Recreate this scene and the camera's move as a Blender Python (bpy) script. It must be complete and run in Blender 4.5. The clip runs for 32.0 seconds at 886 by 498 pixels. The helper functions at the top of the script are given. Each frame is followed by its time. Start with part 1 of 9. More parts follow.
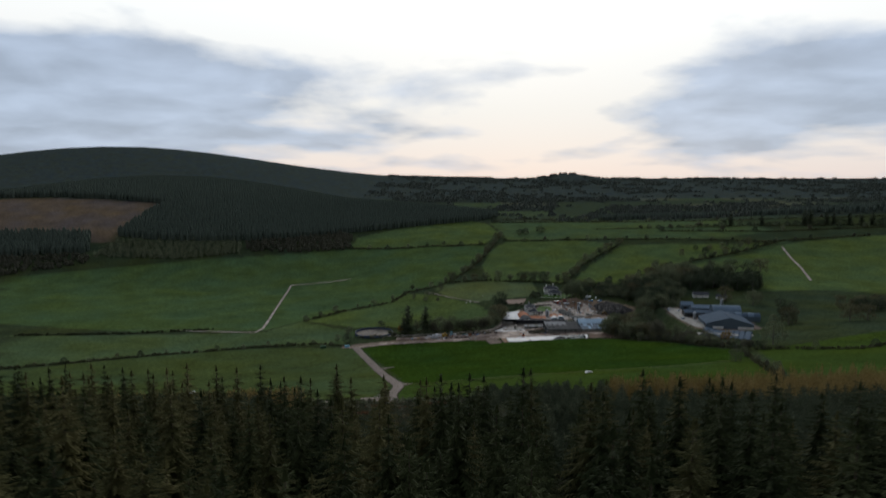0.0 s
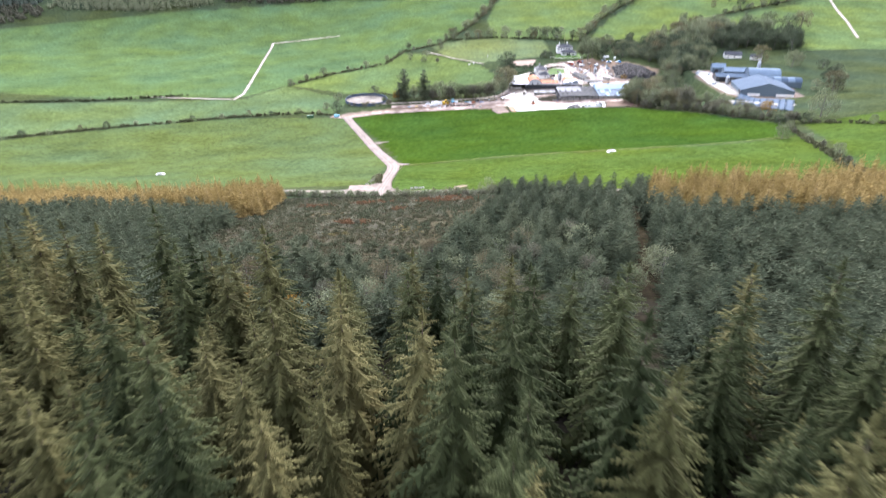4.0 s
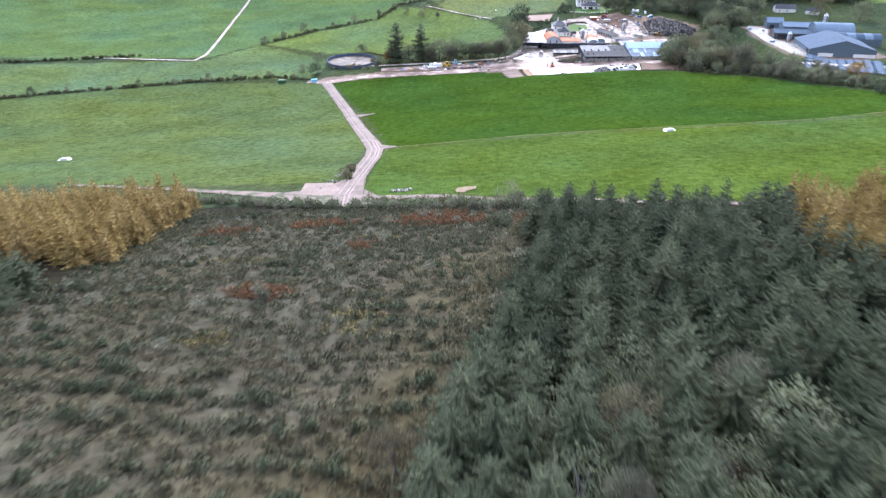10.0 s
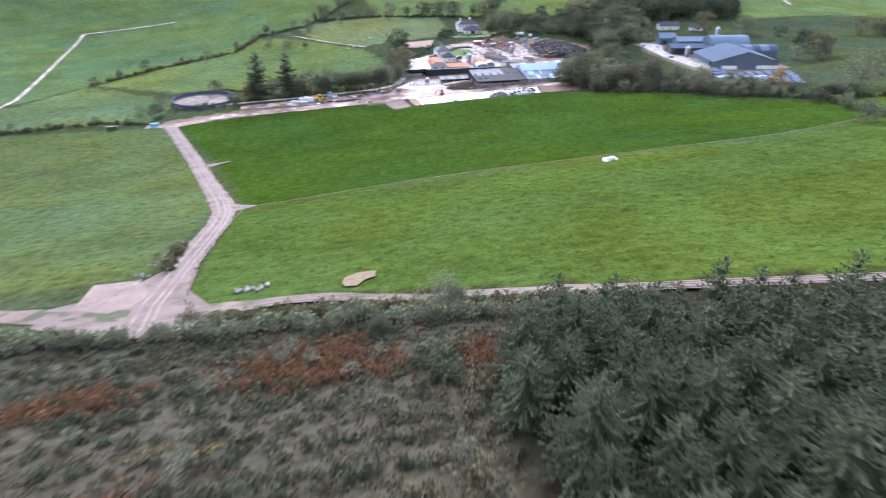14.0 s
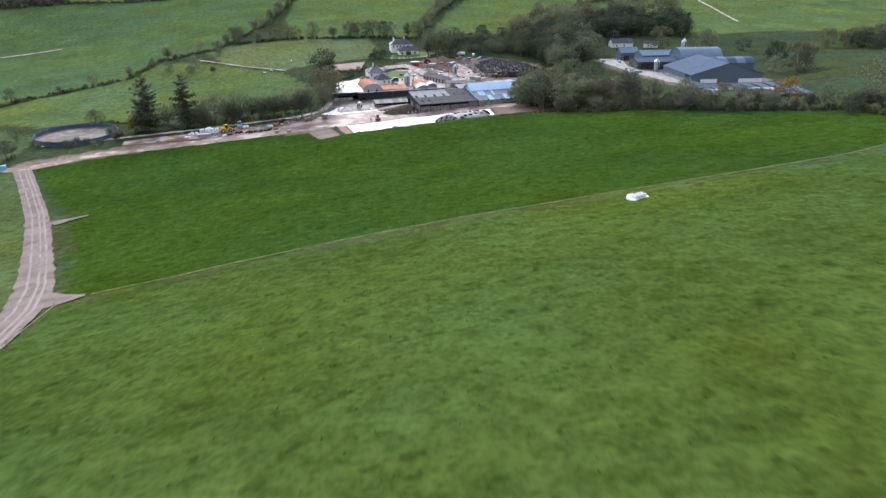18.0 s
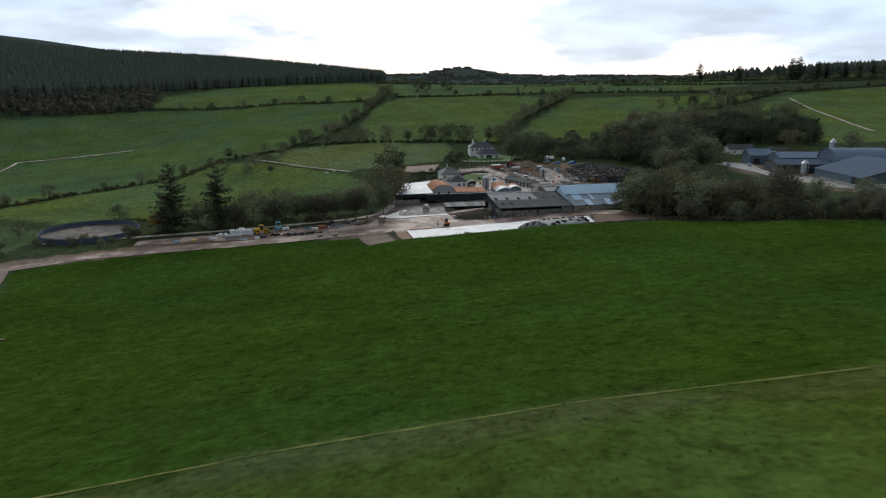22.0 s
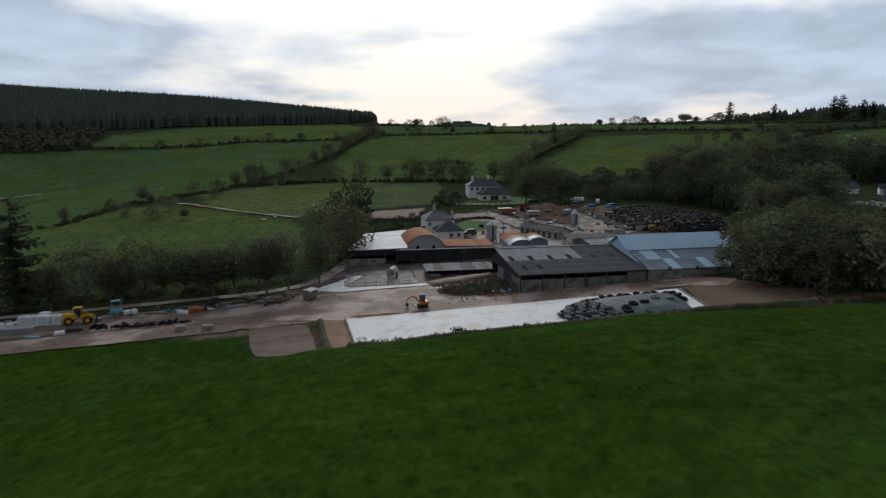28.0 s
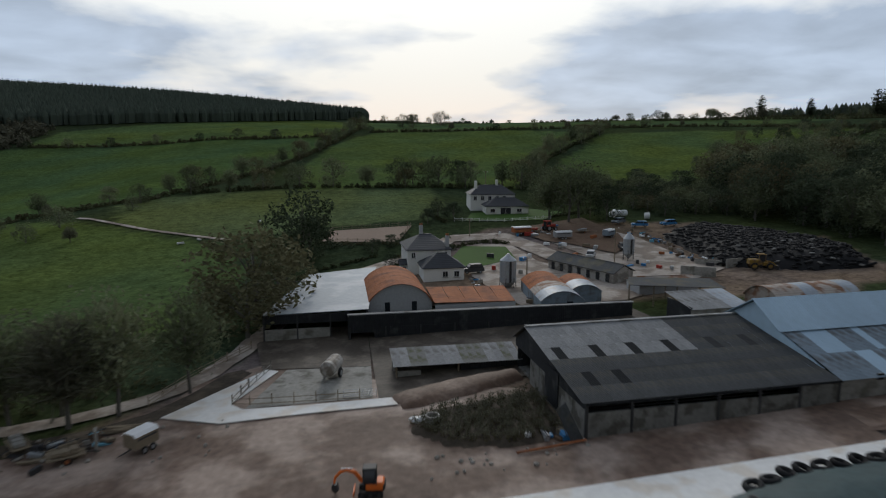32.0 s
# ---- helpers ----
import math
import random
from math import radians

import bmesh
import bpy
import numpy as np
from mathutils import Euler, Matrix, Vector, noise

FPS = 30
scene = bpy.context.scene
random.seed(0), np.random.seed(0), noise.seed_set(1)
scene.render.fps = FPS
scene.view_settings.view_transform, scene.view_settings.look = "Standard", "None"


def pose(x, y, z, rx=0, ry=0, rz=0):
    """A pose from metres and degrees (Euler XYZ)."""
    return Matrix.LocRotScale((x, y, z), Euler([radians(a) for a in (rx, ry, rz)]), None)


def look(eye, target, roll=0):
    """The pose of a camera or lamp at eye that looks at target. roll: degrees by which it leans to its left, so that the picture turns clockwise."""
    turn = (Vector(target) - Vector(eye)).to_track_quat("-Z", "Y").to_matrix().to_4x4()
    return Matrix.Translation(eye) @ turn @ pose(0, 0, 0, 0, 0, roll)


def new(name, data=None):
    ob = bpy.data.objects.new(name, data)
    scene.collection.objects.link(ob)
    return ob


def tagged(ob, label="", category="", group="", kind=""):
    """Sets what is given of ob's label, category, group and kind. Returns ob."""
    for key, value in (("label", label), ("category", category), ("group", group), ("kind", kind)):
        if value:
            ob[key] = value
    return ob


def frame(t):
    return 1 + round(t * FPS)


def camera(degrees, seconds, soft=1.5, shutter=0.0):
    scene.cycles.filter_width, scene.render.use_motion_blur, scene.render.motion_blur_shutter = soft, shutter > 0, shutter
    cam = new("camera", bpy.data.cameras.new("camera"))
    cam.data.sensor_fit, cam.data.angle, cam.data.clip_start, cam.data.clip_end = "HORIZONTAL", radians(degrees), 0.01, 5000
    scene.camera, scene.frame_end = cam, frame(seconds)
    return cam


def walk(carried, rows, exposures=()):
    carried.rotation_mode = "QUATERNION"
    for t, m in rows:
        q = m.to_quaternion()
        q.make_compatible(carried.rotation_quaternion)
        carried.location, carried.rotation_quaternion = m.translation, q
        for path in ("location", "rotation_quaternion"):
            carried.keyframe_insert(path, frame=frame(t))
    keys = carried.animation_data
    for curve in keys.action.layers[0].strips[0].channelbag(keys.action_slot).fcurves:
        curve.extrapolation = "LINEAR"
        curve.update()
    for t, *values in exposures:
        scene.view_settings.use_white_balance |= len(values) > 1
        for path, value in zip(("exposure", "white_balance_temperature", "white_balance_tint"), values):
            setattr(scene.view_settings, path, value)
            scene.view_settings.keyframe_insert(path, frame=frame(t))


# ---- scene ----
cam = camera(69.36, 32.0, soft=1.15, shutter=1.0)
PATH = [
    (0.0, pose(1.002, -68.797, 8.259, 83.655, 0.000, -0.745)),
    (0.5, pose(1.031, -63.100, 7.461, 80.830, 0.000, -0.748)),
    (1.0, pose(1.060, -57.396, 6.694, 77.649, 0.000, -0.758)),
    (1.5, pose(1.096, -51.695, 5.971, 75.013, 0.000, -0.756)),
    (2.0, pose(1.134, -45.991, 5.316, 72.569, 0.000, -0.779)),
    (2.5, pose(1.149, -40.263, 4.752, 69.817, 0.000, -0.776)),
    (3.0, pose(1.116, -34.532, 4.251, 67.446, 0.000, -0.750)),
    (3.5, pose(1.022, -28.793, 3.783, 64.908, 0.000, -0.779)),
    (5.5, pose(-0.167, -5.774, 1.851, 54.880, 0.000, -0.949)),
    (6.0, pose(-0.009, 0.153, 0.233, 52.810, 0.000, -1.001)),
    (6.5, pose(0.268, 6.103, -1.570, 52.309, 0.000, -0.932)),
    (7.0, pose(0.659, 12.049, -3.567, 52.247, 0.000, -0.911)),
    (7.5, pose(1.128, 17.998, -5.718, 52.141, 0.000, -0.900)),
    (8.0, pose(1.614, 23.987, -7.950, 53.043, 0.000, -0.784)),
    (8.5, pose(2.062, 30.054, -10.185, 55.469, 0.000, -0.729)),
    (9.0, pose(2.469, 36.256, -12.371, 57.197, 0.000, -0.693)),
    (9.5, pose(2.833, 42.572, -14.514, 58.260, 0.000, -0.624)),
    (10.0, pose(3.130, 48.980, -16.651, 59.313, 0.000, -0.569)),
    (10.5, pose(3.412, 55.504, -18.817, 60.479, 0.000, -0.538)),
    (11.0, pose(3.668, 62.107, -21.063, 61.390, 0.000, -0.630)),
    (11.5, pose(3.948, 68.857, -23.352, 62.017, 0.000, -1.287)),
    (12.0, pose(4.263, 75.764, -25.653, 62.406, 0.000, -2.747)),
    (12.5, pose(4.584, 82.812, -27.948, 62.410, 0.000, -4.271)),
    (13.0, pose(4.934, 89.977, -30.218, 62.451, 0.000, -5.932)),
    (13.5, pose(5.296, 97.125, -32.483, 62.439, 0.000, -8.127)),
    (14.0, pose(5.616, 104.131, -34.770, 62.481, 0.000, -11.563)),
    (14.5, pose(6.032, 111.049, -37.057, 62.510, 0.000, -14.253)),
    (15.0, pose(6.581, 117.843, -39.327, 62.569, 0.000, -16.067)),
    (15.5, pose(7.289, 124.737, -41.479, 62.635, 0.000, -17.700)),
    (17.5, pose(13.145, 153.080, -50.261, 64.429, 0.000, -17.702)),
    (18.0, pose(15.138, 160.272, -52.423, 65.333, 0.000, -17.699)),
    (18.5, pose(17.217, 167.458, -54.593, 66.964, 0.000, -17.690)),
    (19.0, pose(19.354, 174.637, -56.799, 68.619, 0.000, -17.681)),
    (19.5, pose(21.489, 181.855, -59.014, 70.861, 0.000, -17.669)),
    (20.0, pose(23.604, 189.063, -61.241, 73.229, 0.000, -16.379)),
    (20.5, pose(25.667, 196.230, -63.487, 75.208, 0.000, -10.922)),
    (21.0, pose(27.640, 203.369, -65.778, 75.654, 0.000, -10.426)),
    (21.5, pose(29.512, 210.461, -68.127, 75.675, 0.000, -10.428)),
    (22.0, pose(31.285, 217.518, -70.498, 75.713, 0.000, -10.460)),
    (22.5, pose(32.995, 224.556, -72.870, 76.013, 0.000, -10.475)),
    (23.0, pose(34.701, 231.569, -75.232, 78.165, 0.000, -10.526)),
    (23.5, pose(36.463, 238.610, -77.558, 80.064, 0.000, -10.545)),
    (24.0, pose(38.346, 245.693, -79.822, 80.422, 0.000, -10.518)),
    (24.5, pose(40.333, 252.905, -81.972, 80.440, 0.000, -10.477)),
    (25.0, pose(42.344, 260.380, -83.912, 80.392, 0.000, -10.454)),
    (25.5, pose(44.299, 268.184, -85.557, 80.439, 0.000, -10.415)),
    (27.5, pose(52.307, 304.948, -86.688, 80.579, 0.000, -10.379)),
    (28.0, pose(54.252, 313.562, -86.558, 80.585, 0.000, -10.373)),
    (28.5, pose(56.167, 321.974, -86.548, 80.565, 0.000, -10.356)),
    (29.0, pose(57.989, 330.272, -86.497, 80.593, 0.000, -10.350)),
    (29.5, pose(59.771, 338.483, -86.533, 80.596, 0.000, -10.356)),
    (30.0, pose(61.567, 346.735, -86.553, 80.570, 0.000, -10.319)),
    (30.5, pose(63.368, 355.117, -86.535, 80.585, 0.000, -10.313)),
    (31.0, pose(65.110, 363.430, -86.804, 80.625, 0.000, -10.325)),
    (31.5, pose(66.797, 371.755, -87.512, 80.717, 0.000, -10.353)),
    (32.0, pose(68.495, 379.971, -88.733, 80.671, 0.000, -10.366)),
]
walk(cam, PATH, exposures=[(0,-0.72,6450,9),(1,-0.22,6450,10),(1.5,0.2,6400,11),(2,0.71,6400,12),(2.5,1.44,6400,15),(3.5,2.34,6350,20),(5.5,2.51,6100,21),(9,2.16,5820,21),(15,1.73,5850,25),(18,1.31,6150,17),(19,1.36,6250,12),(19.5,1.21,6350,10),(20,1.01,6400,8),(21,0.01,6480,7),(23,-0.19,6500,8),(24,-0.62,6500,9),(29,-0.62,6480,8),(32,-0.72,6450,8)])

# ---------------------------------------------------------------- sky and sun
SUN_AZ, SUN_EL = radians(8), radians(24)      # behind thin cloud, ahead of the flight
world = bpy.data.worlds.new("overcast_sky")
world.use_nodes = True
scene.world = world
wn, wl = world.node_tree.nodes, world.node_tree.links
wn.clear()


def wnode(kind, **kw):
    n = wn.new(kind)
    for k, v in kw.items():
        n.inputs[k].default_value = v
    return n


sky = wn.new("ShaderNodeTexSky")
sky.sky_type, sky.sun_disc = "NISHITA", False
sky.sun_elevation, sky.sun_rotation = SUN_EL, SUN_AZ
sky_gain = wn.new("ShaderNodeMix"); sky_gain.data_type, sky_gain.blend_type = "RGBA", "MULTIPLY"
sky_gain.inputs[0].default_value = 1.0
sky_gain.inputs[7].default_value = (0.085, 0.085, 0.085, 1)
wl.new(sky.outputs[0], sky_gain.inputs[6])
coord = wn.new("ShaderNodeTexCoord")
split = wn.new("ShaderNodeSeparateXYZ"); wl.new(coord.outputs["Generated"], split.inputs[0])
# cloud sheet: the direction is projected onto a flat layer overhead
up = wn.new("ShaderNodeMath"); up.operation = "MAXIMUM"; up.inputs[1].default_value = 0.0
wl.new(split.outputs[2], up.inputs[0])
lift = wn.new("ShaderNodeMath"); lift.operation = "ADD"; lift.inputs[1].default_value = 0.19
wl.new(up.outputs[0], lift.inputs[0])
px = wn.new("ShaderNodeMath"); px.operation = "DIVIDE"; wl.new(split.outputs[0], px.inputs[0]); wl.new(lift.outputs[0], px.inputs[1])
py = wn.new("ShaderNodeMath"); py.operation = "DIVIDE"; wl.new(split.outputs[1], py.inputs[0]); wl.new(lift.outputs[0], py.inputs[1])
flat = wn.new("ShaderNodeCombineXYZ"); wl.new(px.outputs[0], flat.inputs[0]); wl.new(py.outputs[0], flat.inputs[1])
cloud = wnode("ShaderNodeTexNoise", Scale=1.0, Detail=8.0, Roughness=0.52, Distortion=0.15)
wl.new(flat.outputs[0], cloud.inputs["Vector"])
big = wnode("ShaderNodeTexNoise", Scale=0.3, Detail=3.0, Roughness=0.5)
wl.new(flat.outputs[0], big.inputs["Vector"])
mixn = wn.new("ShaderNodeMath"); mixn.operation = "MULTIPLY_ADD"; mixn.inputs[1].default_value = 0.55
wl.new(cloud.outputs[0], mixn.inputs[0])
half = wn.new("ShaderNodeMath"); half.operation = "MULTIPLY"; half.inputs[1].default_value = 0.45
wl.new(big.outputs[0], half.inputs[0]); wl.new(half.outputs[0], mixn.inputs[2])
cover = wn.new("ShaderNodeValToRGB")
cover.color_ramp.elements[0].position, cover.color_ramp.elements[1].position = 0.50, 0.59
# the sheet breaks up ahead and thickens to both sides
aside = wn.new("ShaderNodeMath"); aside.operation = "ABSOLUTE"
shift = wn.new("ShaderNodeMath"); shift.operation = "ADD"; shift.inputs[1].default_value = -0.15
wl.new(split.outputs[0], shift.inputs[0]); wl.new(shift.outputs[0], aside.inputs[0])
more = wn.new("ShaderNodeMath"); more.operation = "MULTIPLY_ADD"; more.inputs[1].default_value = 0.42
# a low bank of cloud, thinner above and near the horizon
bank_ = wn.new("ShaderNodeValToRGB")
e = bank_.color_ramp.elements
e[0].position, e[0].color = 0.0, (0.35, 0.35, 0.35, 1)
e[1].position, e[1].color = 0.6, (0.7, 0.7, 0.7, 1)
for q_, v_ in ((0.05, 0.95), (0.15, 1.0), (0.20, 0.15), (0.34, 0.1)):
    m = bank_.color_ramp.elements.new(q_); m.color = (v_, v_, v_, 1)
wl.new(up.outputs[0], bank_.inputs[0])
banked = wn.new("ShaderNodeMath"); banked.operation = "MULTIPLY"
wl.new(aside.outputs[0], banked.inputs[0]); wl.new(bank_.outputs[0], banked.inputs[1])
wl.new(banked.outputs[0], more.inputs[0]); wl.new(mixn.outputs[0], more.inputs[2])
less = wn.new("ShaderNodeMath"); less.operation = "ADD"; less.inputs[1].default_value = -0.045
wl.new(more.outputs[0], less.inputs[0]); wl.new(less.outputs[0], cover.inputs[0])
# bright thin veil between the clouds, warmer towards the horizon; grey-blue cloud bases
veil = wn.new("ShaderNodeValToRGB")
e = veil.color_ramp.elements
e[0].position, e[0].color = 0.0, (1.40, 1.24, 1.20, 1)
e[1].position, e[1].color = 0.55, (0.85, 0.90, 1.0, 1)
m = veil.color_ramp.elements.new(0.10); m.color = (1.50, 1.47, 1.43, 1)
m = veil.color_ramp.elements.new(0.28); m.color = (1.90, 1.94, 1.93, 1)
wl.new(up.outputs[0], veil.inputs[0])
base = wn.new("ShaderNodeValToRGB")
e = base.color_ramp.elements
e[0].position, e[0].color = 0.0, (0.76, 0.90, 1.14, 1)
e[1].position, e[1].color = 0.50, (0.74, 0.87, 1.09, 1)
wl.new(up.outputs[0], base.inputs[0])
# billows within the bank
puff = wnode("ShaderNodeTexNoise", Scale=2.2, Detail=5.0, Roughness=0.5, Distortion=0.2)
wl.new(flat.outputs[0], puff.inputs["Vector"])
puffs = wn.new("ShaderNodeMapRange"); puffs.inputs[1].default_value, puffs.inputs[2].default_value = 0.35, 0.65
puffs.inputs[3].default_value, puffs.inputs[4].default_value = 0.84, 1.16
wl.new(puff.outputs[0], puffs.inputs[0])
billow = wn.new("ShaderNodeVectorMath"); billow.operation = "SCALE"
wl.new(base.outputs[0], billow.inputs[0]); wl.new(puffs.outputs[0], billow.inputs["Scale"])
clouds = wn.new("ShaderNodeMix"); clouds.data_type = "RGBA"
wl.new(cover.outputs[0], clouds.inputs[0]); wl.new(veil.outputs[0], clouds.inputs[6]); wl.new(billow.outputs[0], clouds.inputs[7])
both = wn.new("ShaderNodeMix"); both.data_type = "RGBA"; both.inputs[0].default_value = 0.88
wl.new(sky_gain.outputs[2], both.inputs[6]); wl.new(clouds.outputs[2], both.inputs[7])
# evening: the cover is brightest towards the low sun and dulls away from it
fade = wn.new("ShaderNodeMapRange"); fade.interpolation_type = "SMOOTHSTEP"
fade.inputs[1].default_value, fade.inputs[2].default_value = -0.7, 0.75
fade.inputs[3].default_value, fade.inputs[4].default_value = 0.42, 1.0
wl.new(split.outputs[1], fade.inputs[0])
bg = wn.new("ShaderNodeBackground"); wl.new(fade.outputs[0], bg.inputs[1])
out = wn.new("ShaderNodeOutputWorld")
wl.new(both.outputs[2], bg.inputs[0]); wl.new(bg.outputs[0], out.inputs[0])

sun_data = bpy.data.lights.new("sun", "SUN")
sun_data.energy, sun_data.angle, sun_data.color = 1.7, radians(14), (1.0, 0.965, 0.92)
sun = new("sun", sun_data)
sun.matrix_world = look((0, 0, 300), (-math.sin(SUN_AZ) * math.cos(SUN_EL), -math.cos(SUN_AZ) * math.cos(SUN_EL), 300 - math.sin(SUN_EL)))

# ---------------------------------------------------------------- materials
def shade(name, colour, rough=0.9, metal=0.0, var=0.25, grain=1.2, large=0.08, bump=0.3, depth=0.05, rand=0.0, island=0.0,
          second=None, second_at=0.55, second_scale=0.25, spec=0.15, stripes=None):
    """A surface with variation at two scales; second: a stain or wear colour in patches; stripes: (axis, per metre, depth) for sheeting."""
    m = bpy.data.materials.new(name)
    m.use_nodes = True
    n, l = m.node_tree.nodes, m.node_tree.links
    p = n["Principled BSDF"]
    p.inputs["Roughness"].default_value, p.inputs["Metallic"].default_value = rough, metal
    p.inputs["Specular IOR Level"].default_value = spec
    co = n.new("ShaderNodeTexCoord")
    fine = n.new("ShaderNodeTexNoise"); fine.inputs["Scale"].default_value, fine.inputs["Detail"].default_value = grain, 6
    broad = n.new("ShaderNodeTexNoise"); broad.inputs["Scale"].default_value, broad.inputs["Detail"].default_value = large, 4
    l.new(co.outputs["Object"], fine.inputs["Vector"]); l.new(co.outputs["Object"], broad.inputs["Vector"])
    add = n.new("ShaderNodeMath"); add.operation = "ADD"
    l.new(fine.outputs[0], add.inputs[0]); l.new(broad.outputs[0], add.inputs[1])
    fit = n.new("ShaderNodeMapRange")
    fit.inputs[1].default_value, fit.inputs[2].default_value = 0.6, 1.4
    fit.inputs[3].default_value, fit.inputs[4].default_value = 1 - var, 1 + var
    l.new(add.outputs[0], fit.inputs[0])
    value = fit.outputs[0]
    for amount, node, socket in ((rand, "ShaderNodeObjectInfo", "Random"), (island, "ShaderNodeNewGeometry", "Random Per Island")):
        if amount:
            o = n.new(node)
            r = n.new("ShaderNodeMapRange"); r.inputs[3].default_value, r.inputs[4].default_value = 1 - amount, 1 + amount
            l.new(o.outputs[socket], r.inputs[0])
            mul = n.new("ShaderNodeMath"); mul.operation = "MULTIPLY"
            l.new(value, mul.inputs[0]); l.new(r.outputs[0], mul.inputs[1])
            value = mul.outputs[0]
    rgb = n.new("ShaderNodeRGB"); rgb.outputs[0].default_value = (*colour, 1)
    col = rgb.outputs[0]
    if second:
        patch = n.new("ShaderNodeTexNoise"); patch.inputs["Scale"].default_value, patch.inputs["Detail"].default_value = second_scale, 8
        l.new(co.outputs["Object"], patch.inputs["Vector"])
        ramp = n.new("ShaderNodeValToRGB")
        ramp.color_ramp.elements[0].position, ramp.color_ramp.elements[1].position = second_at - 0.06, second_at + 0.06
        l.new(patch.outputs[0], ramp.inputs[0])
        mx = n.new("ShaderNodeMix"); mx.data_type = "RGBA"; mx.inputs[7].default_value = (*second, 1)
        l.new(ramp.outputs[0], mx.inputs[0]); l.new(col, mx.inputs[6])
        col = mx.outputs[2]
    fin = n.new("ShaderNodeMix"); fin.data_type, fin.blend_type = "RGBA", "MULTIPLY"; fin.inputs[0].default_value = 1
    grey = n.new("ShaderNodeCombineColor")
    for i in range(3):
        l.new(value, grey.inputs[i])
    l.new(col, fin.inputs[6]); l.new(grey.outputs[0], fin.inputs[7])
    l.new(fin.outputs[2], p.inputs["Base Color"])
    height = fine.outputs[0]
    if stripes:
        axis, per, deep = stripes
        sep = n.new("ShaderNodeSeparateXYZ"); l.new(co.outputs["Object"], sep.inputs[0])
        k = n.new("ShaderNodeMath"); k.operation = "MULTIPLY"; k.inputs[1].default_value = per * 2 * math.pi
        l.new(sep.outputs[axis], k.inputs[0])
        s = n.new("ShaderNodeMath"); s.operation = "SINE"; l.new(k.outputs[0], s.inputs[0])
        h = n.new("ShaderNodeMath"); h.operation = "MULTIPLY_ADD"; h.inputs[1].default_value = deep
        l.new(s.outputs[0], h.inputs[0]); l.new(fine.outputs[0], h.inputs[2])
        height = h.outputs[0]
    if bump:
        b = n.new("ShaderNodeBump"); b.inputs["Strength"].default_value, b.inputs["Distance"].default_value = bump, depth
        l.new(height, b.inputs["Height"]); l.new(b.outputs[0], p.inputs["Normal"])
    return m


def leafy(name, colour, other, rand=0.25, island=0.3):
    """Foliage: two tones mixed by tree and by clump."""
    m = bpy.data.materials.new(name)
    m.use_nodes = True
    n, l = m.node_tree.nodes, m.node_tree.links
    p = n["Principled BSDF"]
    p.inputs["Roughness"].default_value, p.inputs["Specular IOR Level"].default_value = 0.85, 0.04
    g, o = n.new("ShaderNodeNewGeometry"), n.new("ShaderNodeObjectInfo")
    co = n.new("ShaderNodeTexCoord")
    noi = n.new("ShaderNodeTexNoise"); noi.inputs["Scale"].default_value = 0.35
    l.new(co.outputs["Object"], noi.inputs["Vector"])
    a = n.new("ShaderNodeMath"); a.operation = "MULTIPLY_ADD"; a.inputs[1].default_value = 0.6
    l.new(o.outputs["Random"], a.inputs[0])
    c = n.new("ShaderNodeMath"); c.operation = "MULTIPLY_ADD"; c.inputs[1].default_value, c.inputs[2].default_value = 0.9, -0.3
    l.new(noi.outputs[0], c.inputs[0]); l.new(c.outputs[0], a.inputs[2])
    mx = n.new("ShaderNodeMix"); mx.data_type = "RGBA"
    mx.inputs[6].default_value, mx.inputs[7].default_value = (*colour, 1), (*other, 1)
    l.new(a.outputs[0], mx.inputs[0])
    r = n.new("ShaderNodeMapRange"); r.inputs[3].default_value, r.inputs[4].default_value = 1 - island, 1 + island
    l.new(g.outputs["Random Per Island"], r.inputs[0])
    r2 = n.new("ShaderNodeMapRange"); r2.inputs[3].default_value, r2.inputs[4].default_value = 1 - rand, 1 + rand
    l.new(o.outputs["Random"], r2.inputs[0])
    k = n.new("ShaderNodeMath"); k.operation = "MULTIPLY"; l.new(r.outputs[0], k.inputs[0]); l.new(r2.outputs[0], k.inputs[1])
    grey = n.new("ShaderNodeCombineColor")
    for i in range(3):
        l.new(k.outputs[0], grey.inputs[i])
    fin = n.new("ShaderNodeMix"); fin.data_type, fin.blend_type = "RGBA", "MULTIPLY"; fin.inputs[0].default_value = 1
    l.new(mx.outputs[2], fin.inputs[6]); l.new(grey.outputs[0], fin.inputs[7])
    l.new(fin.outputs[2], p.inputs["Base Color"])
    thin = n.new("ShaderNodeBsdfTranslucent"); l.new(fin.outputs[2], thin.inputs[0])
    both_ = n.new("ShaderNodeMixShader"); both_.inputs[0].default_value = 0.2
    l.new(p.outputs[0], both_.inputs[1]); l.new(thin.outputs[0], both_.inputs[2])
    l.new(both_.outputs[0], n["Material Output"].inputs[0])
    return m


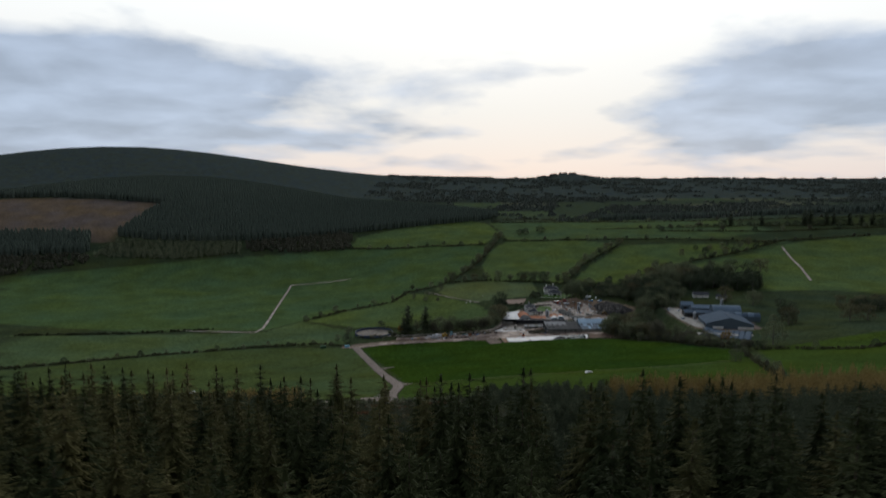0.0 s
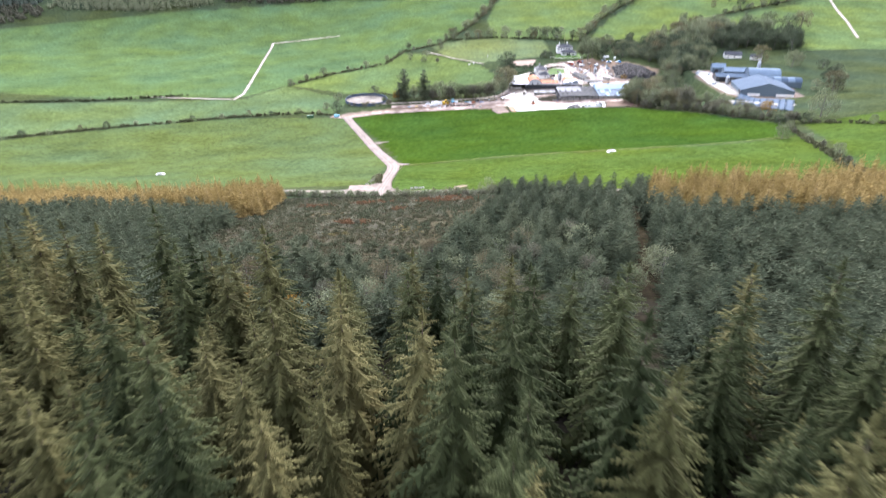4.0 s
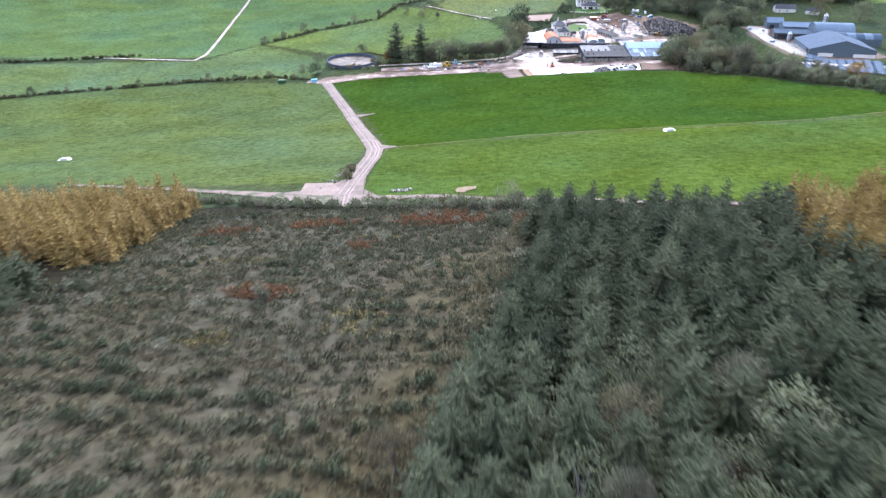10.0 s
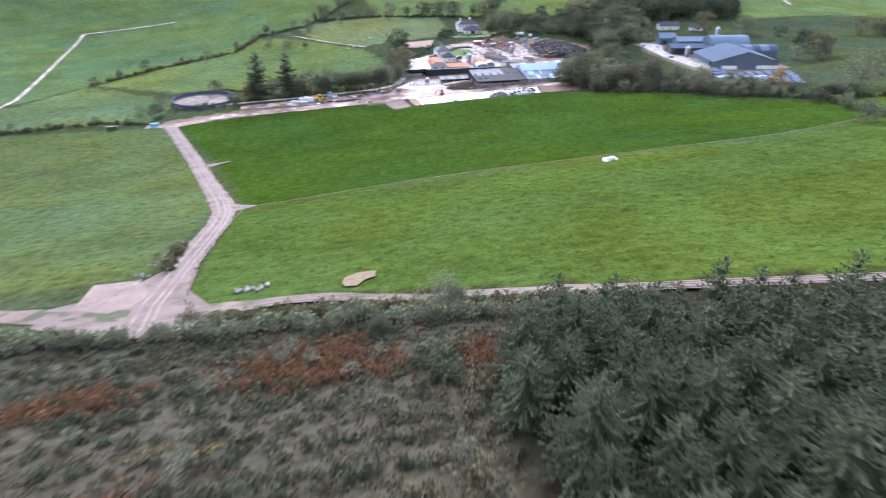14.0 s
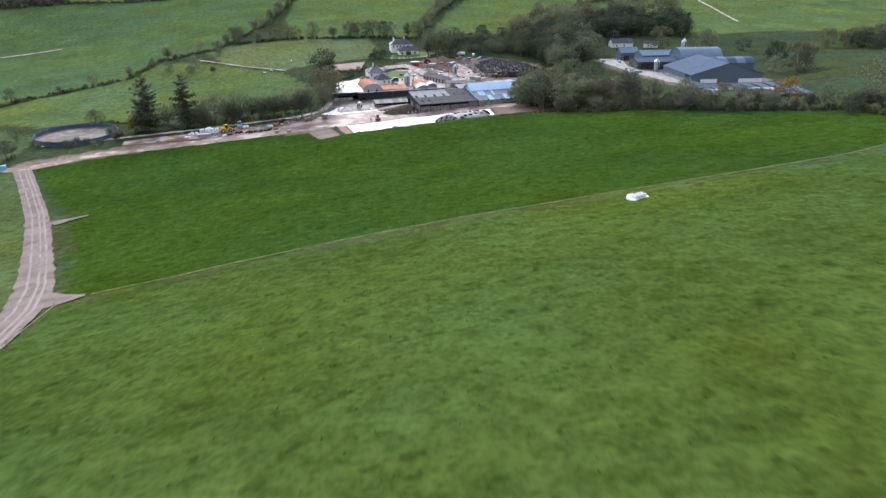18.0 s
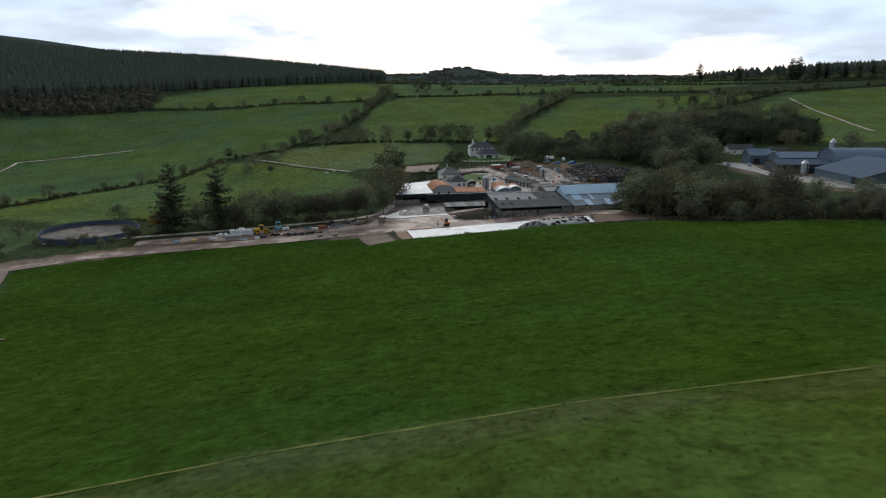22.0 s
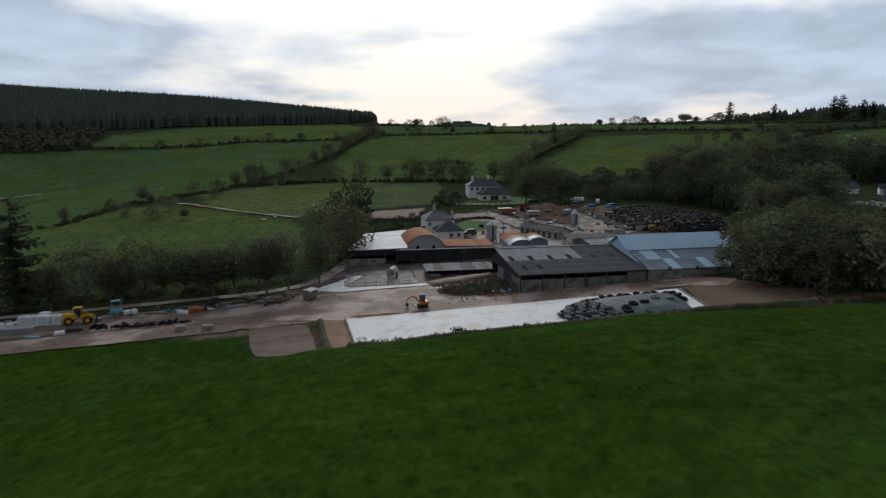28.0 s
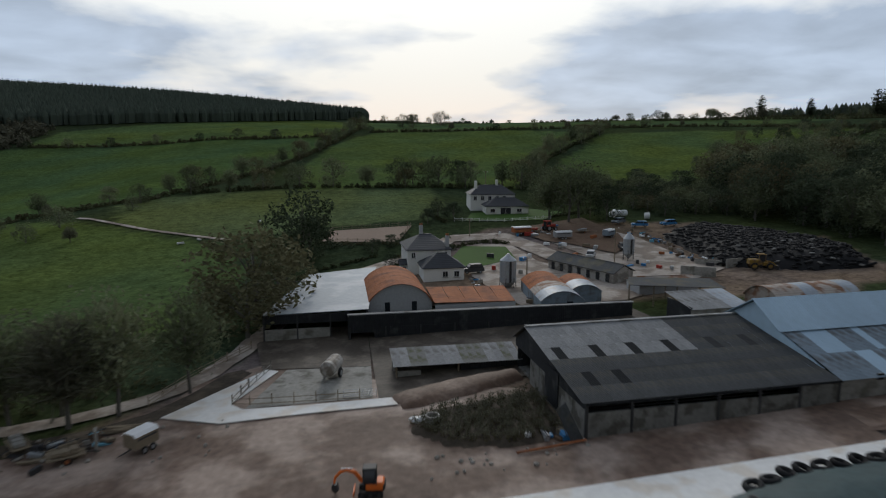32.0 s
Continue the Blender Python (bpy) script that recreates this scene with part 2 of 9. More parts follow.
M = {
    "bark": shade("bark", (0.09, 0.07, 0.05), var=0.35, grain=6, bump=0.6),
    "bark_grey": shade("grey_bark", (0.14, 0.13, 0.115), var=0.35, grain=6, bump=0.6),
    "spruce": leafy("spruce_needles", (0.025, 0.035, 0.014), (0.047, 0.053, 0.021), 0.2, 0.35),
    "spruce_olive": leafy("olive_spruce_needles", (0.060, 0.065, 0.024), (0.102, 0.090, 0.036), 0.2, 0.3),
    "young": leafy("young_spruce_needles", (0.050, 0.066, 0.038), (0.084, 0.094, 0.054), 0.2, 0.25),
    "larch": leafy("autumn_larch_needles", (0.26, 0.185, 0.055), (0.21, 0.155, 0.068), 0.22, 0.2),
    # paled grey-green: distance haze put into the needle colour
    "hazed_spruce": leafy("plantation_needles", (0.094, 0.118, 0.094), (0.110, 0.134, 0.106), island=0.12),
    "leaf": leafy("dull_green_leaves", (0.124, 0.152, 0.084), (0.154, 0.160, 0.098)),
    "leaf_dark": leafy("dark_evergreen_leaves", (0.050, 0.070, 0.042), (0.070, 0.082, 0.050)),
    "leaf_brown": leafy("brown_autumn_leaves", (0.128, 0.114, 0.064), (0.112, 0.114, 0.064)),
    "leaf_gold": leafy("golden_autumn_leaves", (0.22, 0.13, 0.025), (0.15, 0.10, 0.03)),
    "twig": leafy("bare_twigs", (0.128, 0.126, 0.090), (0.116, 0.118, 0.080)),
    "heath": leafy("heather_scrub", (0.078, 0.086, 0.050), (0.122, 0.110, 0.068), 0.15, 0.25),
    "heath_dry": leafy("faded_grass", (0.096, 0.081, 0.048), (0.072, 0.067, 0.037), 0.15, 0.25),
    "bracken": leafy("rusty_bracken", (0.165, 0.088, 0.046), (0.130, 0.082, 0.046)),
    "pine": leafy("pine_needles", (0.050, 0.066, 0.040), (0.070, 0.080, 0.048), 0.2, 0.3),
    "hedge": leafy("hedge_leaves", (0.056, 0.070, 0.034), (0.086, 0.080, 0.044)),
    "willow": leafy("fading_willow_leaves", (0.130, 0.108, 0.066), (0.105, 0.102, 0.060), 0.2, 0.15),
    "dead_grass": leafy("dead_grass", (0.20, 0.165, 0.075), (0.14, 0.13, 0.06), 0.15, 0.25),
    # paled and blued: distance haze painted into the leaf colour
    "hazed_leaf": leafy("far_tree_leaves", (0.058, 0.074, 0.064), (0.076, 0.084, 0.068), 0.2, 0.3),
    "tuft": leafy("grass_tufts", (0.026, 0.068, 0.007), (0.034, 0.078, 0.010)),
}

# ---------------------------------------------------------------- building blocks
def np_mesh(name, verts, faces, mats=(), smooth=False):
    """A mesh from arrays: faces all of one size."""
    verts, faces = np.asarray(verts, np.float32), np.asarray(faces, np.int32)
    me = bpy.data.meshes.new(name)
    k = faces.shape[1]
    me.vertices.add(len(verts)); me.vertices.foreach_set("co", verts.ravel())
    me.loops.add(faces.size); me.loops.foreach_set("vertex_index", faces.ravel())
    me.polygons.add(len(faces))
    me.polygons.foreach_set("loop_start", np.arange(0, faces.size, k, dtype=np.int32))
    me.polygons.foreach_set("use_smooth", np.full(len(faces), smooth))
    me.update(calc_edges=True)
    for m in mats:
        me.materials.append(m)
    return me


def part(name, bm, material, parent, label=""):
    """Links a bmesh (or a mesh) as one mesh object under a thing or a part."""
    if isinstance(bm, bmesh.types.BMesh):
        me = bpy.data.meshes.new(name)
        bm.to_mesh(me); bm.free()
    else:
        me = bm
    if material is not None and not me.materials:
        me.materials.append(material)
    ob = new(name, me)
    ob.parent = parent
    return tagged(ob, label)


def thing(name, label, category, at=(0, 0, 0), turn=0.0, group="", kind="", size=1.0):
    ob = new(name)
    ob.matrix_world = Matrix.LocRotScale(at, Euler((0, 0, turn)), (size,) * 3)
    return tagged(ob, label, category, group, kind)


def box(bm, cx, cy, cz, sx, sy, sz, bevel=0.0, m=None):
    """A box about a centre; bevelled if asked."""
    r = bmesh.ops.create_cube(bm, size=1.0, matrix=(m or Matrix()) @ Matrix.Translation((cx, cy, cz)) @ Matrix.Diagonal((sx, sy, sz, 1)))
    if bevel:
        es = list({e for v in r["verts"] for e in v.link_edges})
        bmesh.ops.bevel(bm, geom=es, offset=bevel, segments=1, affect="EDGES")
    return bm


def boxm(cx, cy, cz, sx, sy, sz, bevel=0.0):
    return box(bmesh.new(), cx, cy, cz, sx, sy, sz, bevel)


def prism(bm, outline, a, b, axis="y"):
    """A closed outline in (u, z) swept from a to b along y (u is x) or along x (u is y)."""
    def at(u, z, s):
        return (u, s, z) if axis == "y" else (s, u, z)
    lo = [bm.verts.new(at(u, z, a)) for u, z in outline]
    hi = [bm.verts.new(at(u, z, b)) for u, z in outline]
    n = len(outline)
    for i in range(n):
        bm.faces.new((lo[i], lo[(i + 1) % n], hi[(i + 1) % n], hi[i]))
    bm.faces.new(lo[::-1]); bm.faces.new(hi)
    bmesh.ops.recalc_face_normals(bm, faces=bm.faces[:])
    return bm


def tube(bm, points, radii, sides=6, cap=True):
    """A tapered tube along points."""
    rings = []
    for i, p in enumerate(points):
        p = Vector(p)
        d = (Vector(points[min(i + 1, len(points) - 1)]) - Vector(points[max(i - 1, 0)])).normalized()
        q = d.to_track_quat("Z", "Y").to_matrix()
        rings.append([bm.verts.new(p + q @ Vector((math.cos(a) * radii[i], math.sin(a) * radii[i], 0)))
                      for a in (2 * math.pi * k / sides for k in range(sides))])
    for a, b in zip(rings, rings[1:]):
        for k in range(sides):
            bm.faces.new((a[k], a[(k + 1) % sides], b[(k + 1) % sides], b[k]))
    if cap:
        bm.faces.new(rings[0][::-1]); bm.faces.new(rings[-1])
    return bm


# ---------------------------------------------------------------- lie of the land
YK = np.array((-600, -400, -200, -65, 0, 50, 100, 180, 230, 280, 350, 425, 500, 588, 700, 791, 870, 960, 1040, 1200, 1500, 2200, 3200, 5000, 7000.0))
ZK = np.array((70, 50, 6, -17.5, -31.5, -45, -57, -80.5, -92.5, -104, -115.3, -120.8, -119.8, -113, -105, -95.5, -87, -83.5, -86, -98, -105, -95, -60, 5, 20))
CK = np.array((0, 0, 0, 0, 0, .01, .02, .06, .072, .076, .07, .045, .037, .03, .04, .055, .052, .05, .05, .05, .04, .02, .01, 0, 0))
LK = np.array((0, 0, 0, 0, 0, 0, .01, .05, .05, .05, .03, .02, .05, .13, .2, .16, .1, .05, .03, .03, .03, .02, .01, 0, 0))


def glide(x, xk, yk):
    """Smooth interpolation between knots, without overshoot."""
    h = np.diff(xk)
    d = np.diff(yk) / h
    s = np.zeros(len(xk))
    for i in range(1, len(xk) - 1):
        s[i] = 0 if d[i - 1] * d[i] <= 0 else 2 * d[i - 1] * d[i] / (d[i - 1] + d[i])
    s[0], s[-1] = d[0], d[-1]
    i = np.clip(np.searchsorted(xk, x) - 1, 0, len(h) - 1)
    t = np.clip((x - xk[i]) / h[i], 0, 1)
    return yk[i] * (1 + 2 * t) * (1 - t) ** 2 + s[i] * h[i] * t * (1 - t) ** 2 + yk[i + 1] * t * t * (3 - 2 * t) - s[i + 1] * h[i] * t * t * (1 - t)


def land_z(x, y):
    x, y = np.asarray(x, float), np.asarray(y, float)
    z = glide(y, YK, ZK)
    z = z + np.where(x > 0, glide(y, YK, CK) * 500 * np.tanh(x / 500), glide(y, YK, LK) * 150 * np.tanh(x / 150))
    z = z + 1.2 * np.logaddexp(0, (x - 150) / 20) * np.exp(-((y - 400) / 130) ** 2) * np.clip(1.6 - x / 400, 0, 1)
    # the field swells to a brow before it drops to the pad
    z = z + 3.2 * np.exp(-0.5 * ((y - 393.5) / np.where(y < 393.5, 24, 4.4)) ** 2) * np.clip((x - 22) / 30, 0, 1) * np.clip((150 - x) / 50, 0, 1)
    cut = np.clip((x - 54.5) / 2, 0, 1) * np.clip((123.5 - x) / 2, 0, 1) * np.clip((y - 403.8) / 1.6, 0, 1) * np.clip((430 - y) / 4, 0, 1)
    z = z + (-118.35 + 0.043 * (x - 57) - z) * cut        # levelled for the silage pad
    flat = np.clip((x - 184) / 12, 0, 1) * np.clip((280 - x) / 14, 0, 1) * np.clip((y - 378) / 10, 0, 1) * np.clip((492 - y) / 20, 0, 1)
    z = z + (-103.6 - z) * flat * flat * (3 - 2 * flat)        # levelled for the blue sheds
    z = z + 15 * np.exp(-0.5 * (((x - 860) / 210) ** 2 + ((y - 1130) / 110) ** 2)) + 4 * np.exp(-0.5 * (((x - 420) / 90) ** 2 + ((y - 1230) / 70) ** 2))
    z = z + 110 * np.exp(-0.5 * (((x + 620) / 340) ** 2 + ((y - 1450) / 420) ** 2))
    z = z + 26 * np.exp(-0.5 * (((x + 60) / 170) ** 2 + ((y - 1130) / 70) ** 2))
    z = z + 230 * np.exp(-0.5 * (((x + 1950) / 900) ** 2 + ((y - 3900) / 700) ** 2))
    z = z + 120 * np.exp(-0.5 * (((x - 2000) / 480) ** 2 + ((y - 1300) / 480) ** 2))
    return z + 52 * np.exp(-0.5 * (((x - 900) / 170) ** 2 + ((y - 4150) / 200) ** 2))


def gz(x, y):
    return float(land_z(x, y))


def inside(poly, x, y):
    """Whether points lie in a polygon."""
    x, y = np.asarray(x, float), np.asarray(y, float)
    r = np.zeros(x.shape, bool)
    for (x0, y0), (x1, y1) in zip(poly, poly[1:] + poly[:1]):
        if y0 == y1:
            continue
        r ^= ((y0 > y) != (y1 > y)) & (x < (x1 - x0) * (y - y0) / (y1 - y0) + x0)
    return r


def resample(line, step):
    """Points every step metres along a polyline."""
    p = np.array(line, float)
    s = np.r_[0, np.cumsum(np.hypot(*np.diff(p, axis=0).T))]
    q = np.arange(0, s[-1] + 1e-6, step)
    return np.c_[np.interp(q, s, p[:, 0]), np.interp(q, s, p[:, 1])]


def away(line, x, y):
    """Distance of points from a polyline."""
    best = np.full(np.shape(x), 1e9)
    for (x0, y0), (x1, y1) in zip(line, line[1:]):
        dx, dy = x1 - x0, y1 - y0
        t = np.clip(((x - x0) * dx + (y - y0) * dy) / (dx * dx + dy * dy), 0, 1)
        best = np.minimum(best, np.hypot(x - x0 - t * dx, y - y0 - t * dy))
    return best

# ---------------------------------------------------------------- plan of the land
TRACK = [(-18, 174), (-19, 185), (-18.6, 205), (-17.7, 226), (-17.3, 240), (-18, 254), (-20.8, 270), (-25.2, 288), (-30.8, 310), (-39, 342), (-48, 372), (-58.8, 407)]
LOWER = [(-17, 180), (-11.7, 179.5), (-6, 178.8), (-0.2, 178.9), (5.7, 177.2), (11.4, 173.6), (16.8, 170.6), (22.4, 169.3), (27.8, 167.6), (32.5, 166.1), (42, 162), (70, 152)]
FARM_ROAD = [(-70, 410), (-58, 408), (-40, 419), (-8, 424), (25, 427), (50, 431), (68, 431), (95, 429), (118, 428)]
LANE = [(-60, 440), (-20, 444), (10, 447), (29, 448.7), (35.7, 449.3), (40.5, 450.3), (46.1, 452.8), (50.3, 456), (53, 460), (56.5, 468), (58, 474), (66, 495), (74, 512), (88, 525), (100, 540)]
LANE2 = [(100, 540), (113, 540), (117, 527), (119, 515), (124, 503), (136, 494)]
CLEARING = [(-46, 84), (-47, 125), (-50, 174), (28, 160), (19, 142), (10, 100), (6, 84), (0, 70), (-6, 62), (-18, 62), (-32, 70)]
BIG_FIELD = [(-14, 180), (2, 180), (24, 171.5), (44, 163), (80, 152), (133, 165), (150, 207), (183, 294), (166, 350), (150, 378), (127, 400),
             (104, 402), (63, 402), (44, 405), (42, 421), (0, 424), (-40, 416), (-56, 406), (-43, 370), (-30, 333), (-20, 290), (-14, 258), (-15, 212)]
SWATH = [(-10, 258.5), (9, 262), (29, 264), (51, 264), (90, 259), (130, 254), (180, 262)]
LEFT_FIELD = [(-24, 200), (-68, 207), (-300, 240), (-300, 330), (-206, 383), (-139, 409), (-62, 409), (-48, 372), (-35, 334), (-25, 290), (-20, 258), (-21, 212)]
PADDOCK = [(12, 572), (42, 551), (62, 560), (100, 566), (108, 585), (108, 621), (58, 634), (18, 626), (0, 606)]
UPPER_A = [(-118, 512), (-88, 546), (-42, 570), (-27, 604), (13, 624), (40, 690), (66, 770), (70, 815), (-35, 817), (-118, 830), (-240, 800), (-372, 763), (-520, 705), (-420, 500), (-250, 462), (-144, 470)]
UPPER_B = [(60, 634), (110, 625), (142, 615), (178, 696), (249, 790), (200, 826), (102, 832), (74, 775), (58, 700)]
UPPER_C = [(150, 615), (185, 690), (255, 788), (440, 770), (463, 775), (386, 733), (320, 705), (256, 653), (215, 600)]
UPPER_D = [(-117, 832), (-35, 820), (70, 822), (100, 880), (90, 1010), (60, 1040), (-57, 943), (-115, 880)]
UPPER_E = [(104, 836), (200, 830), (369, 806), (481, 841), (480, 1010), (250, 1060), (95, 1030), (104, 885)]
UPPER_F = [(263, 650), (330, 702), (395, 728), (470, 770), (620, 800), (760, 640), (560, 480), (390, 560), (330, 560)]
VALLEY_FIELD = [(-300, 345), (-206, 389), (-139, 414), (-70, 418), (-62, 455), (-120, 505), (-144, 462), (-252, 450), (-340, 446)]
MIDDLE_FIELD = [(-116, 508), (-66, 474), (-10, 470), (45, 480), (52, 520), (40, 548), (10, 570), (-27, 598), (-42, 566), (-88, 540)]
RIGHT_FIELD = [(188, 290), (156, 205), (140, 168), (200, 160), (420, 250), (420, 400), (300, 330)]
YARD = [(42, 421), (57, 424), (122, 425), (130, 430), (126, 436), (96, 434), (92, 452), (60, 474), (52, 456), (38, 442), (-20, 433), (-62, 418), (-62, 408), (0, 425)]
FARMYARD = [(84, 495), (100, 480), (125, 476), (150, 470), (172, 478), (188, 515), (170, 542), (140, 552), (112, 548), (100, 540), (86, 528)]
BLUE_YARD = [(196, 396), (203, 388), (240, 387), (246, 398), (250, 446), (228, 466), (208, 476), (197, 470), (194, 430)]
PIT = [(42, 421), (52, 422), (55, 402), (44, 406)]

GRASS = {"big": (0.0255, 0.052, 0.0085), "lush": (0.043, 0.070, 0.0145), "left": (0.057, 0.081, 0.029), "pale": (0.100, 0.126, 0.053),
         "mid": (0.078, 0.112, 0.038), "deep": (0.063, 0.101, 0.038), "far": (0.070, 0.103, 0.043)}

# one sheet from behind the flight to the horizon, finest where the camera flies low
gx = np.unique(np.r_[np.linspace(-6500, -1200, 28), np.linspace(-1200, -260, 48), np.arange(-260, 300, 3.0), np.linspace(300, 1200, 46), np.linspace(1200, 6500, 28)])
gy = np.unique(np.r_[np.linspace(-600, -100, 26), np.arange(-100, 620, 3.0), np.arange(620, 1100, 7.0), np.linspace(1100, 2200, 45), np.linspace(2200, 6800, 45)])
X, Y = np.meshgrid(gx, gy)
Z = land_z(X, Y)
rough = np.zeros(X.shape)
land = np.zeros((*X.shape, 3)); land[:] = (0.040, 0.054, 0.026)
# far country: a patchwork of fields, paled and greyed in colour for distance haze
cell = np.floor((X + 60 * np.sin(Y / 210)) / 190) * 7.13 + np.floor((Y + 70 * np.sin(X / 260)) / 240) * 3.71
pick = np.modf(np.abs(np.sin(cell * 12.9898) * 43758.5453))[0]
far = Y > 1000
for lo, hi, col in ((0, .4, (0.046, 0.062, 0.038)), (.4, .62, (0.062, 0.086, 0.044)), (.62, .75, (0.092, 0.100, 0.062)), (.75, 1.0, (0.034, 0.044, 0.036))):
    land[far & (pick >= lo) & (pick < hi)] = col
# left hill and farthest land: blue-grey haze painted into the base colour
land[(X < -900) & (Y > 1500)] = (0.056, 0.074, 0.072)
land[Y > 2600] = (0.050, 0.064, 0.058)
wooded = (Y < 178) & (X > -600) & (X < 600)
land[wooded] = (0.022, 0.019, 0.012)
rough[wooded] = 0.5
for poly, key in ((LEFT_FIELD, "left"), (BIG_FIELD, "big"), (PADDOCK, "pale"), (UPPER_A, "deep"), (UPPER_B, "mid"), (UPPER_C, "mid"), (UPPER_D, "mid"),
                  (UPPER_E, "far"), (UPPER_F, "mid"), (VALLEY_FIELD, "far"), (MIDDLE_FIELD, "mid"), (RIGHT_FIELD, "lush")):
    land[inside(poly, X, Y)] = GRASS[key]
sw = np.interp(X, [p[0] for p in SWATH], [p[1] for p in SWATH])
land[inside(BIG_FIELD, X, Y) & (Y < sw)] = GRASS["lush"]
land[inside(BIG_FIELD, X, Y) & (Y < sw) & (Y > sw - 5)] = (0.050, 0.066, 0.022)
c = inside(CLEARING, X, Y)
land[c] = (0.052, 0.048, 0.031); rough[c] = 0.5
for poly in (YARD, FARMYARD, BLUE_YARD):
    land[inside(poly, X, Y)] = (0.16, 0.125, 0.10)
land[inside(PIT, X, Y)] = (0.10, 0.07, 0.05)
brown = inside([(-900, 800), (-602, 808), (-450, 822), (-436, 998), (-724, 1022), (-960, 1000)], X, Y)
land[brown] = (0.13, 0.10, 0.075)
bump = np.array([[noise.noise((x * 0.11, y * 0.11, 0.3)) + 0.5 * noise.noise((x * 0.31, y * 0.31, 7.0)) if -160 < x < 200 and -100 < y < 620 else 0.0 for x in gx] for y in gy])
Z = Z + bump * (0.10 + 0.5 * rough)
nx, ny = len(gx), len(gy)
idx = np.arange(nx * ny).reshape(ny, nx)
quads = np.stack([idx[:-1, :-1], idx[:-1, 1:], idx[1:, 1:], idx[1:, :-1]], -1).reshape(-1, 4)
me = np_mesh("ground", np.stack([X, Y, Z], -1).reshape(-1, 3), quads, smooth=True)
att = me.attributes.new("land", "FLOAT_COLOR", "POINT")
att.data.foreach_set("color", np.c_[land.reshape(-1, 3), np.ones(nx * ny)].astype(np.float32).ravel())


def earth():
    """Soil and turf: the land colour, painted far haze included, mottled at three scales, with tufts in the relief."""
    m = bpy.data.materials.new("turf_and_soil")
    m.use_nodes = True
    n, l = m.node_tree.nodes, m.node_tree.links
    p = n["Principled BSDF"]
    p.inputs["Roughness"].default_value, p.inputs["Specular IOR Level"].default_value = 0.95, 0.0
    a = n.new("ShaderNodeAttribute"); a.attribute_name = "land"
    co = n.new("ShaderNodeTexCoord")
    total = None
    for scale, detail, amount in ((0.045, 4, 0.35), (0.4, 3, 0.45), (1.5, 4, 0.5)):
        t = n.new("ShaderNodeTexNoise"); t.inputs["Scale"].default_value, t.inputs["Detail"].default_value = scale, detail
        l.new(co.outputs["Object"], t.inputs["Vector"])
        r = n.new("ShaderNodeMapRange"); r.inputs[1].default_value, r.inputs[2].default_value = 0.3, 0.7
        r.inputs[3].default_value, r.inputs[4].default_value = 1 - amount / 2, 1 + amount / 2
        l.new(t.outputs[0], r.inputs[0])
        if total is None:
            total = r.outputs[0]
        else:
            k = n.new("ShaderNodeMath"); k.operation = "MULTIPLY"
            l.new(total, k.inputs[0]); l.new(r.outputs[0], k.inputs[1]); total = k.outputs[0]
        height = t.outputs[0]
    # rank dark clumps that grazing leaves
    clump = n.new("ShaderNodeTexNoise"); clump.inputs["Scale"].default_value, clump.inputs["Detail"].default_value = 0.62, 2
    l.new(co.outputs["Object"], clump.inputs["Vector"])
    dark = n.new("ShaderNodeMapRange"); dark.inputs[1].default_value, dark.inputs[2].default_value = 0.60, 0.68
    dark.inputs[3].default_value, dark.inputs[4].default_value = 1.0, 0.66
    l.new(clump.outputs[0], dark.inputs[0])
    k = n.new("ShaderNodeMath"); k.operation = "MULTIPLY"
    l.new(total, k.inputs[0]); l.new(dark.outputs[0], k.inputs[1]); total = k.outputs[0]
    dry = n.new("ShaderNodeTexNoise"); dry.inputs["Scale"].default_value, dry.inputs["Detail"].default_value = 0.5, 8
    l.new(co.outputs["Object"], dry.inputs["Vector"])
    ramp = n.new("ShaderNodeValToRGB"); ramp.color_ramp.elements[0].position, ramp.color_ramp.elements[1].position = 0.52, 0.75
    l.new(dry.outputs[0], ramp.inputs[0])
    straw = n.new("ShaderNodeMix"); straw.data_type, straw.blend_type = "RGBA", "ADD"
    straw.inputs[7].default_value = (0.010, 0.011, 0.003, 1)
    l.new(ramp.outputs[0], straw.inputs[0]); l.new(a.outputs["Color"], straw.inputs[6])
    grey = n.new("ShaderNodeCombineColor")
    for i in range(3):
        l.new(total, grey.inputs[i])
    fin = n.new("ShaderNodeMix"); fin.data_type, fin.blend_type = "RGBA", "MULTIPLY"; fin.inputs[0].default_value = 1
    drift = n.new("ShaderNodeTexNoise"); drift.inputs["Scale"].default_value, drift.inputs["Detail"].default_value = 0.022, 5
    l.new(co.outputs["Object"], drift.inputs["Vector"])
    hue = n.new("ShaderNodeValToRGB")
    hue.color_ramp.elements[0].position, hue.color_ramp.elements[0].color = 0.34, (1.11, 1.03, 0.84, 1)
    hue.color_ramp.elements[1].position, hue.color_ramp.elements[1].color = 0.66, (0.92, 0.98, 1.18, 1)
    l.new(drift.outputs[0], hue.inputs[0])
    tint = n.new("ShaderNodeMix"); tint.data_type, tint.blend_type = "RGBA", "MULTIPLY"; tint.inputs[0].default_value = 1
    l.new(straw.outputs[2], tint.inputs[6]); l.new(hue.outputs[0], tint.inputs[7])
    l.new(tint.outputs[2], fin.inputs[6]); l.new(grey.outputs[0], fin.inputs[7])
    l.new(fin.outputs[2], p.inputs["Base Color"])
    b = n.new("ShaderNodeBump"); b.inputs["Strength"].default_value, b.inputs["Distance"].default_value = 0.7, 0.25
    l.new(height, b.inputs["Height"]); l.new(b.outputs[0], p.inputs["Normal"])
    return m


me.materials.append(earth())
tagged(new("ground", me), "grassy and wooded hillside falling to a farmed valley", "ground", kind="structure")


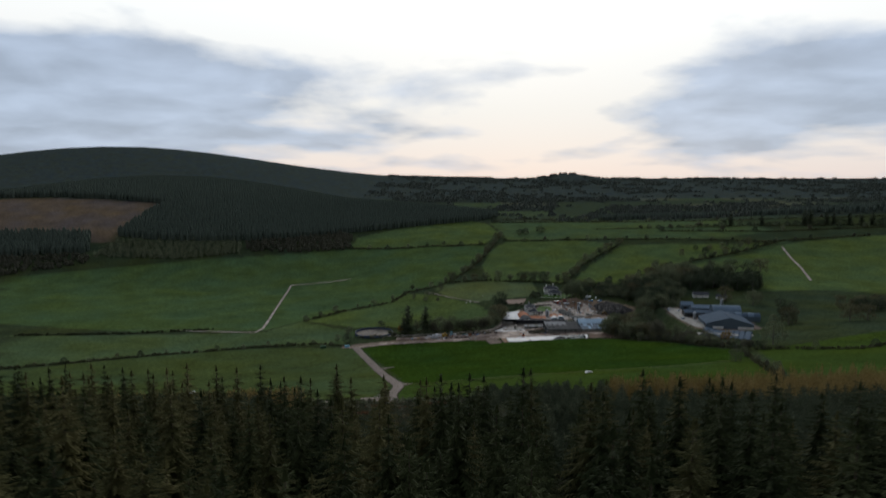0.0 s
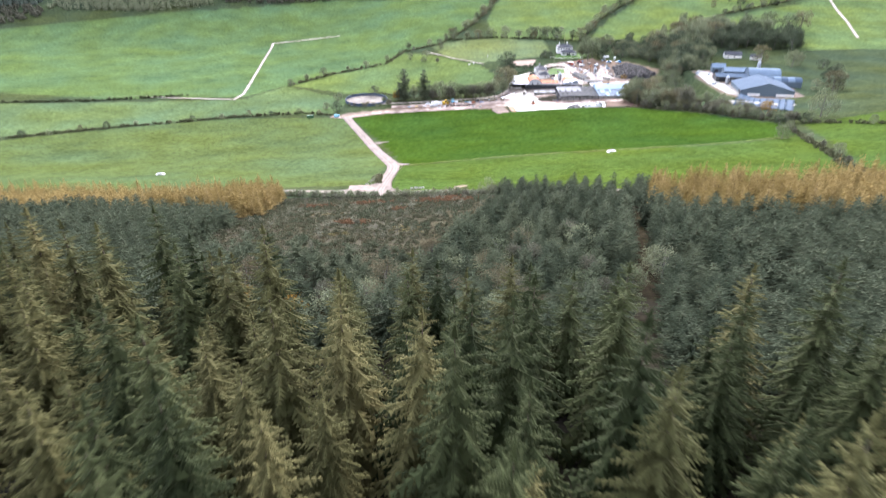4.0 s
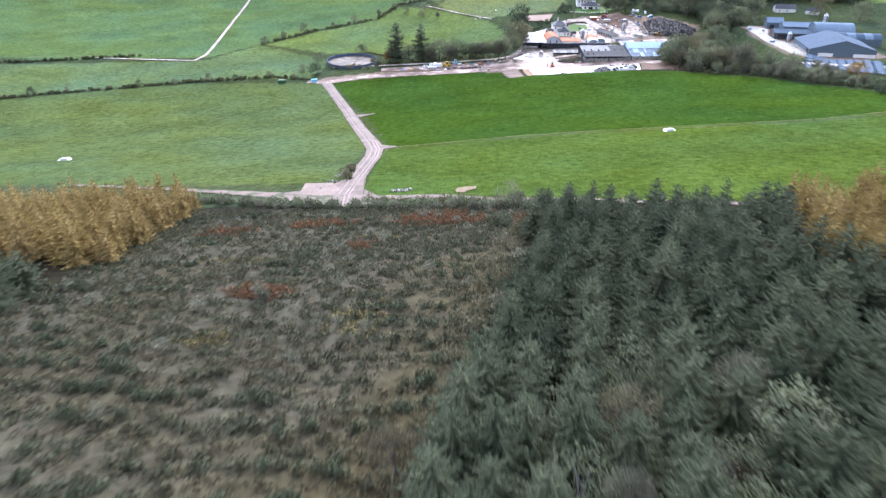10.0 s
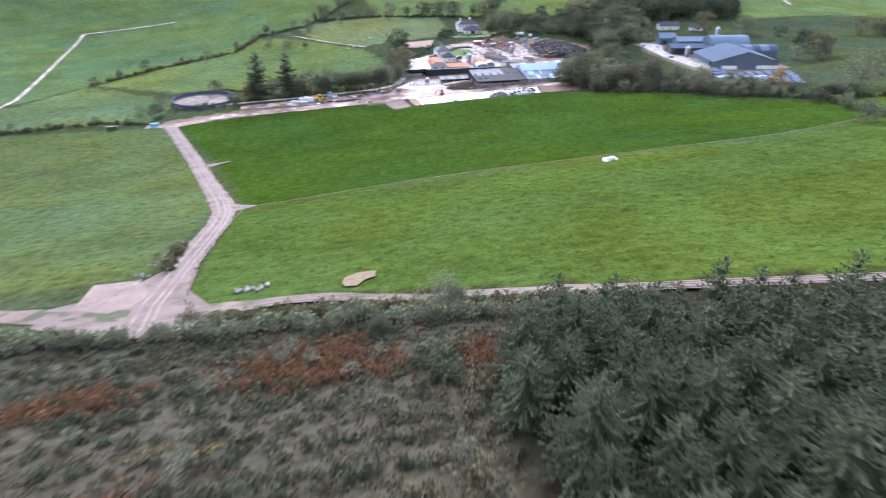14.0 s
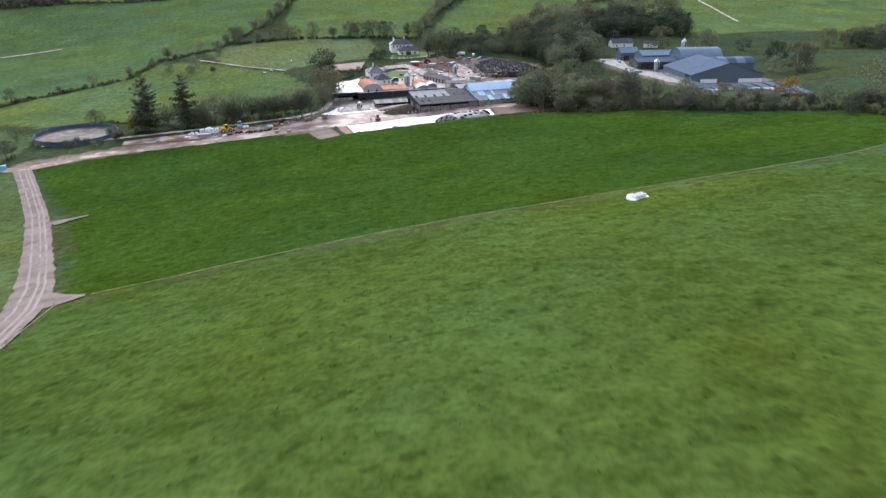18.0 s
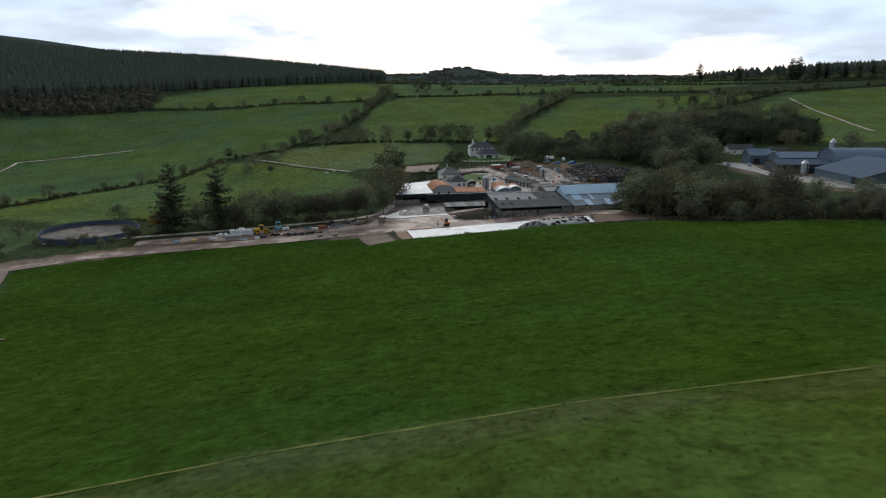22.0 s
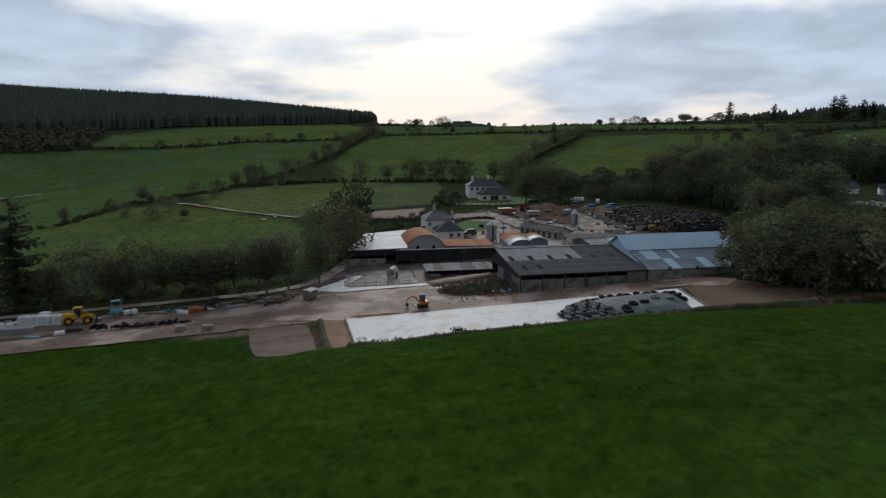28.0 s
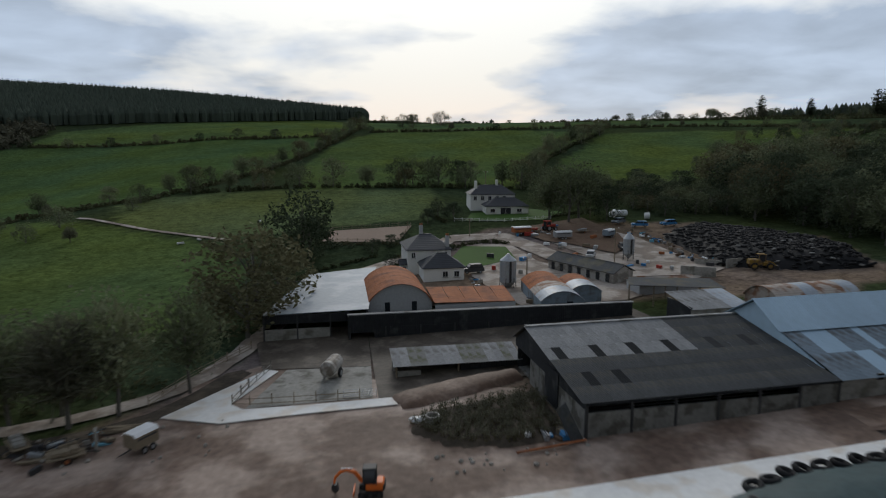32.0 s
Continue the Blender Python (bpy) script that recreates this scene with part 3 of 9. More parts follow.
def drape(name, line, width, material, label, category, rise=0.07, crown=0.0, ragged=0.09):
    """A road laid on the land, with uneven edges."""
    q = resample(line, 1.5)
    d = np.gradient(q, axis=0); d /= np.hypot(*d.T)[:, None]
    side = np.c_[-d[:, 1], d[:, 0]]
    rows = []
    w = np.interp(np.linspace(0, 1, len(q)), np.linspace(0, 1, len(width)), width) if isinstance(width, (list, tuple)) else np.full(len(q), width)
    for i in range(len(q)):
        k = [noise.noise((q[i, 0] * 0.35, q[i, 1] * 0.35, s)) * ragged * w[i] for s in (3.0, 9.0)]
        rows.append([q[i] + side[i] * u for u in (-w[i] / 2 - k[0], -w[i] / 4, 0, w[i] / 4, w[i] / 2 + k[1])])
    rows = np.array(rows)
    z = land_z(rows[..., 0], rows[..., 1]) + rise + 0.12 + np.array([-0.06, 0, crown, 0, -0.06])
    v = np.concatenate([rows, z[..., None]], -1)
    n, k = v.shape[:2]
    ix = np.arange(n * k).reshape(n, k)
    f = np.stack([ix[:-1, :-1], ix[1:, :-1], ix[1:, 1:], ix[:-1, 1:]], -1).reshape(-1, 4)
    return tagged(new(name, np_mesh(name, v.reshape(-1, 3), f[:, ::-1], (material,), True)), label, category, kind="structure")


M["stone_track"] = shade("stone_track", (0.150, 0.118, 0.101), var=0.35, grain=3, large=0.15, bump=0.6, second=(0.112, 0.086, 0.070), second_scale=0.22, second_at=0.56)
M["mud"] = shade("muddy_yard", (0.165, 0.113, 0.087), rough=0.7, var=0.45, grain=1.1, large=0.15, bump=0.7, depth=0.1, second=(0.29, 0.225, 0.187), second_scale=0.15, second_at=0.52)
M["lane"] = shade("worn_lane", (0.37, 0.325, 0.285), var=0.3, grain=2, second=(0.22, 0.18, 0.148), second_scale=0.22, second_at=0.5)
M["wet_mud"] = shade("rutted_mud", (0.150, 0.112, 0.090), rough=0.8, var=0.4, grain=2, second=(0.05, 0.062, 0.026), second_scale=0.3, second_at=0.52)
drape("road", TRACK, [8, 6, 5.2, 5.4, 6.0, 5.6, 5.7, 5.6, 5.4, 5.4, 5.6], M["stone_track"], "pale stony farm track running down between the fields", "track", rise=0.12)
drape("road", [(-19, 181), (-33, 187), (-44, 192), (-73, 204), (-100, 212)], [8, 5, 2.6, 2.2, 1.6], M["wet_mud"], "pale gravel turning beside the track", "track", rise=0.11)
drape("road", [(-18, 258), (-14, 257.6), (-9.6, 258)], [14, 7, 1], M["stone_track"], "short gravel spur off the track", "track", rise=0.1)
drape("road", [(-33, 330), (-27, 334), (-24, 335)], [6, 2.5, 1], M["stone_track"], "short gravel spur off the track", "track", rise=0.1)
M["straw"] = shade("dry_grass_edge", (0.16, 0.17, 0.04), var=0.4, grain=3, second=(0.08, 0.10, 0.02), second_scale=0.4)
drape("grass_edge", SWATH, 0.3, M["straw"], "thin pale line of uncut grass across the field", "grass", rise=-0.04, ragged=0.5)
drape("road", LOWER, [7, 3.4, 2.8, 3, 3, 3, 3], M["wet_mud"], "rutted muddy track along the wood edge", "track", rise=0.09)
M["wet_rut"] = shade("wet_brown_rut", (0.085, 0.056, 0.044), rough=0.6, var=0.35, grain=2)
for off in (-0.9, 0.15, 0.9):
    q = np.array(LOWER, float); d = np.gradient(q, axis=0); d /= np.hypot(*d.T)[:, None]
    drape("wheel_rut", (q + np.c_[-d[:, 1], d[:, 0]] * off).tolist()[2:], 0.4, M["wet_rut"], "wet dark rut along the wood-edge track", "rut", rise=0.125, ragged=0.6)
M["rut"] = shade("worn_wheel_rut", (0.205, 0.168, 0.146), var=0.25, grain=2, second=(0.16, 0.128, 0.108), second_scale=0.3)
for off in (-1.5, -0.5, 1.1):
    q = np.array(TRACK, float); d = np.gradient(q, axis=0); d /= np.hypot(*d.T)[:, None]
    drape("wheel_rut", (q + np.c_[-d[:, 1], d[:, 0]] * off).tolist(), 0.55, M["rut"], "pale wheel rut worn into the track", "rut", rise=0.155, ragged=0.4)
drape("road", FARM_ROAD, [6, 6, 7, 7, 9, 13, 13, 11, 8], M["mud"], "muddy farm road beside the field", "track", rise=0.11)
drape("road", LANE, [2.4, 2.4, 2.4, 2.6, 3, 4, 4, 5], M["lane"], "grey lane curving round to the farmhouse", "lane", rise=0.13)
drape("road", LANE2, [7, 7, 6, 6, 7], M["lane"], "worn concrete lane between the farm buildings", "lane", rise=0.15)
drape("path", [(-216, 468), (-150, 460), (-148, 478), (-158, 560), (-168, 650), (-172, 694), (-140, 700), (-100, 706)], 2.2, M["lane"], "pale path crossing the far green field", "path", rise=0.25)
drape("path", [(452, 752), (425, 660), (402, 600)], 2.6, M["lane"], "pale path in the upper field", "path", rise=0.3)
drape("path", [(-5, 588), (20, 566), (45, 549)], 1.5, M["lane"], "grass-edged path beside the paddock", "path", rise=0.2)

# ---------------------------------------------------------------- trees and scrub
rng = np.random.default_rng(5)


def conifer_arrays(h, r, whorls, per, twigs, bare=0.08, droop=0.35, seed=0, thin=0.0, taper=0.66, narrow=1.0, tip_w=0.12):
    """Needle fans of a conifer: boughs in whorls, each a spine with hanging side twigs."""
    g = np.random.default_rng(seed)
    V, F = [], []
    for k in range(whorls):
        u = k / (whorls - 1)
        z = h * (bare + (0.985 - bare) * u ** 0.92)
        reach = r * (1 - u) ** taper * (0.85 + 0.3 * g.random()) + tip_w * r
        n = max(3, int(per * (1 - 0.45 * u)))
        a0 = g.random() * 6.28
        for j in range(n):
            if g.random() < thin:
                continue
            a = a0 + 6.283 * j / n + g.normal(0, 0.22)
            L = reach * (0.7 + 0.5 * g.random())
            zb = z + g.normal(0, 0.02) * h
            out = np.array([math.cos(a), math.sin(a), 0.0])
            side = np.array([-out[1], out[0], 0.0])
            rise = 0.35 * (u - 0.35)
            spine = []
            for s in range(twigs + 1):
                t = s / twigs
                spine.append(out * L * t + np.array([0, 0, zb + L * (rise * t - droop * (1 - u * 0.7) * t * t + 0.12 * t ** 4)]))
            w = (0.30 * L + 0.12) * narrow
            for s in range(twigs):
                t = (s + 0.5) / twigs
                ww = w * (1.15 - 0.85 * t) * (0.7 + 0.6 * g.random())
                hang = np.array([0, 0, -ww * (0.35 + 0.5 * g.random())])
                for q in (-1, 1):
                    tip = spine[s + 1] * 0.6 + spine[s] * 0.4 + side * q * ww + out * ww * 0.35 + hang
                    b = len(V)
                    V += [spine[s], spine[s + 1], tip]
                    F.append((b, b + 1, b + 2))
    for k in range(4):                            # leader
        b = len(V); a = 1.57 * k
        V += [(0, 0, h * 1.03), (0.06 * r * math.cos(a), 0.06 * r * math.sin(a), h * 0.97), (0.06 * r * math.cos(a + 1.57), 0.06 * r * math.sin(a + 1.57), h * 0.97)]
        F.append((b, b + 1, b + 2))
    return np.array(V, np.float32), np.array(F, np.int32)


def skirt_arrays(h, R, tiers, taper, seed=0, share=0.6):
    """Inner boughs of a conifer: overlapping ragged tiers round the stem."""
    g = np.random.default_rng(seed + 500)
    V, F = [], []
    for k in range(tiers):
        u = (k + 0.3) / tiers
        z, rad, a0 = h * (0.10 + 0.84 * u), share * R * (1 - u) ** taper + 0.05 * R, g.random() * 6.28
        for j in range(11):
            a, q = a0 + 6.283 * j / 11, rad * (0.6 + 0.6 * g.random())
            b = len(V)
            V += [(0, 0, z + 0.1 * rad)] + [(q * math.cos(a + s), q * math.sin(a + s), z - q * (0.3 + 0.45 * g.random())) for s in (-0.36, 0.36)]
            F.append((b, b + 1, b + 2))
    return np.array(V, np.float32), np.array(F, np.int32)


def with_skirt(arrays, h, R, tiers, taper, seed=0, share=0.6):
    V, F = arrays
    A, B = skirt_arrays(h, R, tiers, taper, seed, share)
    return np.r_[V, A], np.r_[F, B + len(V)]


def trunk_mesh(name, h, r, lean=0.0, sides=7):
    bm = bmesh.new()
    tube(bm, [(0, 0, -0.6), (0, 0, 0.5), (lean * 0.4, 0, h * 0.4), (lean, 0, h)], [r * 1.5, r * 1.1, r * 0.75, r * 0.12], sides)
    me = bpy.data.meshes.new(name)
    bm.to_mesh(me); bm.free()
    return me


def broadleaf_arrays(h, w, clumps, leaves, size, seed=0, low=0.25, open_=0.0):
    """Leaf sprays of a broadleaved crown, in clumps with gaps between them."""
    g = np.random.default_rng(seed)
    V, F = [], []
    cz = h * (1 + low) / 2
    centres = []
    for c in range(clumps):
        d = g.normal(size=3); d /= np.linalg.norm(d)
        rad = (0.45 + 0.55 * g.random() ** 0.5)
        p = np.array([d[0] * w / 2 * rad, d[1] * w / 2 * rad, cz + d[2] * (h - h * low) / 2 * rad])
        if d[2] < -0.3 and g.random() < 0.5:
            continue
        centres.append(p)
        cr = w * (0.13 + 0.09 * g.random())
        for _ in range(leaves):
            e = g.normal(size=3); e /= np.linalg.norm(e)
            q = p + e * cr * (0.55 + 0.5 * g.random()) * np.array([1, 1, 0.8])
            n = e + g.normal(0, 0.6, 3); n /= np.linalg.norm(n)
            t = np.cross(n, g.normal(size=3)); t /= np.linalg.norm(t) + 1e-6
            s = size * (0.6 + 0.8 * g.random())
            o = np.cross(n, t)
            b = len(V)
            V += [q + t * s, q + o * s * 0.55, q - t * s, q - o * s * 0.55]
            F += [(b, b + 1, b + 2), (b, b + 2, b + 3)]
    return np.array(V, np.float32), np.array(F, np.int32), centres


def limbs_mesh(name, h, centres, r, seed=0, extra=0):
    """Trunk with limbs that reach into the crown."""
    g = np.random.default_rng(seed)
    bm = bmesh.new()
    fork = h * 0.28
    tube(bm, [(0, 0, -0.5), (0, 0, 0.6), (0.1, 0.05, fork), (0.15, 0.1, h * 0.8)], [r * 1.5, r * 1.1, r * 0.85, r * 0.2], 7)
    pick = g.permutation(len(centres))[:9 + extra]
    for i in pick:
        c = Vector(centres[i])
        s = Vector((0.1, 0.05, fork * (0.8 + 0.9 * g.random())))
        mid = s.lerp(c, 0.5) + Vector((0, 0, 0.06 * h))
        tube(bm, [s, mid, c], [r * 0.42, r * 0.24, r * 0.07], 5, False)
    me = bpy.data.meshes.new(name)
    bm.to_mesh(me); bm.free()
    return me


def twig_arrays(h, w, n, seed=0):
    """The fine bare twigs of a leafless crown: thin blades that fan out."""
    g = np.random.default_rng(seed)
    d = g.normal(size=(n, 3)); d[:, 2] = np.abs(d[:, 2]) * 0.9 + 0.1
    d /= np.linalg.norm(d, axis=1)[:, None]
    r = g.random(n) ** 0.4
    tip = d * np.array([w / 2, w / 2, h * 0.68]) * r[:, None] + np.array([0, 0, h * 0.32])
    dirn = d + g.normal(0, 0.35, (n, 3)); dirn /= np.linalg.norm(dirn, axis=1)[:, None]
    ln = (0.10 + 0.08 * g.random(n)) * h
    base = tip - dirn * ln[:, None]
    s = np.cross(dirn, g.normal(size=(n, 3))); s /= np.linalg.norm(s, axis=1)[:, None]
    s *= 0.05 + 0.05 * g.random(n)[:, None]
    V = np.stack([base - s, base + s, tip], 1).reshape(-1, 3)
    return V.astype(np.float32), np.arange(3 * n, dtype=np.int32).reshape(-1, 3)


def scatter_mesh(name, V, F, places, material):
    """One mesh of many turned and scaled copies: places are rows of x, y, z, turn, scale, height scale."""
    p = np.asarray(places, float)
    c, s = np.cos(p[:, 3]), np.sin(p[:, 3])
    x = (V[None, :, 0] * c[:, None] - V[None, :, 1] * s[:, None]) * p[:, 4, None] + p[:, 0, None]
    y = (V[None, :, 0] * s[:, None] + V[None, :, 1] * c[:, None]) * p[:, 4, None] + p[:, 1, None]
    z = V[None, :, 2] * p[:, 5, None] + p[:, 2, None]
    verts = np.stack([x, y, z], -1).reshape(-1, 3)
    faces = (F[None] + (np.arange(len(p)) * len(V))[:, None, None]).reshape(-1, F.shape[1])
    return np_mesh(name, verts, faces, (material,))


def grid_in(poly, step, jitter, turn=0.0, keep=1.0, seed=1):
    """Planting positions inside a polygon, in jittered rows."""
    g = np.random.default_rng(seed)
    p = np.array(poly, float)
    mid, span = p.mean(0), np.ptp(p, axis=0).max()
    u = np.arange(-span, span, step)
    a, b = np.meshgrid(u, u)
    a, b = a.ravel() + g.normal(0, jitter, a.size), b.ravel() + g.normal(0, jitter, a.size)
    c, s = math.cos(turn), math.sin(turn)
    x, y = mid[0] + a * c - b * s, mid[1] + a * s + b * c
    ok = inside(poly, x, y) & (g.random(x.size) < keep)
    return np.c_[x[ok], y[ok]]


def plant(spots, kinds, near, name, label, category, group, stand, stand_label, lod, size=(0.8, 1.15), sink=0.0, stand_mat=None, choose=None, mid=None):
    """The nearest spots get trees of their own (trunk and crown); the rest stand in one mesh."""
    order = np.argsort(near(spots[:, 0], spots[:, 1]))
    spots = spots[order]
    for i, (x, y) in enumerate(spots[:300]):
        tr, cr = (choose(x, i) if choose else kinds)[i % len(choose(x, i) if choose else kinds)]
        s = rng.uniform(*size)
        ob = thing(name, label, category, (x, y, gz(x, y) - sink), rng.uniform(0, 6.28), group, size=s)
        part("trunk", tr, None, ob); part("crown", cr, None, ob)
    far_from = 300
    if mid:
        far_from = 300 + mid[0]
        near_ = spots[300:far_from]
        pl = np.c_[near_, land_z(near_[:, 0], near_[:, 1]) - sink, rng.uniform(0, 6.28, len(near_)), rng.uniform(*size, len(near_)), rng.uniform(*size, len(near_))]
        tagged(new(stand, scatter_mesh(stand, *mid[1], pl, stand_mat)), stand_label, category, kind="stuff")
    rest = spots[far_from:]
    if len(rest):
        pl = np.c_[rest, land_z(rest[:, 0], rest[:, 1]) - sink, rng.uniform(0, 6.28, len(rest)), rng.uniform(*size, len(rest)), rng.uniform(*size, len(rest))]
        V, F = lod
        tagged(new(stand, scatter_mesh(stand, V, F, pl, stand_mat)), stand_label, category, kind="stuff")


def kind_conifer(h, r, mat_, seeds, trunk_r, **kw):
    out = []
    for s in seeds:
        V, F = with_skirt(conifer_arrays(h, r, seed=s, **kw), h, r, int(h * 0.7) + 2, kw.get("taper", 0.66), s, 0.5)
        t = trunk_mesh("trunk", h * 0.97, trunk_r); t.materials.append(M["bark"])
        out.append((t, np_mesh("crown", V, F, (M[mat_],))))
    return out


BIG_EDGE = [(-200, 96), (-80, 60), (-40, 46), (-10, 32.5), (10, 28.5), (25, 23), (60, 12), (220, 6)]


def edge(x):
    return np.interp(x, [p[0] for p in BIG_EDGE], [p[1] for p in BIG_EDGE])


# old spruce on the upper slope
old = kind_conifer(15.8, 3.5, "spruce", (1, 2, 3, 4), 0.2, whorls=22, per=11, twigs=8, bare=0.10, droop=0.62, taper=0.78, narrow=0.68)
olive = kind_conifer(15.8, 3.5, "spruce_olive", (5, 6, 7), 0.2, whorls=22, per=11, twigs=8, bare=0.10, droop=0.62, taper=0.78, narrow=0.68)
spots = grid_in([(-95, -58), (95, -58), (130, 20), (130, 60), (-200, 100), (-170, 20)], 5.1, 1.2, 0.12, 0.94, seed=2)
spots = spots[(spots[:, 1] < edge(spots[:, 0]))]
plant(spots, old, lambda x, y: np.abs(x) * 0.9 + np.maximum(0, -y - 10) * 1.0 + np.maximum(0, y - 45), "spruce_tree",
      "tall olive-green spruce with drooping boughs in the wood", "tree", "old spruces on the slope",
      "spruce_stand", "dense stand of tall olive-green spruces", with_skirt(conifer_arrays(15.8, 3.4, 17, 8, 4, 0.15, 0.5, seed=9, taper=0.8, narrow=0.9), 15.8, 3.4, 10, 0.8), (0.68, 1.16), 0.0, M["spruce"],
      mid=(260, with_skirt(conifer_arrays(15.8, 3.5, 21, 10, 6, 0.1, 0.55, seed=8, taper=0.78, narrow=0.8), 15.8, 3.5, 12, 0.78, 8, 0.5)),
      choose=lambda x, i: olive if (i * 0.618) % 1 < (0.65 if x < -3 else 0.22) else old)

# the wood goes on to both sides and behind
outer = grid_in([(-290, -120), (290, -120), (290, 6), (-290, 128)], 6.2, 1.4, 0.12, 0.95, seed=22)
ox_, oy_ = outer.T
outer = outer[(oy_ < edge(ox_)) & ~inside([(-95, -58), (95, -58), (130, 20), (130, 60), (-200, 100), (-170, 20)], ox_, oy_) & ((np.abs(ox_) > 20) | (oy_ < -70))]
pl = np.c_[outer, land_z(*outer.T), rng.uniform(0, 6.28, len(outer)), rng.uniform(0.85, 1.15, len(outer)), rng.uniform(0.7, 1.1, len(outer))]
tagged(new("spruce_wood", scatter_mesh("spruce_wood", *with_skirt(conifer_arrays(15.5, 3.6, 11, 7, 2, 0.1, 0.5, seed=23, taper=0.8), 15.5, 3.6, 7, 0.8), pl, M["spruce"])), "tall spruce wood on the upper hillside", "wood", kind="stuff")

# young plantation in rows, with an open ride
RIDE = [(22, 30), (30, 52), (37, 78), (46, 108), (52, 135)]
young_poly = [(-2, 78), (9, 101), (20, 144), (26, 155), (60, 146), (140, 147), (260, 158), (260, 0), (-30, 20), (-120, 60), (-260, 100), (-260, 140), (-80, 130), (-42, 114), (-42, 92), (-20, 80)]
larch_left = [(-43, 124), (-50, 178), (-120, 190), (-270, 215), (-270, 160), (-80, 138)]
larch_right = [(62, 148), (52, 116), (60, 104), (140, 96), (260, 100), (260, 165), (140, 152)]
SHRUBS = [(-26.5, 57.4, "willow", 7.2), (-6.5, 59.2, "willow", 6.2), (0.3, 78.2, "willow", 4.6), (-17.9, 62, "willow", 4.8), (3, 52.1, "willow", 5.6), (10.3, 54.5, "willow", 6.4), (12.7, 46.1, "willow", 5.4),
          (-18.4, 45, "gold", 5.6), (-23.7, 46.3, "gold", 6.4), (-8.3, 50.1, "sallow", 6.0), (6.5, 60.6, "sallow", 5.6)]
SHRUBS += [(*p, ("willow", "sallow", "bare", "sallow", "round")[i % 5], 4.0 + 2.6 * ((i * 7) % 10) / 10) for i, p in enumerate(grid_in([(-44, 66), (-36, 52), (-12, 40), (20, 34), (40, 66), (24, 92), (8, 80), (0, 66), (-18, 58), (-32, 66)], 6.0, 1.8, 0.3, 0.75, 18))]


def near_shrub(x, y):
    return np.min([np.hypot(x - s[0], y - s[1]) for s in SHRUBS], axis=0)


spots = grid_in(young_poly, 3.6, 0.4, -0.3, 0.96, seed=3)
x, y = spots.T
spots = spots[(y > edge(x) + 3) & (away(RIDE, x, y) > 1.9) & (near_shrub(x, y) > 2.3) & ~inside(larch_right, x, y) & ~inside(larch_left, x, y) & ~inside(CLEARING, x, y)]
# the nearest rows reach into the foot of the clearing
spots = np.r_[spots, [(-31, 74), (-28, 71), (-25, 69.5), (-21.5, 68), (-18.5, 66), (-27, 67), (-23, 64.5), (-19, 62.6), (-15, 64.8), (-11, 62.2), (-13, 67.5), (-7, 64.6), (-4.5, 68), (-31, 68.5)]]
young = kind_conifer(6.9, 2.45, "young", (11, 12, 13, 14), 0.12, whorls=19, per=12, twigs=6, bare=0.03, droop=0.12, taper=0.62, narrow=0.55, tip_w=0.2)
plant(spots, young, lambda x, y: np.abs(x - 12) + np.abs(y - 85) * 0.5, "young_spruce", "young blue-green spruce in planted rows", "tree", "young spruces",
      "spruce_plantation", "rows of young blue-green spruces", with_skirt(conifer_arrays(6.9, 2.4, 11, 7, 2, 0.04, 0.2, seed=19, taper=0.6, tip_w=0.24), 6.9, 2.4, 4, 0.6), (0.72, 1.12), 0.0, M["young"],
      mid=(700, with_skirt(conifer_arrays(6.9, 2.4, 15, 9, 4, 0.03, 0.12, seed=18, taper=0.62, narrow=0.6, tip_w=0.2), 6.9, 2.4, 5, 0.62, 18, 0.5)))

# larch in autumn colour along the foot of the wood
larch = kind_conifer(8.0, 2.1, "larch", (21, 22, 23), 0.1, whorls=22, per=7, twigs=4, bare=0.06, droop=0.02, thin=0.15, narrow=0.6)
spots = np.r_[grid_in(larch_left, 3.0, 0.9, 0.1, seed=4), grid_in(larch_right, 3.0, 0.9, 0.1, seed=5)]
plant(spots, larch, lambda x, y: np.abs(x - 5) + np.abs(y - 130) * 0.3, "larch_tree", "golden autumn larch beside the green plantation", "tree", "autumn larches",
      "larch_stand", "band of golden autumn larches", with_skirt(conifer_arrays(8.0, 2.1, 11, 5, 2, 0.06, 0.02, seed=29, narrow=0.7), 8.0, 2.1, 5, 0.66, 29, 0.7), (0.62, 1.15), 0.0, M["larch"])

# scrub of the clearing
def bush_arrays(n, w, h, size, seed):
    g = np.random.default_rng(seed)
    d = g.normal(size=(n, 3)); d[:, 2] = np.abs(d[:, 2]); d /= np.linalg.norm(d, axis=1)[:, None]
    c = d * np.array([w / 2, w / 2, h]) * (0.5 + 0.5 * g.random((n, 1)))
    nrm = d + g.normal(0, 0.5, (n, 3))
    t = np.cross(nrm, g.normal(size=(n, 3))); t /= np.linalg.norm(t, axis=1)[:, None]
    o = np.cross(nrm, t); o /= np.linalg.norm(o, axis=1)[:, None]
    s = size * (0.6 + 0.8 * g.random((n, 1)))
    V = np.stack([c + t * s, c + o * s * 0.7, c - t * s, c - o * s * 0.7], 1).reshape(-1, 3)
    b = np.arange(n)[:, None] * 4
    F = np.concatenate([b + [0, 1, 2], b + [0, 2, 3]], 0)
    return V.astype(np.float32), F.astype(np.int32)


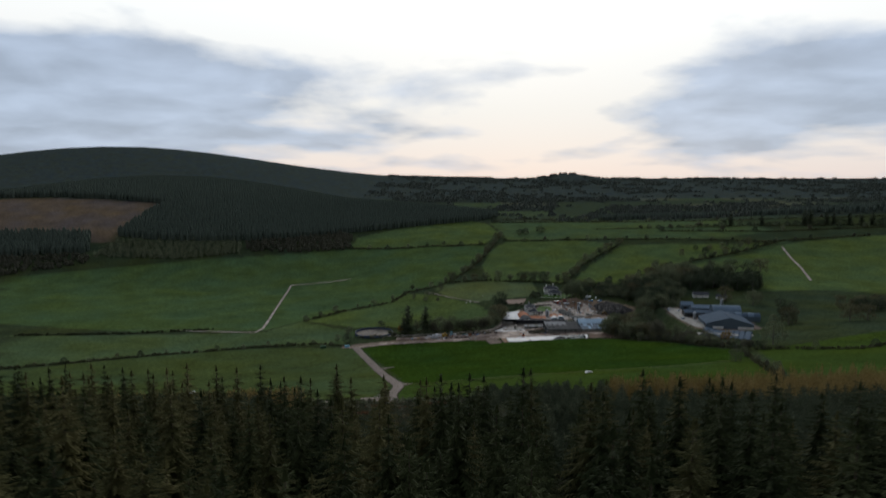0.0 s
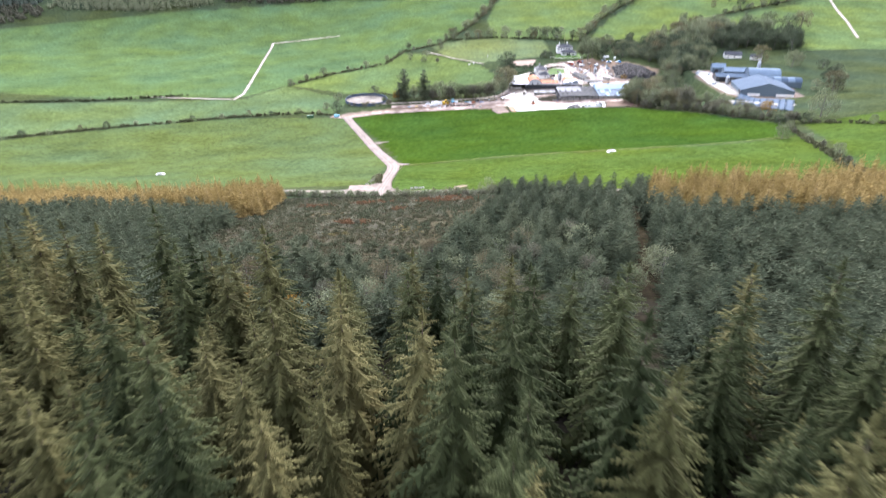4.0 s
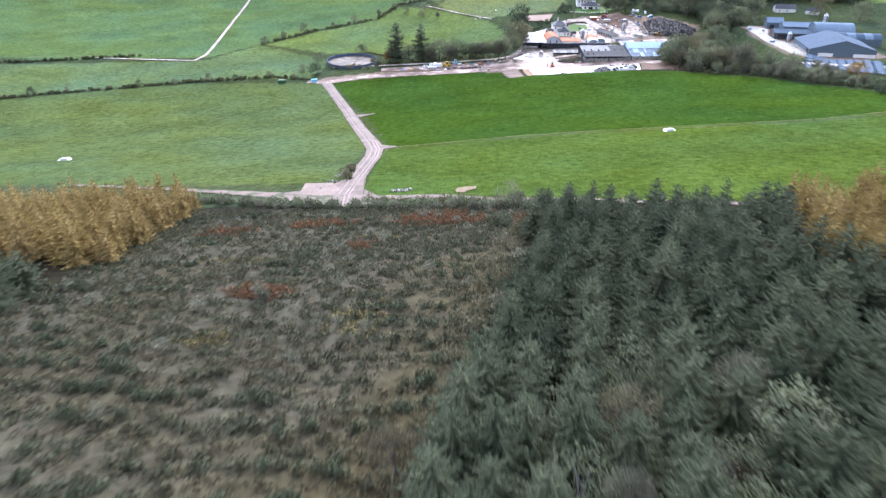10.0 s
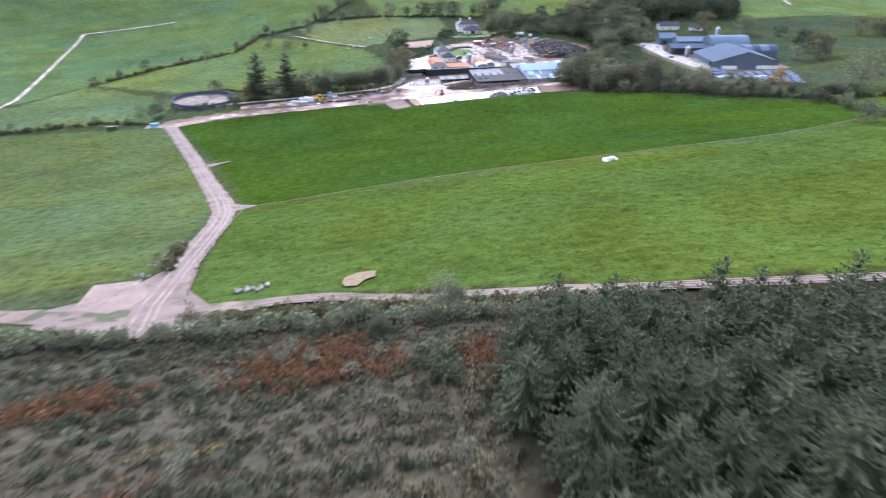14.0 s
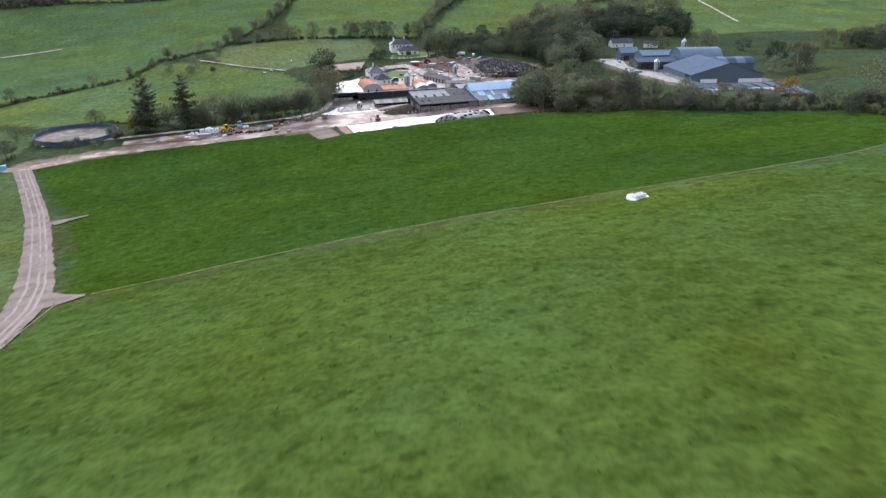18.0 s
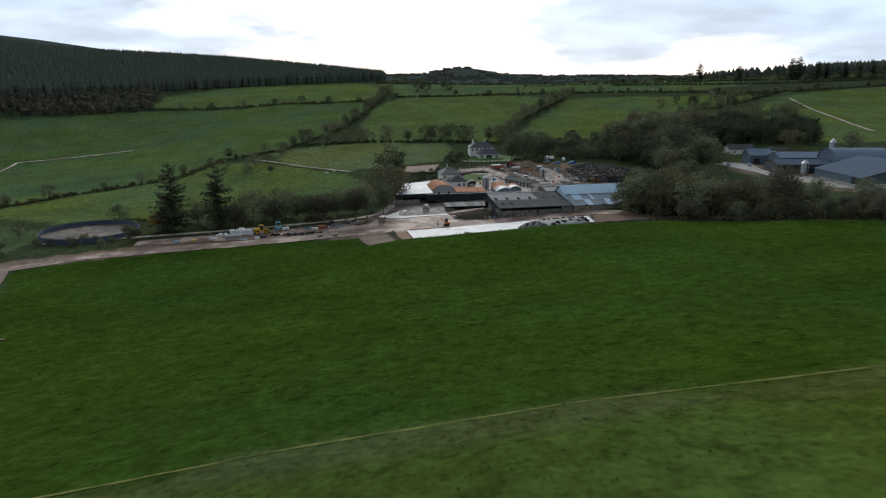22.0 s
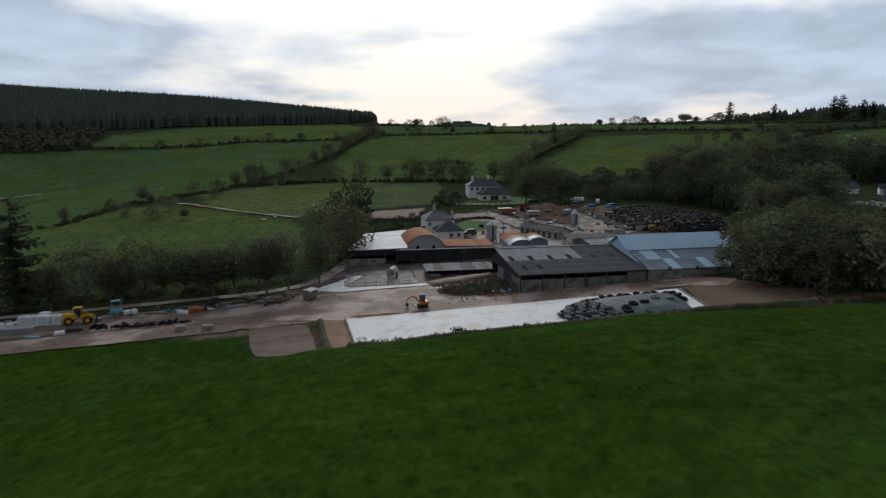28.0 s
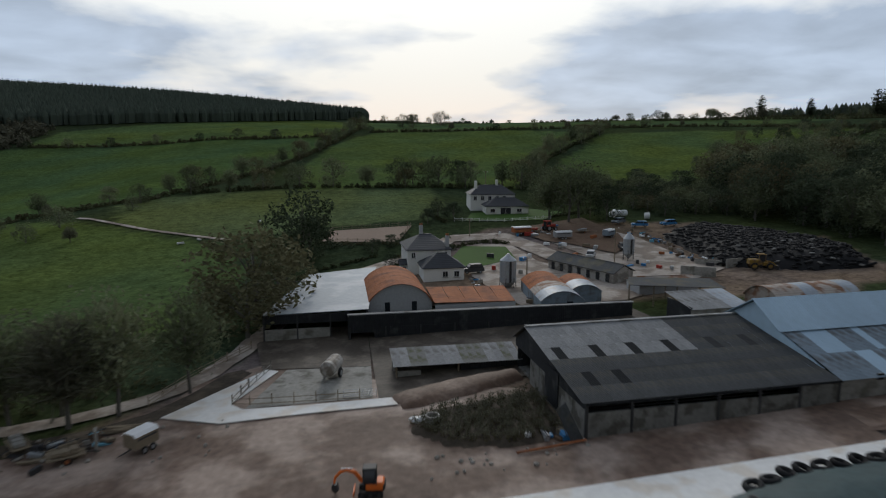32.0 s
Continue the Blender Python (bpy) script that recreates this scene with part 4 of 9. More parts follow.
def scatter(name, label, category, pts, arrays, mat_, size, tall, seed):
    g = np.random.default_rng(seed)
    k = len(pts)
    pl = np.c_[pts, land_z(pts[:, 0], pts[:, 1]) - 0.05, g.uniform(0, 6.28, k), g.uniform(*size, k), g.uniform(*tall, k)]
    return tagged(new(name, scatter_mesh(name, *arrays, pl, M[mat_])), label, category, kind="stuff")


pts = grid_in(CLEARING, 1.25, 0.5, 0.2, 0.95, seed=6)
wave = np.array([noise.noise((p[0] * 0.10, p[1] * 0.10, 2.0)) for p in pts])
lines = np.sin(pts[:, 1] * 1.55 + pts[:, 0] * 0.18 + 2.2 * wave)          # old furrows across the slope
scatter("heath_scrub", "grey-green heather and gorse clumps along old furrows in the clearing", "scrub", pts[lines > -0.45], bush_arrays(44, 1.8, 0.7, 0.15, 1), "heath", (0.6, 1.35), (0.4, 1.35), 1)
low = pts[lines < 0.2]
scatter("rough_grass", "low faded grass between the scrub rows", "grass", low, bush_arrays(30, 1.8, 0.34, 0.14, 67), "heath_dry", (0.6, 1.3), (0.5, 1.2), 68)
tall_ = pts[(wave < -0.16) & (lines > 0.35)]
scatter("gorse", "taller dark green gorse bushes in the clearing", "scrub", tall_, bush_arrays(60, 1.9, 1.3, 0.15, 70), "young", (0.5, 1.15), (0.4, 1.0), 71)


def patch(cx, cy, rx, ry, n, seed):
    """Points gathered round a centre."""
    return np.array([cx, cy]) + np.random.default_rng(seed).normal(0, 0.5, (n, 2)) * (rx, ry)


fern = np.r_[patch(-18.4, 113, 3.8, 2.6, 110, 1), patch(-18, 154, 6, 2.6, 150, 2), patch(5, 152, 7, 3, 150, 3), patch(-34, 150, 5, 4, 60, 4), patch(-8, 136, 3, 3, 24, 5), patch(3, 156, 7, 5, 230, 6), patch(20, 150, 3.2, 5, 160, 7)]
scatter("bracken", "rust-brown dead bracken patches", "bracken", fern, bush_arrays(34, 1.5, 0.8, 0.16, 2), "bracken", (0.6, 1.2), (0.7, 1.4), 2)
pale_ = np.r_[patch(-5.4, 104, 3.4, 4.5, 70, 11), patch(-20.2, 99.4, 3, 1.4, 34, 12), patch(-26, 128, 7, 2, 40, 13), patch(-6, 142, 6, 2, 36, 14)]
scatter("dead_grass", "tussocks of straw-coloured dead grass", "grass", pale_, bush_arrays(34, 1.6, 0.35, 0.14, 67), "dead_grass", (0.5, 1.1), (0.5, 1.2), 68)
pts = np.c_[rng.uniform(-44, 20, 60), rng.uniform(84, 165, 60)]
scatter("bare_shrubs", "leafless pale shrubs standing in the clearing", "shrub", pts, twig_arrays(2.6, 2.2, 120, 3), "twig", (0.5, 1.3), (0.5, 1.2), 3)
side_ = np.c_[np.interp(np.linspace(80, 146, 46), [80, 100, 142, 160], [2, 7, 16, 25]), np.linspace(80, 146, 46)] + rng.normal(0, 1.3, (46, 2))
scatter("sallow_scrub", "fading brown sallow at the plantation edge", "scrub", side_, bush_arrays(90, 2.6, 2.4, 0.17, 86), "willow", (0.5, 1.2), (0.5, 1.3), 88)
scatter("gorse", "upright dark green gorse at the foot of the clearing", "scrub", patch(14.2, 149, 2.4, 4.5, 34, 15), bush_arrays(80, 1.6, 1.8, 0.15, 72), "young", (0.6, 1.1), (0.6, 1.2), 16)
# rough hedge at the foot of the clearing
line = resample([(-70, 190), (-44, 181), (-24, 173), (-12, 170), (6, 167.5), (20, 161.5), (34, 157)], 0.9)
line = line + rng.normal(0, 0.8, line.shape)
scatter("foot_hedge", "low mixed scrub hedge at the foot of the clearing", "hedge", line, bush_arrays(90, 2.6, 1.6, 0.2, 4), "leaf", (0.8, 1.5), (0.6, 1.6), 4)
line = resample([(-60, 186), (-24, 171), (6, 165), (30, 157)], 2.3) + rng.normal(0, 1.0, (len(resample([(-60, 186), (-24, 171), (6, 165), (30, 157)], 2.3)), 2))
scatter("foot_hedge", "grey leafless scrub at the foot of the clearing", "hedge", line, twig_arrays(2.6, 2.6, 160, 5), "twig", (0.6, 1.2), (0.6, 1.3), 5)

# ---------------------------------------------------------------- far plantation
wood = [(-448, 838), (-372, 834), (-273, 848), (-205, 868), (-128, 906), (-57, 950), (0, 990), (84, 1042), (110, 1075), (120, 1130), (60, 1200), (-60, 1400), (-300, 1750), (-900, 1800), (-1100, 1300), (-760, 1030), (-436, 1000)]
side_wood = [(-680, 770), (-561, 766), (-462, 786), (-485, 836), (-607, 830), (-690, 826)]
spots = np.r_[grid_in(wood, 4.2, 1.1, 0.3, seed=9), grid_in(side_wood, 4.6, 1.2, 0.3, seed=10), grid_in([(330, 1200), (430, 1190), (540, 1170), (620, 1240), (560, 1340), (360, 1340)], 5.5, 2.0, 0.4, 0.8, 11),
              grid_in([(590, 1060), (760, 1005), (1020, 980), (1180, 1080), (1160, 1220), (820, 1240), (600, 1160)], 8.0, 3.5, 0.5, 0.75, 12)]
spots = spots[rng.random(len(spots)) < np.where(np.hypot(spots[:, 0], spots[:, 1] - 500) < 800, 1.0, 0.5)]
pl = np.c_[spots, land_z(spots[:, 0], spots[:, 1]), rng.uniform(0, 6.28, len(spots)), rng.uniform(0.85, 1.15, len(spots)), rng.uniform(0.9, 1.06, len(spots))]
V, F = conifer_arrays(14.2, 2.4, 3, 3, 1, 0.4, 0.15, seed=31)
a = np.arange(5) * math.pi * 0.4
ringed = lambda R, z: np.c_[R * np.cos(a), R * np.sin(a), np.full(5, z)]
core = np.r_[ringed(2.6, 0.4), ringed(2.9, 7.6), [(0, 0, 13.4)]].astype(np.float32)      # dense inner crown
i5, j5 = np.arange(5), (np.arange(5) + 1) % 5
F = np.r_[F, np.r_[np.c_[i5, j5, i5 + 5], np.c_[j5, j5 + 5, i5 + 5], np.c_[i5 + 5, j5 + 5, np.full(5, 10)]].astype(np.int32) + len(V)]
V = np.r_[V, core]
# the plantation's distance haze sits in its needle colour
tagged(new("far_plantation", scatter_mesh("far_plantation", V, F, pl, M["hazed_spruce"])), "dark conifer plantation covering the far hillside", "wood", kind="stuff")
belt = [(-452, 774), (-332, 780), (-263, 808), (-275, 842), (-372, 828), (-443, 830)]
spots = grid_in(belt, 4.6, 1.6, 0.2, 0.92, 91)
pl = np.c_[spots, land_z(*spots.T), rng.uniform(0, 6.28, len(spots)), rng.uniform(0.7, 1.2, len(spots)), rng.uniform(0.6, 1.15, len(spots))]
tagged(new("young_belt", scatter_mesh("young_belt", *conifer_arrays(9, 2.6, 9, 6, 1, 0.05, 0.2, seed=32), pl, M["leaf"])), "belt of olive-green young trees before the plantation", "wood", kind="stuff")
spots = np.r_[grid_in([(-640, 690), (-526, 712), (-446, 758), (-460, 782), (-561, 764), (-680, 768)], 6.0, 2.0, 0.2, 0.9, 92),
              grid_in([(-258, 816), (-208, 816), (-119, 828), (-121, 888), (-135, 902), (-205, 864), (-268, 844)], 5.5, 2.0, 0.2, 0.9, 94)]
pl = np.c_[spots, land_z(*spots.T), rng.uniform(0, 6.28, len(spots)), rng.uniform(0.7, 1.2, len(spots)), rng.uniform(0.6, 1.1, len(spots))]
tagged(new("brown_wood", scatter_mesh("brown_wood", *bush_arrays(60, 7, 8, 1.1, 33), pl, M["twig"])), "brown leafless wood below the plantation", "wood", kind="stuff")
# far country: woods and hedges as dark clumps, distance haze mixed into their leaf colour
g = np.random.default_rng(93)
n = 26000
fx, fy = g.uniform(-900, 4200, n), 1080 + 4200 * g.random(n) ** 1.6
cell_ = lambda x, y: np.modf(np.abs(np.sin((np.floor((x + 60 * np.sin(y / 210)) / 190) * 7.13 + np.floor((y + 70 * np.sin(x / 260)) / 240) * 3.71) * 12.9898) * 43758.5453))[0]
u, v = np.modf((fx + 60 * np.sin(fy / 210)) / 190 + 50)[0], np.modf((fy + 70 * np.sin(fx / 260)) / 240 + 50)[0]
hedge_ = (np.minimum(u, 1 - u) < 0.03) | (np.minimum(v, 1 - v) < 0.025)
knoll = inside([(340, 1500), (480, 1290), (700, 1240), (900, 1400), (1200, 1750), (900, 2100), (560, 2000)], fx, fy)
ok = (knoll | ((cell_(fx, fy) > 0.72) & (g.random(n) < 0.7)) | hedge_) & ~inside(wood, fx, fy) & (fx < fy * 1.2 + 200) & (fx > -300)
spots = np.c_[fx, fy][ok]
grow = 0.8 + (spots[:, 1] - 1080) / 3000
pl = np.c_[spots, land_z(*spots.T) - 1.0, g.uniform(0, 6.28, len(spots)), g.uniform(0.7, 1.4, len(spots)) * grow, g.uniform(0.7, 1.2, len(spots)) * grow ** 0.5]
tagged(new("far_woods", scatter_mesh("far_woods", *bush_arrays(26, 20, 9, 3.0, 34), pl, M["hazed_leaf"])), "dark woods and hedges of the far country", "wood", kind="stuff")

# ---------------------------------------------------------------- hedges and single trees
HEDGES = {
    "valley": [(-300, 338), (-206, 386), (-139, 411), (-90, 421), (-70, 414)],
    "lower": [(-340, 446), (-252, 456), (-188, 474)],
    "middle": [(-118, 509), (-88, 544), (-42, 568), (-27, 602), (6, 612)],
    "upper": [(-115, 831), (-35, 818), (30, 812), (70, 818)],
    "lane": [(6, 612), (20, 640), (40, 685), (62, 745), (75, 785), (100, 880)],
    "paddock": [(20, 628), (58, 636), (110, 624), (142, 614)],
    "rise": [(142, 614), (180, 698), (215, 745), (252, 790)],
    "long": [(102, 833), (208, 827), (330, 812), (440, 776), (600, 800)],
    "cross": [(230, 640), (256, 654), (320, 706), (386, 734), (463, 778)],
    "crest": [(100, 1020), (250, 1050), (480, 1000), (760, 960)],
    "field_edge": [(183, 296), (165, 250), (150, 207), (137, 170)],
    "field_foot": [(186, 300), (172, 345), (155, 376), (140, 394)],
    "right": [(190, 296), (228, 262), (300, 290), (420, 330)],
    "track": [(-20, 204), (-21, 212), (-21.5, 222)],
    "far_a": [(105, 1040), (300, 1180), (520, 1260)],
    "far_b": [(338, 875), (481, 841), (700, 860)],
}
bush = bush_arrays(70, 2.6, 1.9, 0.3, 7)
for key, line in HEDGES.items():
    q = resample(line, 1.6)
    tall = 1.0 if line[0][1] < 640 else 1.25
    pts = q + rng.normal(0, 0.5, q.shape)
    pts = pts[rng.random(len(pts)) < 0.9]
    scatter("hedge", "dark overgrown hedge between fields", "hedge", pts, bush, "hedge", (0.8, 1.5), (0.6 * tall, 1.6 * tall), 8)


def broadleaf(seed, h, w, mat_, bark="bark_grey", clumps=62, leaves=34, size=0.225, low=0.03, twigs=0):
    V, F, c = broadleaf_arrays(h, w, clumps, leaves, size, seed, low)
    t = limbs_mesh("trunk", h, c, h * 0.022, seed); t.materials.append(M[bark])
    return t, np_mesh("crown", V, F, (M[mat_],))


def bare_tree(seed, h, w):
    _, _, c = broadleaf_arrays(h, w, 30, 1, 0.1, seed, 0.35)
    t = limbs_mesh("trunk", h, c, h * 0.02, seed, 8); t.materials.append(M["bark_grey"])
    return t, np_mesh("crown", *twig_arrays(h, w, 1500, seed), (M["twig"],))


def ash_tree(seed, h, w):
    V, F, c = broadleaf_arrays(h, w, 60, 17, 0.18, seed, 0.25)
    T, G = twig_arrays(h, w, 700, seed)
    t = limbs_mesh("trunk", h, c, h * 0.017, seed, 8); t.materials.append(M["bark_grey"])
    return t, np_mesh("crown", np.r_[V, T], np.r_[F, G + len(V)], (M["leaf"],))


KINDS = {
    "round": ([broadleaf(s, 9, 8, "leaf") for s in (41, 42, 43)], "broad dull-green tree with a rounded crown", "broadleaf_tree"),
    "dark": ([broadleaf(s, 9, 8, "leaf_dark", clumps=66, leaves=34) for s in (44, 45)], "dark evergreen tree with a dense crown", "evergreen_tree"),
    "brown": ([broadleaf(s, 9, 8, "leaf_brown") for s in (46, 47)], "oak with browning autumn leaves", "oak_tree"),
    "gold": ([broadleaf(s, 9, 8, "leaf_gold") for s in (48,)], "tree in golden autumn leaf", "autumn_tree"),
    "willow": ([broadleaf(s, 9, 9, "willow", clumps=60, leaves=60, size=0.15, low=0.0) for s in (54, 55)], "brown leafy willow among the young spruces", "willow_shrub"),
    "sallow": ([broadleaf(s, 9, 9, "leaf", clumps=60, leaves=60, size=0.15, low=0.0) for s in (56,)], "grey-green sallow among the young spruces", "sallow_shrub"),
    "ash": ([ash_tree(s, 9, 7) for s in (57, 58, 59)], "slender half-bare ash with thin olive leaves", "ash_tree"),
    "bare": ([bare_tree(s, 9, 8) for s in (49, 50, 51)], "leafless grey tree with fine twigs", "bare_tree"),
    "pine": ([(lambda V, F: (trunk_pine, np_mesh("crown", V, F, (M["pine"],))))(*with_skirt(conifer_arrays(9, 2.1, 22, 10, 4, 0.14, 0.05, seed=s, thin=0.28, taper=0.5, narrow=1.1, tip_w=0.22), 9, 1.8, 8, 0.5, s, 0.45)) for trunk_pine in [trunk_mesh("trunk", 8.8, 0.16)] for s in (52, 53)], "tall dark pine with an open crown", "pine_tree"),
}
for t, c in KINDS["pine"][0]:
    if not t.materials:
        t.materials.append(M["bark"])
count = {}


def tree(kind, x, y, h, wide=1.0, label="", group="", sink=0.5):
    meshes, text, name = KINDS[kind]
    i = count[kind] = count.get(kind, -1) + 1
    t, c = meshes[i % len(meshes)]
    ob = new(name)
    ob.matrix_world = Matrix.LocRotScale((x, y, gz(x, y) - sink), Euler((0, 0, rng.uniform(0, 6.28))), (h / 9 * wide, h / 9 * wide, h / 9))
    tagged(ob, label or text, "tree", group)
    part("trunk", t, None, ob); part("crown", c, None, ob)
    return ob


# self-sown shrubs among the young spruces
for x, y, k, h in SHRUBS:
    tree(k, x, y, h, 1.0, group="shrubs in the plantation")

# trees in the hedgerows
for key, step, kinds, hs in (("valley", 17, ("dark", "round", "brown"), (3, 5.5)), ("middle", 20, ("round", "ash"), (5, 8)), ("upper", 26, ("dark", "round"), (5, 8)),
                             ("lane", 15, ("round", "ash", "brown"), (7, 11)), ("paddock", 13, ("round", "ash", "brown", "round"), (8, 13)), ("rise", 13, ("round", "brown", "ash"), (8, 13)),
                             ("long", 28, ("dark", "round", "bare"), (5, 8)), ("cross", 20, ("round", "dark"), (6, 9)), ("crest", 55, ("dark", "bare", "round"), (5, 8)),
                             ("field_edge", 20, ("bare", "round"), (3, 6)), ("field_foot", 7, ("bare", "round", "bare"), (5, 8)), ("right", 32, ("dark", "round"), (4, 7)),
                             ("far_a", 34, ("dark", "round", "ash"), (7, 12)), ("far_b", 42, ("dark", "round", "bare"), (7, 11))):
    for i, (x, y) in enumerate(resample(HEDGES[key], step)):
        tree(kinds[i % len(kinds)], x + rng.normal(0, 1.5), y + rng.normal(0, 1.5), rng.uniform(*hs), rng.uniform(0.8, 1.15), group="hedgerow trees")

